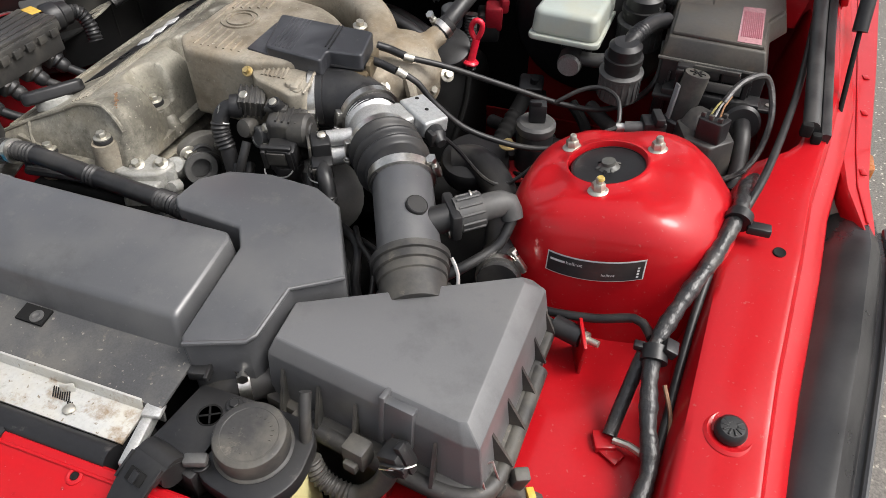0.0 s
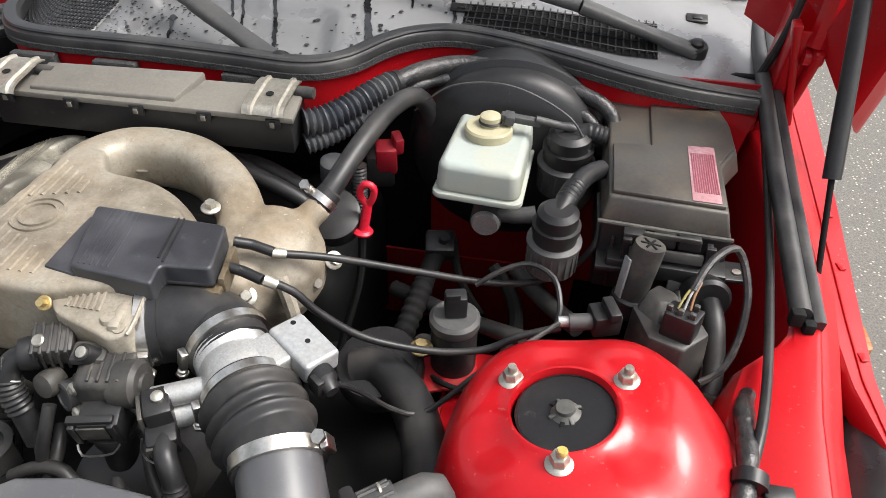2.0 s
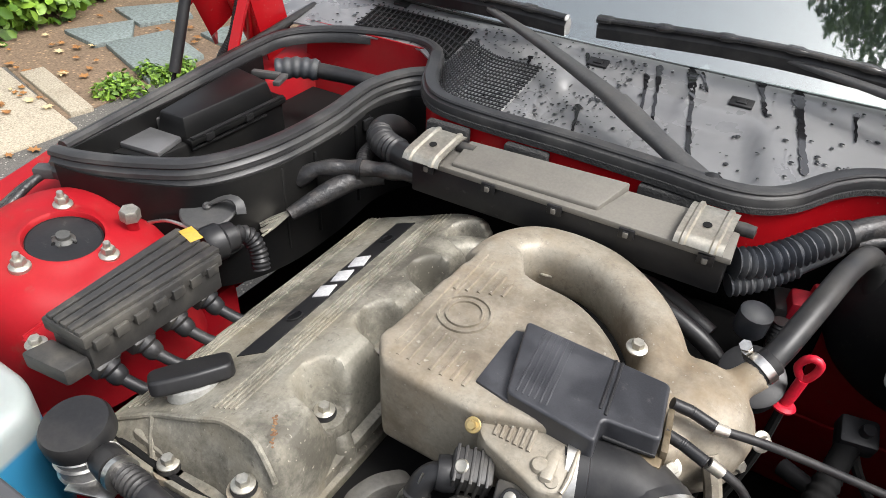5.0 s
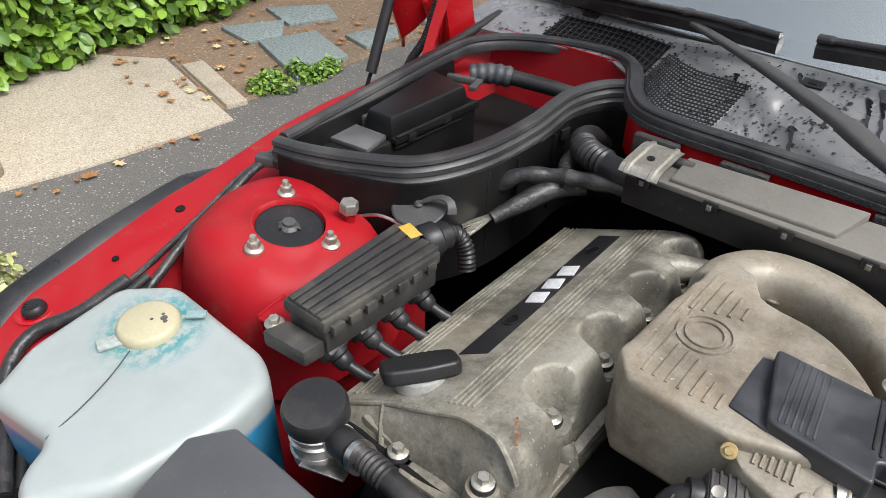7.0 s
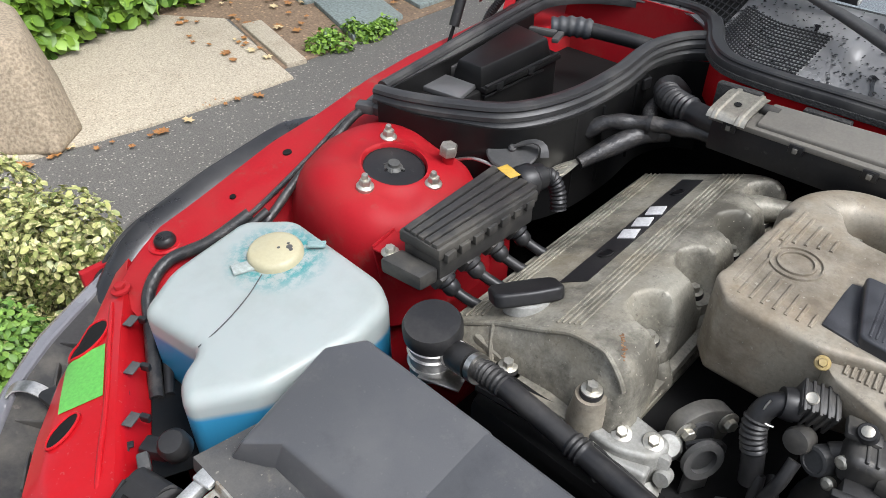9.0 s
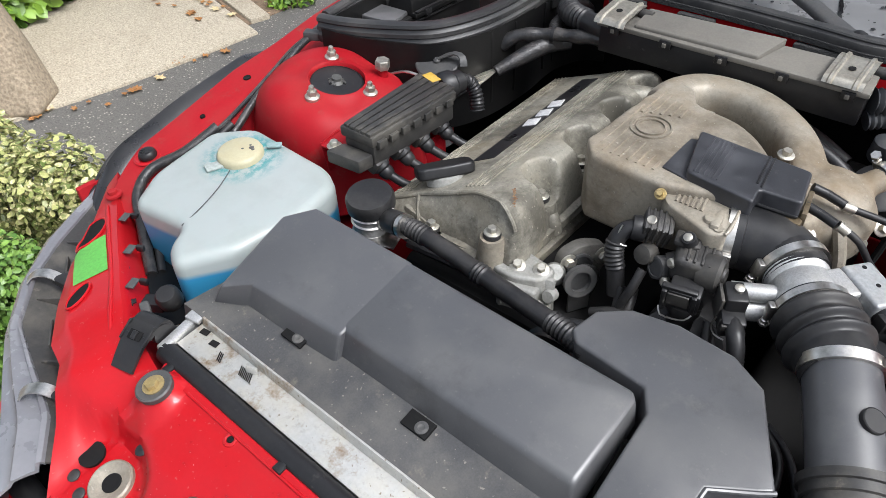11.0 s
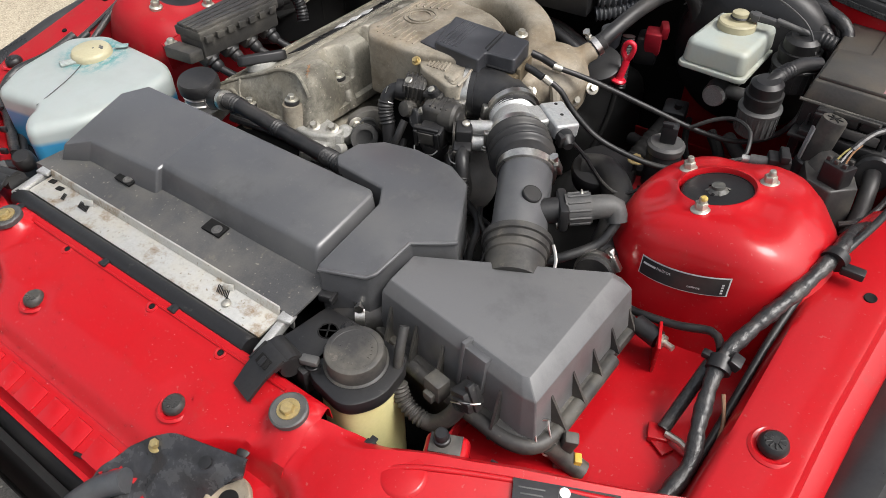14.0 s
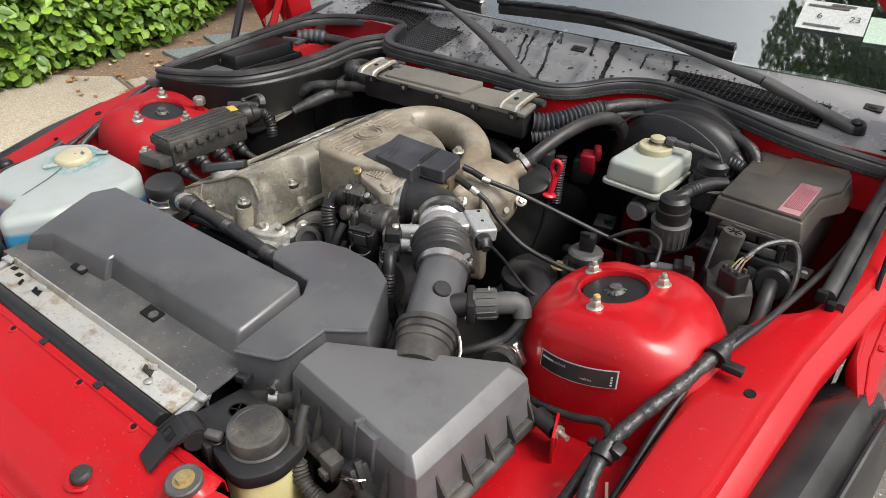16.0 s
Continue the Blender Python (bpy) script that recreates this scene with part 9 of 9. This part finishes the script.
part("stud", lathe([(0.009, 0), (0.009, 0.006), (0.0075, 0.007), (0.0075, 0.014), (0.006, 0.016), (0, 0.016)], (0.418, -0.437, 0.726), (0, -0.1, 1), 18), BLACK, ss)
lp = thing("warning_label", "glossy dark grey printed label on the front panel", "label", (0.556, -0.424, 0.73))
LM = pose(0.556, -0.426, 0.7275, 9, 7, 29)
for nm, size, at, mat in [("plate", (0.105, 0.036, 0.001), (0, 0, 0), LABEL)] + [("print_bar", (0.026 - 0.004 * (k % 2), 0.0016, 0.0004), (-0.034, 0.01 - 0.006 * k, 0.0008), GREY) for k in range(4)] + [("print_bar", (0.03 - 0.004 * (k % 2), 0.0016, 0.0004), (0.016, 0.002 - 0.006 * k, 0.0008), GREY) for k in range(3)] + [("print_line", (0.0008, 0.028, 0.0004), (-0.008, 0, 0.0008), GREY)]:
    b = box(*size, at, (0, 0, 0), 0.0001)
    b.transform(LM)
    part(nm, b, mat, lp)
b = lathe([(0.0052, 0), (0.0055, 0.0004), (0, 0.0004)], (-0.002, 0.011, 0.0006), (0, 0, 1), 18)
b.transform(LM)
part("print_mark", b, PRINT, lp)
part("pressed_disc", lathe([(0.026, -0.003), (0.0235, 0.0008), (0.021, 0.0022), (0, 0.0022)], (0.412, -0.494, 0.7335), (-0.02, -0.12, 1), 36), RED, wing_l)
def on_panel(cx, cy, along, half_long, half_wide, lift, oval=False):
    """A flat piece that follows the headlight panel: a square sheet or an oval."""
    a = Vector((*along, 0)).normalized()
    b = Vector((-a.y, a.x, 0))
    if oval:
        rows = [[Vector((cx, cy, 0)) + (a * half_long * math.cos(t) + b * half_wide * math.sin(t)) * r for t in span(0, 2 * math.pi, 29)[:-1]] for r in (1.0, 0.55, 0.1)]
        pts = [wing_top(q.x, q.y, lift) for row in rows for q in row]
        return from_data(pts, [(28 * i + k, 28 * i + (k + 1) % 28, 28 * i + 28 + (k + 1) % 28, 28 * i + 28 + k) for i in range(2) for k in range(28)] + [tuple(range(56, 84))])
    return sheet(lambda u, v: tuple(wing_top(*(Vector((cx, cy, 0)) + a * half_long * u + b * half_wide * v).xy, lift)), span(-1, 1, 9), span(-1, 1, 6), 0.0006)


gs = single("green_sticker", on_panel(-0.559, -0.44, (0.9, -0.43), 0.046, 0.024, 0.0015), GREEN, "plain green sticker on the red panel", "sticker")
# Near-black ovals laid on the panel stand in for the openings' shade.
for x, y, l, w in ((-0.622, -0.408, 0.03, 0.019), (-0.498, -0.488, 0.022, 0.010)):
    single("panel_slot", on_panel(x, y, (-0.45, 0.89), l, w, 0.0022, True), DARK, "dark oval slot in the red panel", "slot", "panel slots")
    part("slot_lip", sweep([wing_top(q[0], q[1], 0.002) for q in ((x - 0.45 * l * 1.05 * math.cos(t) - 0.89 * w * 1.08 * math.sin(t), y + 0.89 * l * 1.05 * math.cos(t) - 0.45 * w * 1.08 * math.sin(t)) for t in span(0, 2 * math.pi, 25)[:-1])], 0.0018, 6, closed=True), RED, wing_r)
ol = thing("plastic_latch_cover", "torn black plastic cover over the hood latch", "plastic cover", (0.2, -0.6, 0.67))
def torn(u, v):
    """A crumpled sheet with a ragged front edge and a raised dome."""
    x = lerp(u, [(0, 0.12), (0.35, 0.16), (1, 0.262)]) - 0.02 * v * (1 - u)
    back, front = lerp(u, [(0, -0.618), (0.4, -0.585), (1, -0.565)]), lerp(u, [(0, -0.668), (0.3, -0.672), (0.7, -0.645), (1, -0.578)])
    y = back + (front - back) * v + 0.004 * math.sin(u * 23) * v
    z = panel_z(x, y) + 0.007 + 0.006 * math.sin(u * 9 + v * 4) * v + 0.004 * math.sin(u * 21 - v * 7) * v + 0.012 * math.exp(-((u - 0.55) ** 2 + (v - 0.45) ** 2) / 0.05)
    return (x, y, z - 0.01 * v)


part("flap", sheet(torn, span(0, 1, 30), span(0, 1, 14), 0.003), surface("wet_torn_plastic", (0.02, 0.02, 0.022), 0.22, dust=(0.12, 0.12, 0.12), dust_amount=0.4, dust_scale=30, bump=0.6, bump_scale=60, dist=0.002), ol)
part("hook", sweep([(0.15, -0.645, 0.668), (0.125, -0.665, 0.655), (0.1, -0.69, 0.63)], 0.014, 12), CONDUIT, ol)
part("stud", lathe([(0.007, 0), (0.007, 0.002), (0, 0.003)], (0.225, -0.59, panel_z(0.2, -0.59) + 0.012), (0, -0.3, 1), 16), BLACK, ol)
bolt("flange_screw", (0.152, -0.602, panel_z(0.15, -0.602) + 0.001), 0.0055, (0, -0.3, 1), BRASS, "yellow zinc screw on the front panel")

# ---- headlight ----
LENS = surface("headlight_lens", (0.13, 0.13, 0.142), 0.2, coat=0.8, dust=(0.3, 0.3, 0.31), dust_amount=0.5, dust_scale=8, bump=0.05, vary=0.05)
OUTER = [(0.35, -0.70), (0.43, -0.655), (0.497, -0.621), (0.582, -0.578), (0.669, -0.517), (0.740, -0.442), (0.797, -0.344), (0.855, -0.255)]
INNER = [(0.34, -0.63), (0.397, -0.594), (0.497, -0.570), (0.573, -0.55), (0.649, -0.492), (0.694, -0.436), (0.744, -0.355), (0.80, -0.27)]
for s in (-1, 1):
    hl = thing("headlight", "grey headlight with black housing and steel clips", "headlight", (s * 0.57, -0.53, 0.55), "headlights")

    def rim(u, v):
        a, b = (Vector((lerp(u, [(k / 7, e[0]) for k, e in enumerate(row)]), lerp(u, [(k / 7, e[1]) for k, e in enumerate(row)]), 0)) for row in (INNER, OUTER))
        q = a + (b - a) * v
        return (s * q.x, q.y, lerp(v, [(0, 0.668), (0.06, 0.676), (0.14, 0.678), (0.2, 0.668), (0.55, 0.673), (0.62, 0.668), (0.9, 0.662), (1.0, 0.65), (1.2, 0.58), (1.4, 0.45)]))
    part("lens", sheet(rim, span(0, 1, 40), [0, 0.03, 0.06, 0.14, 0.17, 0.2, 0.35, 0.5, 0.55, 0.62, 0.75, 0.9, 1.0, 1.2, 1.4], 0.004), LENS, hl)
    part("housing", sheet(lambda u, v: tuple(Vector(rim(u, 0.02)) + Vector((-s * 0.045 * v, 0.05 * v, 0.002 - 0.03 * v))), span(0, 1, 24), [0, 0.3, 0.6, 1.0], 0.004), DUSTY, hl)
    for x, y in ((0.629, -0.489), (0.431, -0.592)):
        part("steel_clip", sweep([(s * (x + 0.02), y - 0.016, 0.676), (s * (x + 0.012), y - 0.006, 0.686), (s * (x - 0.004), y + 0.006, 0.688), (s * (x - 0.016), y + 0.014, 0.68)], 1.0, shape=[(-0.008, -0.001), (0.008, -0.001), (0.008, 0.001), (-0.008, 0.001)]), STEEL, hl)
        ad_ = part("adjuster", box(0.05, 0.016, 0.012, (s * (x - 0.04), y + 0.03, 0.69), (0, 0, s * 40), 0.003), DUSTY, hl)
        part("adjuster_arm", prism([(s * (x - 0.01), y + 0.005), (s * (x - 0.07), y + 0.015), (s * (x - 0.075), y + 0.03), (s * (x - 0.02), y + 0.04)][::s], 0.672, 0.683, 0.002), BLACK, ad_)
        part("adjuster_knob", lathe([(0.010, 0), (0.011, 0.006), (0.008, 0.012), (0, 0.013)], (s * (x - 0.062), y + 0.045, 0.69), (0, 0, 1), 12), BLACK, ad_)
    for k in range(5):
        u = 0.28 + 0.11 * k
        q = Vector(rim(u, 0.02))
        part("housing_web", box(0.05, 0.003, 0.016, q + Vector((-s * 0.022, 0.024, -0.008)), (0, 0, s * (-40 + 70 * (k % 2))), 0.0008), DUSTY, hl)
    part("back_shell", box(0.3, 0.1, 0.1, (s * 0.56, -0.50, 0.59), (0, 0, s * 33), 0.01), DARK, hl)
bump = thing("front_bumper", "red painted front bumper below the headlights", "bumper", (0, -0.75, 0.4))
part("bumper_skin", sheet(lambda u, v: (0.88 * math.sin(u), -0.06 - 0.68 * math.cos(u) - lerp(v, [(0, 0), (1, 0.04), (3, 0.06)]), lerp(v, [(0, 0.60), (1, 0.585), (2, 0.5), (3, 0.3)])), span(-1.35, 1.35, 40), range(4), 0.003), RED, bump)

# ---- ground ----
def ground_surface(name, base, speck, scale, amount, rough=0.9, stain=(0.1, 0.08, 0.06)):
    m = bpy.data.materials.new(name)
    m.use_nodes = True
    nt = m.node_tree
    p = nt.nodes["Principled BSDF"]
    co = nt.nodes.new("ShaderNodeTexCoord").outputs["Object"]
    v = nt.nodes.new("ShaderNodeTexVoronoi")
    v.inputs["Scale"].default_value = scale
    nt.links.new(co, v.inputs["Vector"])
    light = _ramp(nt, v.outputs["Distance"], 0.18, 0.32, amount, 0.0)
    pick = nt.nodes.new("ShaderNodeSeparateColor")
    nt.links.new(v.outputs["Color"], pick.inputs[0])
    some = nt.nodes.new("ShaderNodeMath")
    some.operation = "MULTIPLY"
    nt.links.new(_ramp(nt, pick.outputs[0], 0.55, 0.7), some.inputs[0])
    nt.links.new(light, some.inputs[1])
    col = _mix(nt, _ramp(nt, _noise(nt, co, scale * 2.5, 3), 0.3, 0.7), tuple(c * 0.6 for c in base), tuple(c * 1.35 for c in base))
    col = _mix(nt, some.outputs[0], col, speck)
    col = _mix(nt, _ramp(nt, _noise(nt, co, 1.7, 6, 0.7), 0.5, 0.75, 0, 0.5), col, stain)
    nt.links.new(col, p.inputs["Base Color"])
    p.inputs["Roughness"].default_value = rough
    b = nt.nodes.new("ShaderNodeBump")
    b.inputs["Strength"].default_value, b.inputs["Distance"].default_value = 0.6, 0.004
    nt.links.new(_noise(nt, co, scale * 1.2, 4), b.inputs["Height"])
    nt.links.new(b.outputs[0], p.inputs["Normal"])
    return m


ASPHALT = ground_surface("worn_asphalt", (0.122, 0.115, 0.103), (0.46, 0.43, 0.36), 82, 0.85, stain=(0.085, 0.078, 0.068))
CONCRETE = ground_surface("pale_concrete", (0.4, 0.35, 0.265), (0.2, 0.16, 0.11), 60, 0.7, stain=(0.17, 0.13, 0.08))
ROUGH_STONE = ground_surface("weathered_stone", (0.29, 0.235, 0.165), (0.2, 0.15, 0.1), 35, 0.6, stain=(0.15, 0.115, 0.075))
SOIL = ground_surface("leafy_soil", (0.2, 0.14, 0.09), (0.42, 0.28, 0.16), 38, 0.9, stain=(0.08, 0.055, 0.035))
SLATE = ground_surface("grey_flagstone", (0.2, 0.235, 0.225), (0.24, 0.26, 0.25), 30, 0.1, stain=(0.17, 0.19, 0.16))
LEAF_FALLEN = surface("fallen_leaf", (0.36, 0.17, 0.05), 0.6, dust=(0.2, 0.08, 0.03), dust_amount=0.8, dust_scale=20)
LEAF_PALE = surface("pale_leaf", (0.62, 0.5, 0.28), 0.6, dust=(0.4, 0.26, 0.1), dust_amount=0.6, dust_scale=20)


def leaf_material(name, dark, bright, edge=None):
    m = bpy.data.materials.new(name)
    m.use_nodes = True
    nt = m.node_tree
    p = nt.nodes["Principled BSDF"]
    g = nt.nodes.new("ShaderNodeNewGeometry")
    col = _mix(nt, g.outputs["Random Per Island"], dark, bright)
    if edge:
        co = nt.nodes.new("ShaderNodeTexCoord").outputs["Object"]
        col = _mix(nt, _ramp(nt, _noise(nt, co, 90, 2), 0.5, 0.6), col, edge)
    nt.links.new(col, p.inputs["Base Color"])
    p.inputs["Roughness"].default_value = 0.4
    p.inputs["Subsurface Weight"].default_value = 0.0
    return m


HEDGE = leaf_material("hedge_leaves", (0.045, 0.11, 0.012), (0.24, 0.4, 0.045))
VARIEGATED = leaf_material("variegated_leaves", (0.09, 0.13, 0.025), (0.42, 0.43, 0.15), (0.5, 0.46, 0.22))
CONIFER = leaf_material("conifer_green", (0.06, 0.14, 0.02), (0.2, 0.34, 0.06))
TREE = leaf_material("tree_leaves", (0.03, 0.07, 0.015), (0.1, 0.17, 0.03))
BARK = surface("bark", (0.13, 0.09, 0.06), 0.9, dust=(0.2, 0.17, 0.12), dust_amount=0.6, dust_scale=8, bump=1.0, bump_scale=40, dist=0.01)

single("ground", sheet(lambda u, v: (u, v, GROUND), [-120, -40, -12, -4, 0, 4, 12, 40, 120], [-120, -40, -12, -4, 0, 4, 12, 40, 120], 0.0), ASPHALT, "worn grey asphalt with pale stone chips", "road", kind="structure")


def slab(name, outline, h, material, label, category, kind="", bevel=0.008, z=GROUND):
    return single(name, prism(outline, z - 0.03, z + h, bevel), material, label, category, kind=kind)


slab("pavement", [(-2.40, 0.02), (-2.33, 0.40), (-2.3, 0.8), (-2.29, 1.04), (-2.7, 1.13), (-3.1, 1.22), (-3.4, 1.0), (-3.9, 0.6), (-4.1, -0.4), (-3.0, -0.5), (-2.5, -0.3)], 0.012, CONCRETE, "pale worn concrete pavement slab with fallen leaves", "pavement", "structure")
slab("garden_soil", [(-2.4, 1.06), (-2.42, 1.8), (-2.45, 2.9), (-2.6, 6.0), (-9, 6.0), (-9, -6), (-4.0, -6), (-4.0, 0.5), (-3.1, 1.24)], 0.006, SOIL, "brown soil with dry leaves and twigs", "soil", "structure")
for pts, h in (([(-2.42, 1.48), (-2.46, 1.84), (-2.87, 1.98), (-2.95, 1.66)], 0.03), ([(-2.98, 1.62), (-2.93, 1.80), (-3.14, 1.98), (-3.28, 1.66)], 0.028), ([(-3.40, 2.05), (-3.06, 1.95), (-2.96, 2.22), (-3.19, 2.35)], 0.026), ([(-2.5, 2.0), (-2.5, 2.35), (-2.65, 2.4), (-2.72, 2.05)], 0.025)):
    single("flagstone", prism(pts, GROUND - 0.02, GROUND + h, 0.006), SLATE, "grey slate flagstone lying on the soil", "flagstone", "flagstones")
single("stone_block", prism([(-2.33, 0.08), (-2.46, 0.22), (-2.95, 0.34), (-3.5, 0.3), (-3.5, -0.3), (-2.65, -0.25)], GROUND, GROUND + 0.36, 0.04, 4, top=[(-2.55, 0.10), (-2.6, 0.17), (-2.95, 0.26), (-3.4, 0.22), (-3.4, -0.2), (-2.75, -0.15)]), ROUGH_STONE, "pale rough stone block at the edge of the pavement", "stone block")
slab("kerb_strip", [(-2.40, 1.085), (-2.95, 1.215), (-2.93, 1.32), (-2.38, 1.18)], 0.022, CONCRETE, "narrow worn concrete strip beside the pavement slab", "kerb strip")
slab("edging_stone", [(-2.55, 2.5), (-2.6, 2.9), (-2.8, 2.95), (-2.8, 2.5)], 0.10, SLATE, "grey edging stone beside the road", "stone")


def foliage(count, place, size, rng, up=0.4):
    """Many small pointed leaves, each of two folded faces."""
    bm = bmesh.new()
    for k in range(count):
        c, out = place(rng)
        n = (out + Vector((rng.uniform(-1, 1), rng.uniform(-1, 1), rng.uniform(-0.5, 1) + up)) * 0.9).normalized()
        side = n.cross(Vector((rng.uniform(-1, 1), rng.uniform(-1, 1), rng.uniform(-1, 1)))).normalized()
        tip = n.cross(side)
        s = size * rng.uniform(0.7, 1.3)
        a, b = bm.verts.new(c), bm.verts.new(c + tip * s)
        l, r = (bm.verts.new(c + tip * s * 0.4 + side * s * 0.27 * q + n * s * 0.08) for q in (1, -1))
        l2, r2 = (bm.verts.new(c + tip * s * 0.75 + side * s * 0.26 * q + n * s * 0.06) for q in (1, -1))
        bm.faces.new((a, l, l2, b)), bm.faces.new((a, b, r2, r))
    return bm


def clumps(centres):
    def place(rng):
        c, r = rng.choice(centres)
        d = Vector((rng.gauss(0, 1), rng.gauss(0, 1), rng.gauss(0, 1))).normalized()
        return Vector(c) + d * r * rng.uniform(0.75, 1.06), d
    return place


rng = random.Random(9)
hedge_balls = [((rng.uniform(-4.5, -3.2) - 0.05 * k, 0.5 + 0.2 * k + rng.uniform(-0.1, 0.1), GROUND + rng.uniform(0.15, 0.75)), rng.uniform(0.18, 0.3)) for k in range(14) for _ in range(5)] + [((-3.36 - 0.035 * k + rng.uniform(-0.1, 0.08), 0.42 + 0.16 * k + rng.uniform(-0.08, 0.08), GROUND + z), rng.uniform(0.13, 0.2)) for k in range(13) for z in (0.14, 0.36)]
h = thing("hedge", "dense green hedge with small glossy rounded leaves", "hedge", (-4, 1.5, GROUND))
part("leaves", foliage(34000, clumps(hedge_balls), 0.076, rng, 0.7), HEDGE, h)
for k in range(16):
    b = hedge_balls[k * 4][0]
    part("stem", sweep([(b[0], b[1], GROUND), (b[0] + 0.05, b[1] + 0.03, (GROUND + b[2]) / 2), b], 0.008, 6), BARK, h)
v = thing("variegated_shrub", "yellow-green variegated shrub with small leaves", "shrub", (-1.6, -0.3, GROUND))
part("leaves", foliage(13000, clumps([((-1.42 - 0.13 * i + rng.uniform(-0.05, 0.05), -0.26 + rng.uniform(-0.08, 0.08) - 0.03 * i, GROUND + z), 0.12) for i in range(5) for z in (0.08, 0.2, 0.3)]), 0.021, rng), VARIEGATED, v)
part("stem", sweep([(-1.6, -0.3, GROUND), (-1.58, -0.3, GROUND + 0.15), (-1.62, -0.3, GROUND + 0.3)], 0.01, 6), BARK, v)
c = thing("conifer", "low bright green conifer beside the road", "shrub", (-1.22, -0.58, GROUND))
part("leaves", foliage(22000, clumps([((-1.22 + rng.uniform(-0.14, 0.1), -0.58 + rng.uniform(-0.16, 0.12), GROUND + z), 0.11) for _ in range(6) for z in (0.06, 0.17, 0.27)]), 0.018, rng), CONIFER, c)
part("stem", sweep([(-1.22, -0.58, GROUND), (-1.22, -0.58, GROUND + 0.25)], 0.01, 6), BARK, c)

# fallen leaves
for k in range(110):
    if k < 26:
        y = rng.uniform(-0.3, 1.0)
        x, z = -2.3 - 0.1 * (1 - y) + abs(rng.gauss(0, 0.07)) * (1 if k % 5 else 3), GROUND + 0.004
    else:
        x, y, z = rng.uniform(-3.4, -2.45), rng.uniform(0.9, 2.4), GROUND + 0.014
    s = rng.uniform(0.016, 0.04)
    a0 = rng.uniform(0, 6.28)
    pts = []
    for j in range(12):
        rr = s * (1.0 if j % 2 else 0.5) * (1.15 if j in (0, 6) else 0.9)
        aa = a0 + j * math.pi / 6
        pts.append((x + rr * math.cos(aa), y + rr * math.sin(aa) * 0.75, z + 0.006 * rng.random() + 0.005))
    single("fallen_leaf", from_data(pts + [(x, y, z + 0.004)], [(i, (i + 1) % 12, 12) for i in range(12)]), LEAF_PALE if k % 5 == 0 else LEAF_FALLEN, "dry brown oak leaf lying on the ground", "leaf", "fallen leaves")

# weeds at the edge of the asphalt
w = thing("weeds", "small green weeds at the edge of the road", "weeds", (-2.45, 1.3, GROUND))
part("leaves", foliage(1600, clumps([((-2.38 - 0.12 * rng.random(), 1.2 + 0.5 * rng.random(), GROUND + 0.02), 0.05) for _ in range(14)]), 0.025, rng), HEDGE, w)

# street trees, which the windscreen mirrors
for x, y, hgt, cx, cy, spread, count in ((-3.5, 9.0, 9.0, -3.5, 9.0, 1.3, 7000), (3.6, 5.2, 11.0, 2.0, 3.7, 0.85, 15000), (-7.0, -1.0, 8.0, -7.0, -1.0, 1.3, 7000)):
    t = thing("tree", "tall leafy street tree", "tree", (x, y, GROUND), "street trees")
    part("trunk", sweep([(x, y, GROUND), (x + 0.1, y, GROUND + hgt * 0.3), (x, y + 0.1, GROUND + hgt * 0.75)], lambda d: max(0.03, 0.17 - 0.018 * d), 10, step=0.4), BARK, t)
    balls = [((cx + rng.gauss(0, spread), cy + rng.gauss(0, spread), GROUND + hgt * rng.uniform(0.55, 0.95)), rng.uniform(0.4, 0.9)) for _ in range(28)]
    for b, r in balls[:8]:
        part("limb", sweep([(x, y, GROUND + hgt * 0.4), ((x + b[0]) / 2, (y + b[1]) / 2, (GROUND + hgt * 0.4 + b[2]) / 2 + 0.3), b], lambda d: max(0.012, 0.06 - 0.015 * d), 7, step=0.3), BARK, t)
    part("crown", foliage(count, clumps(balls), 0.13, rng), TREE, t)
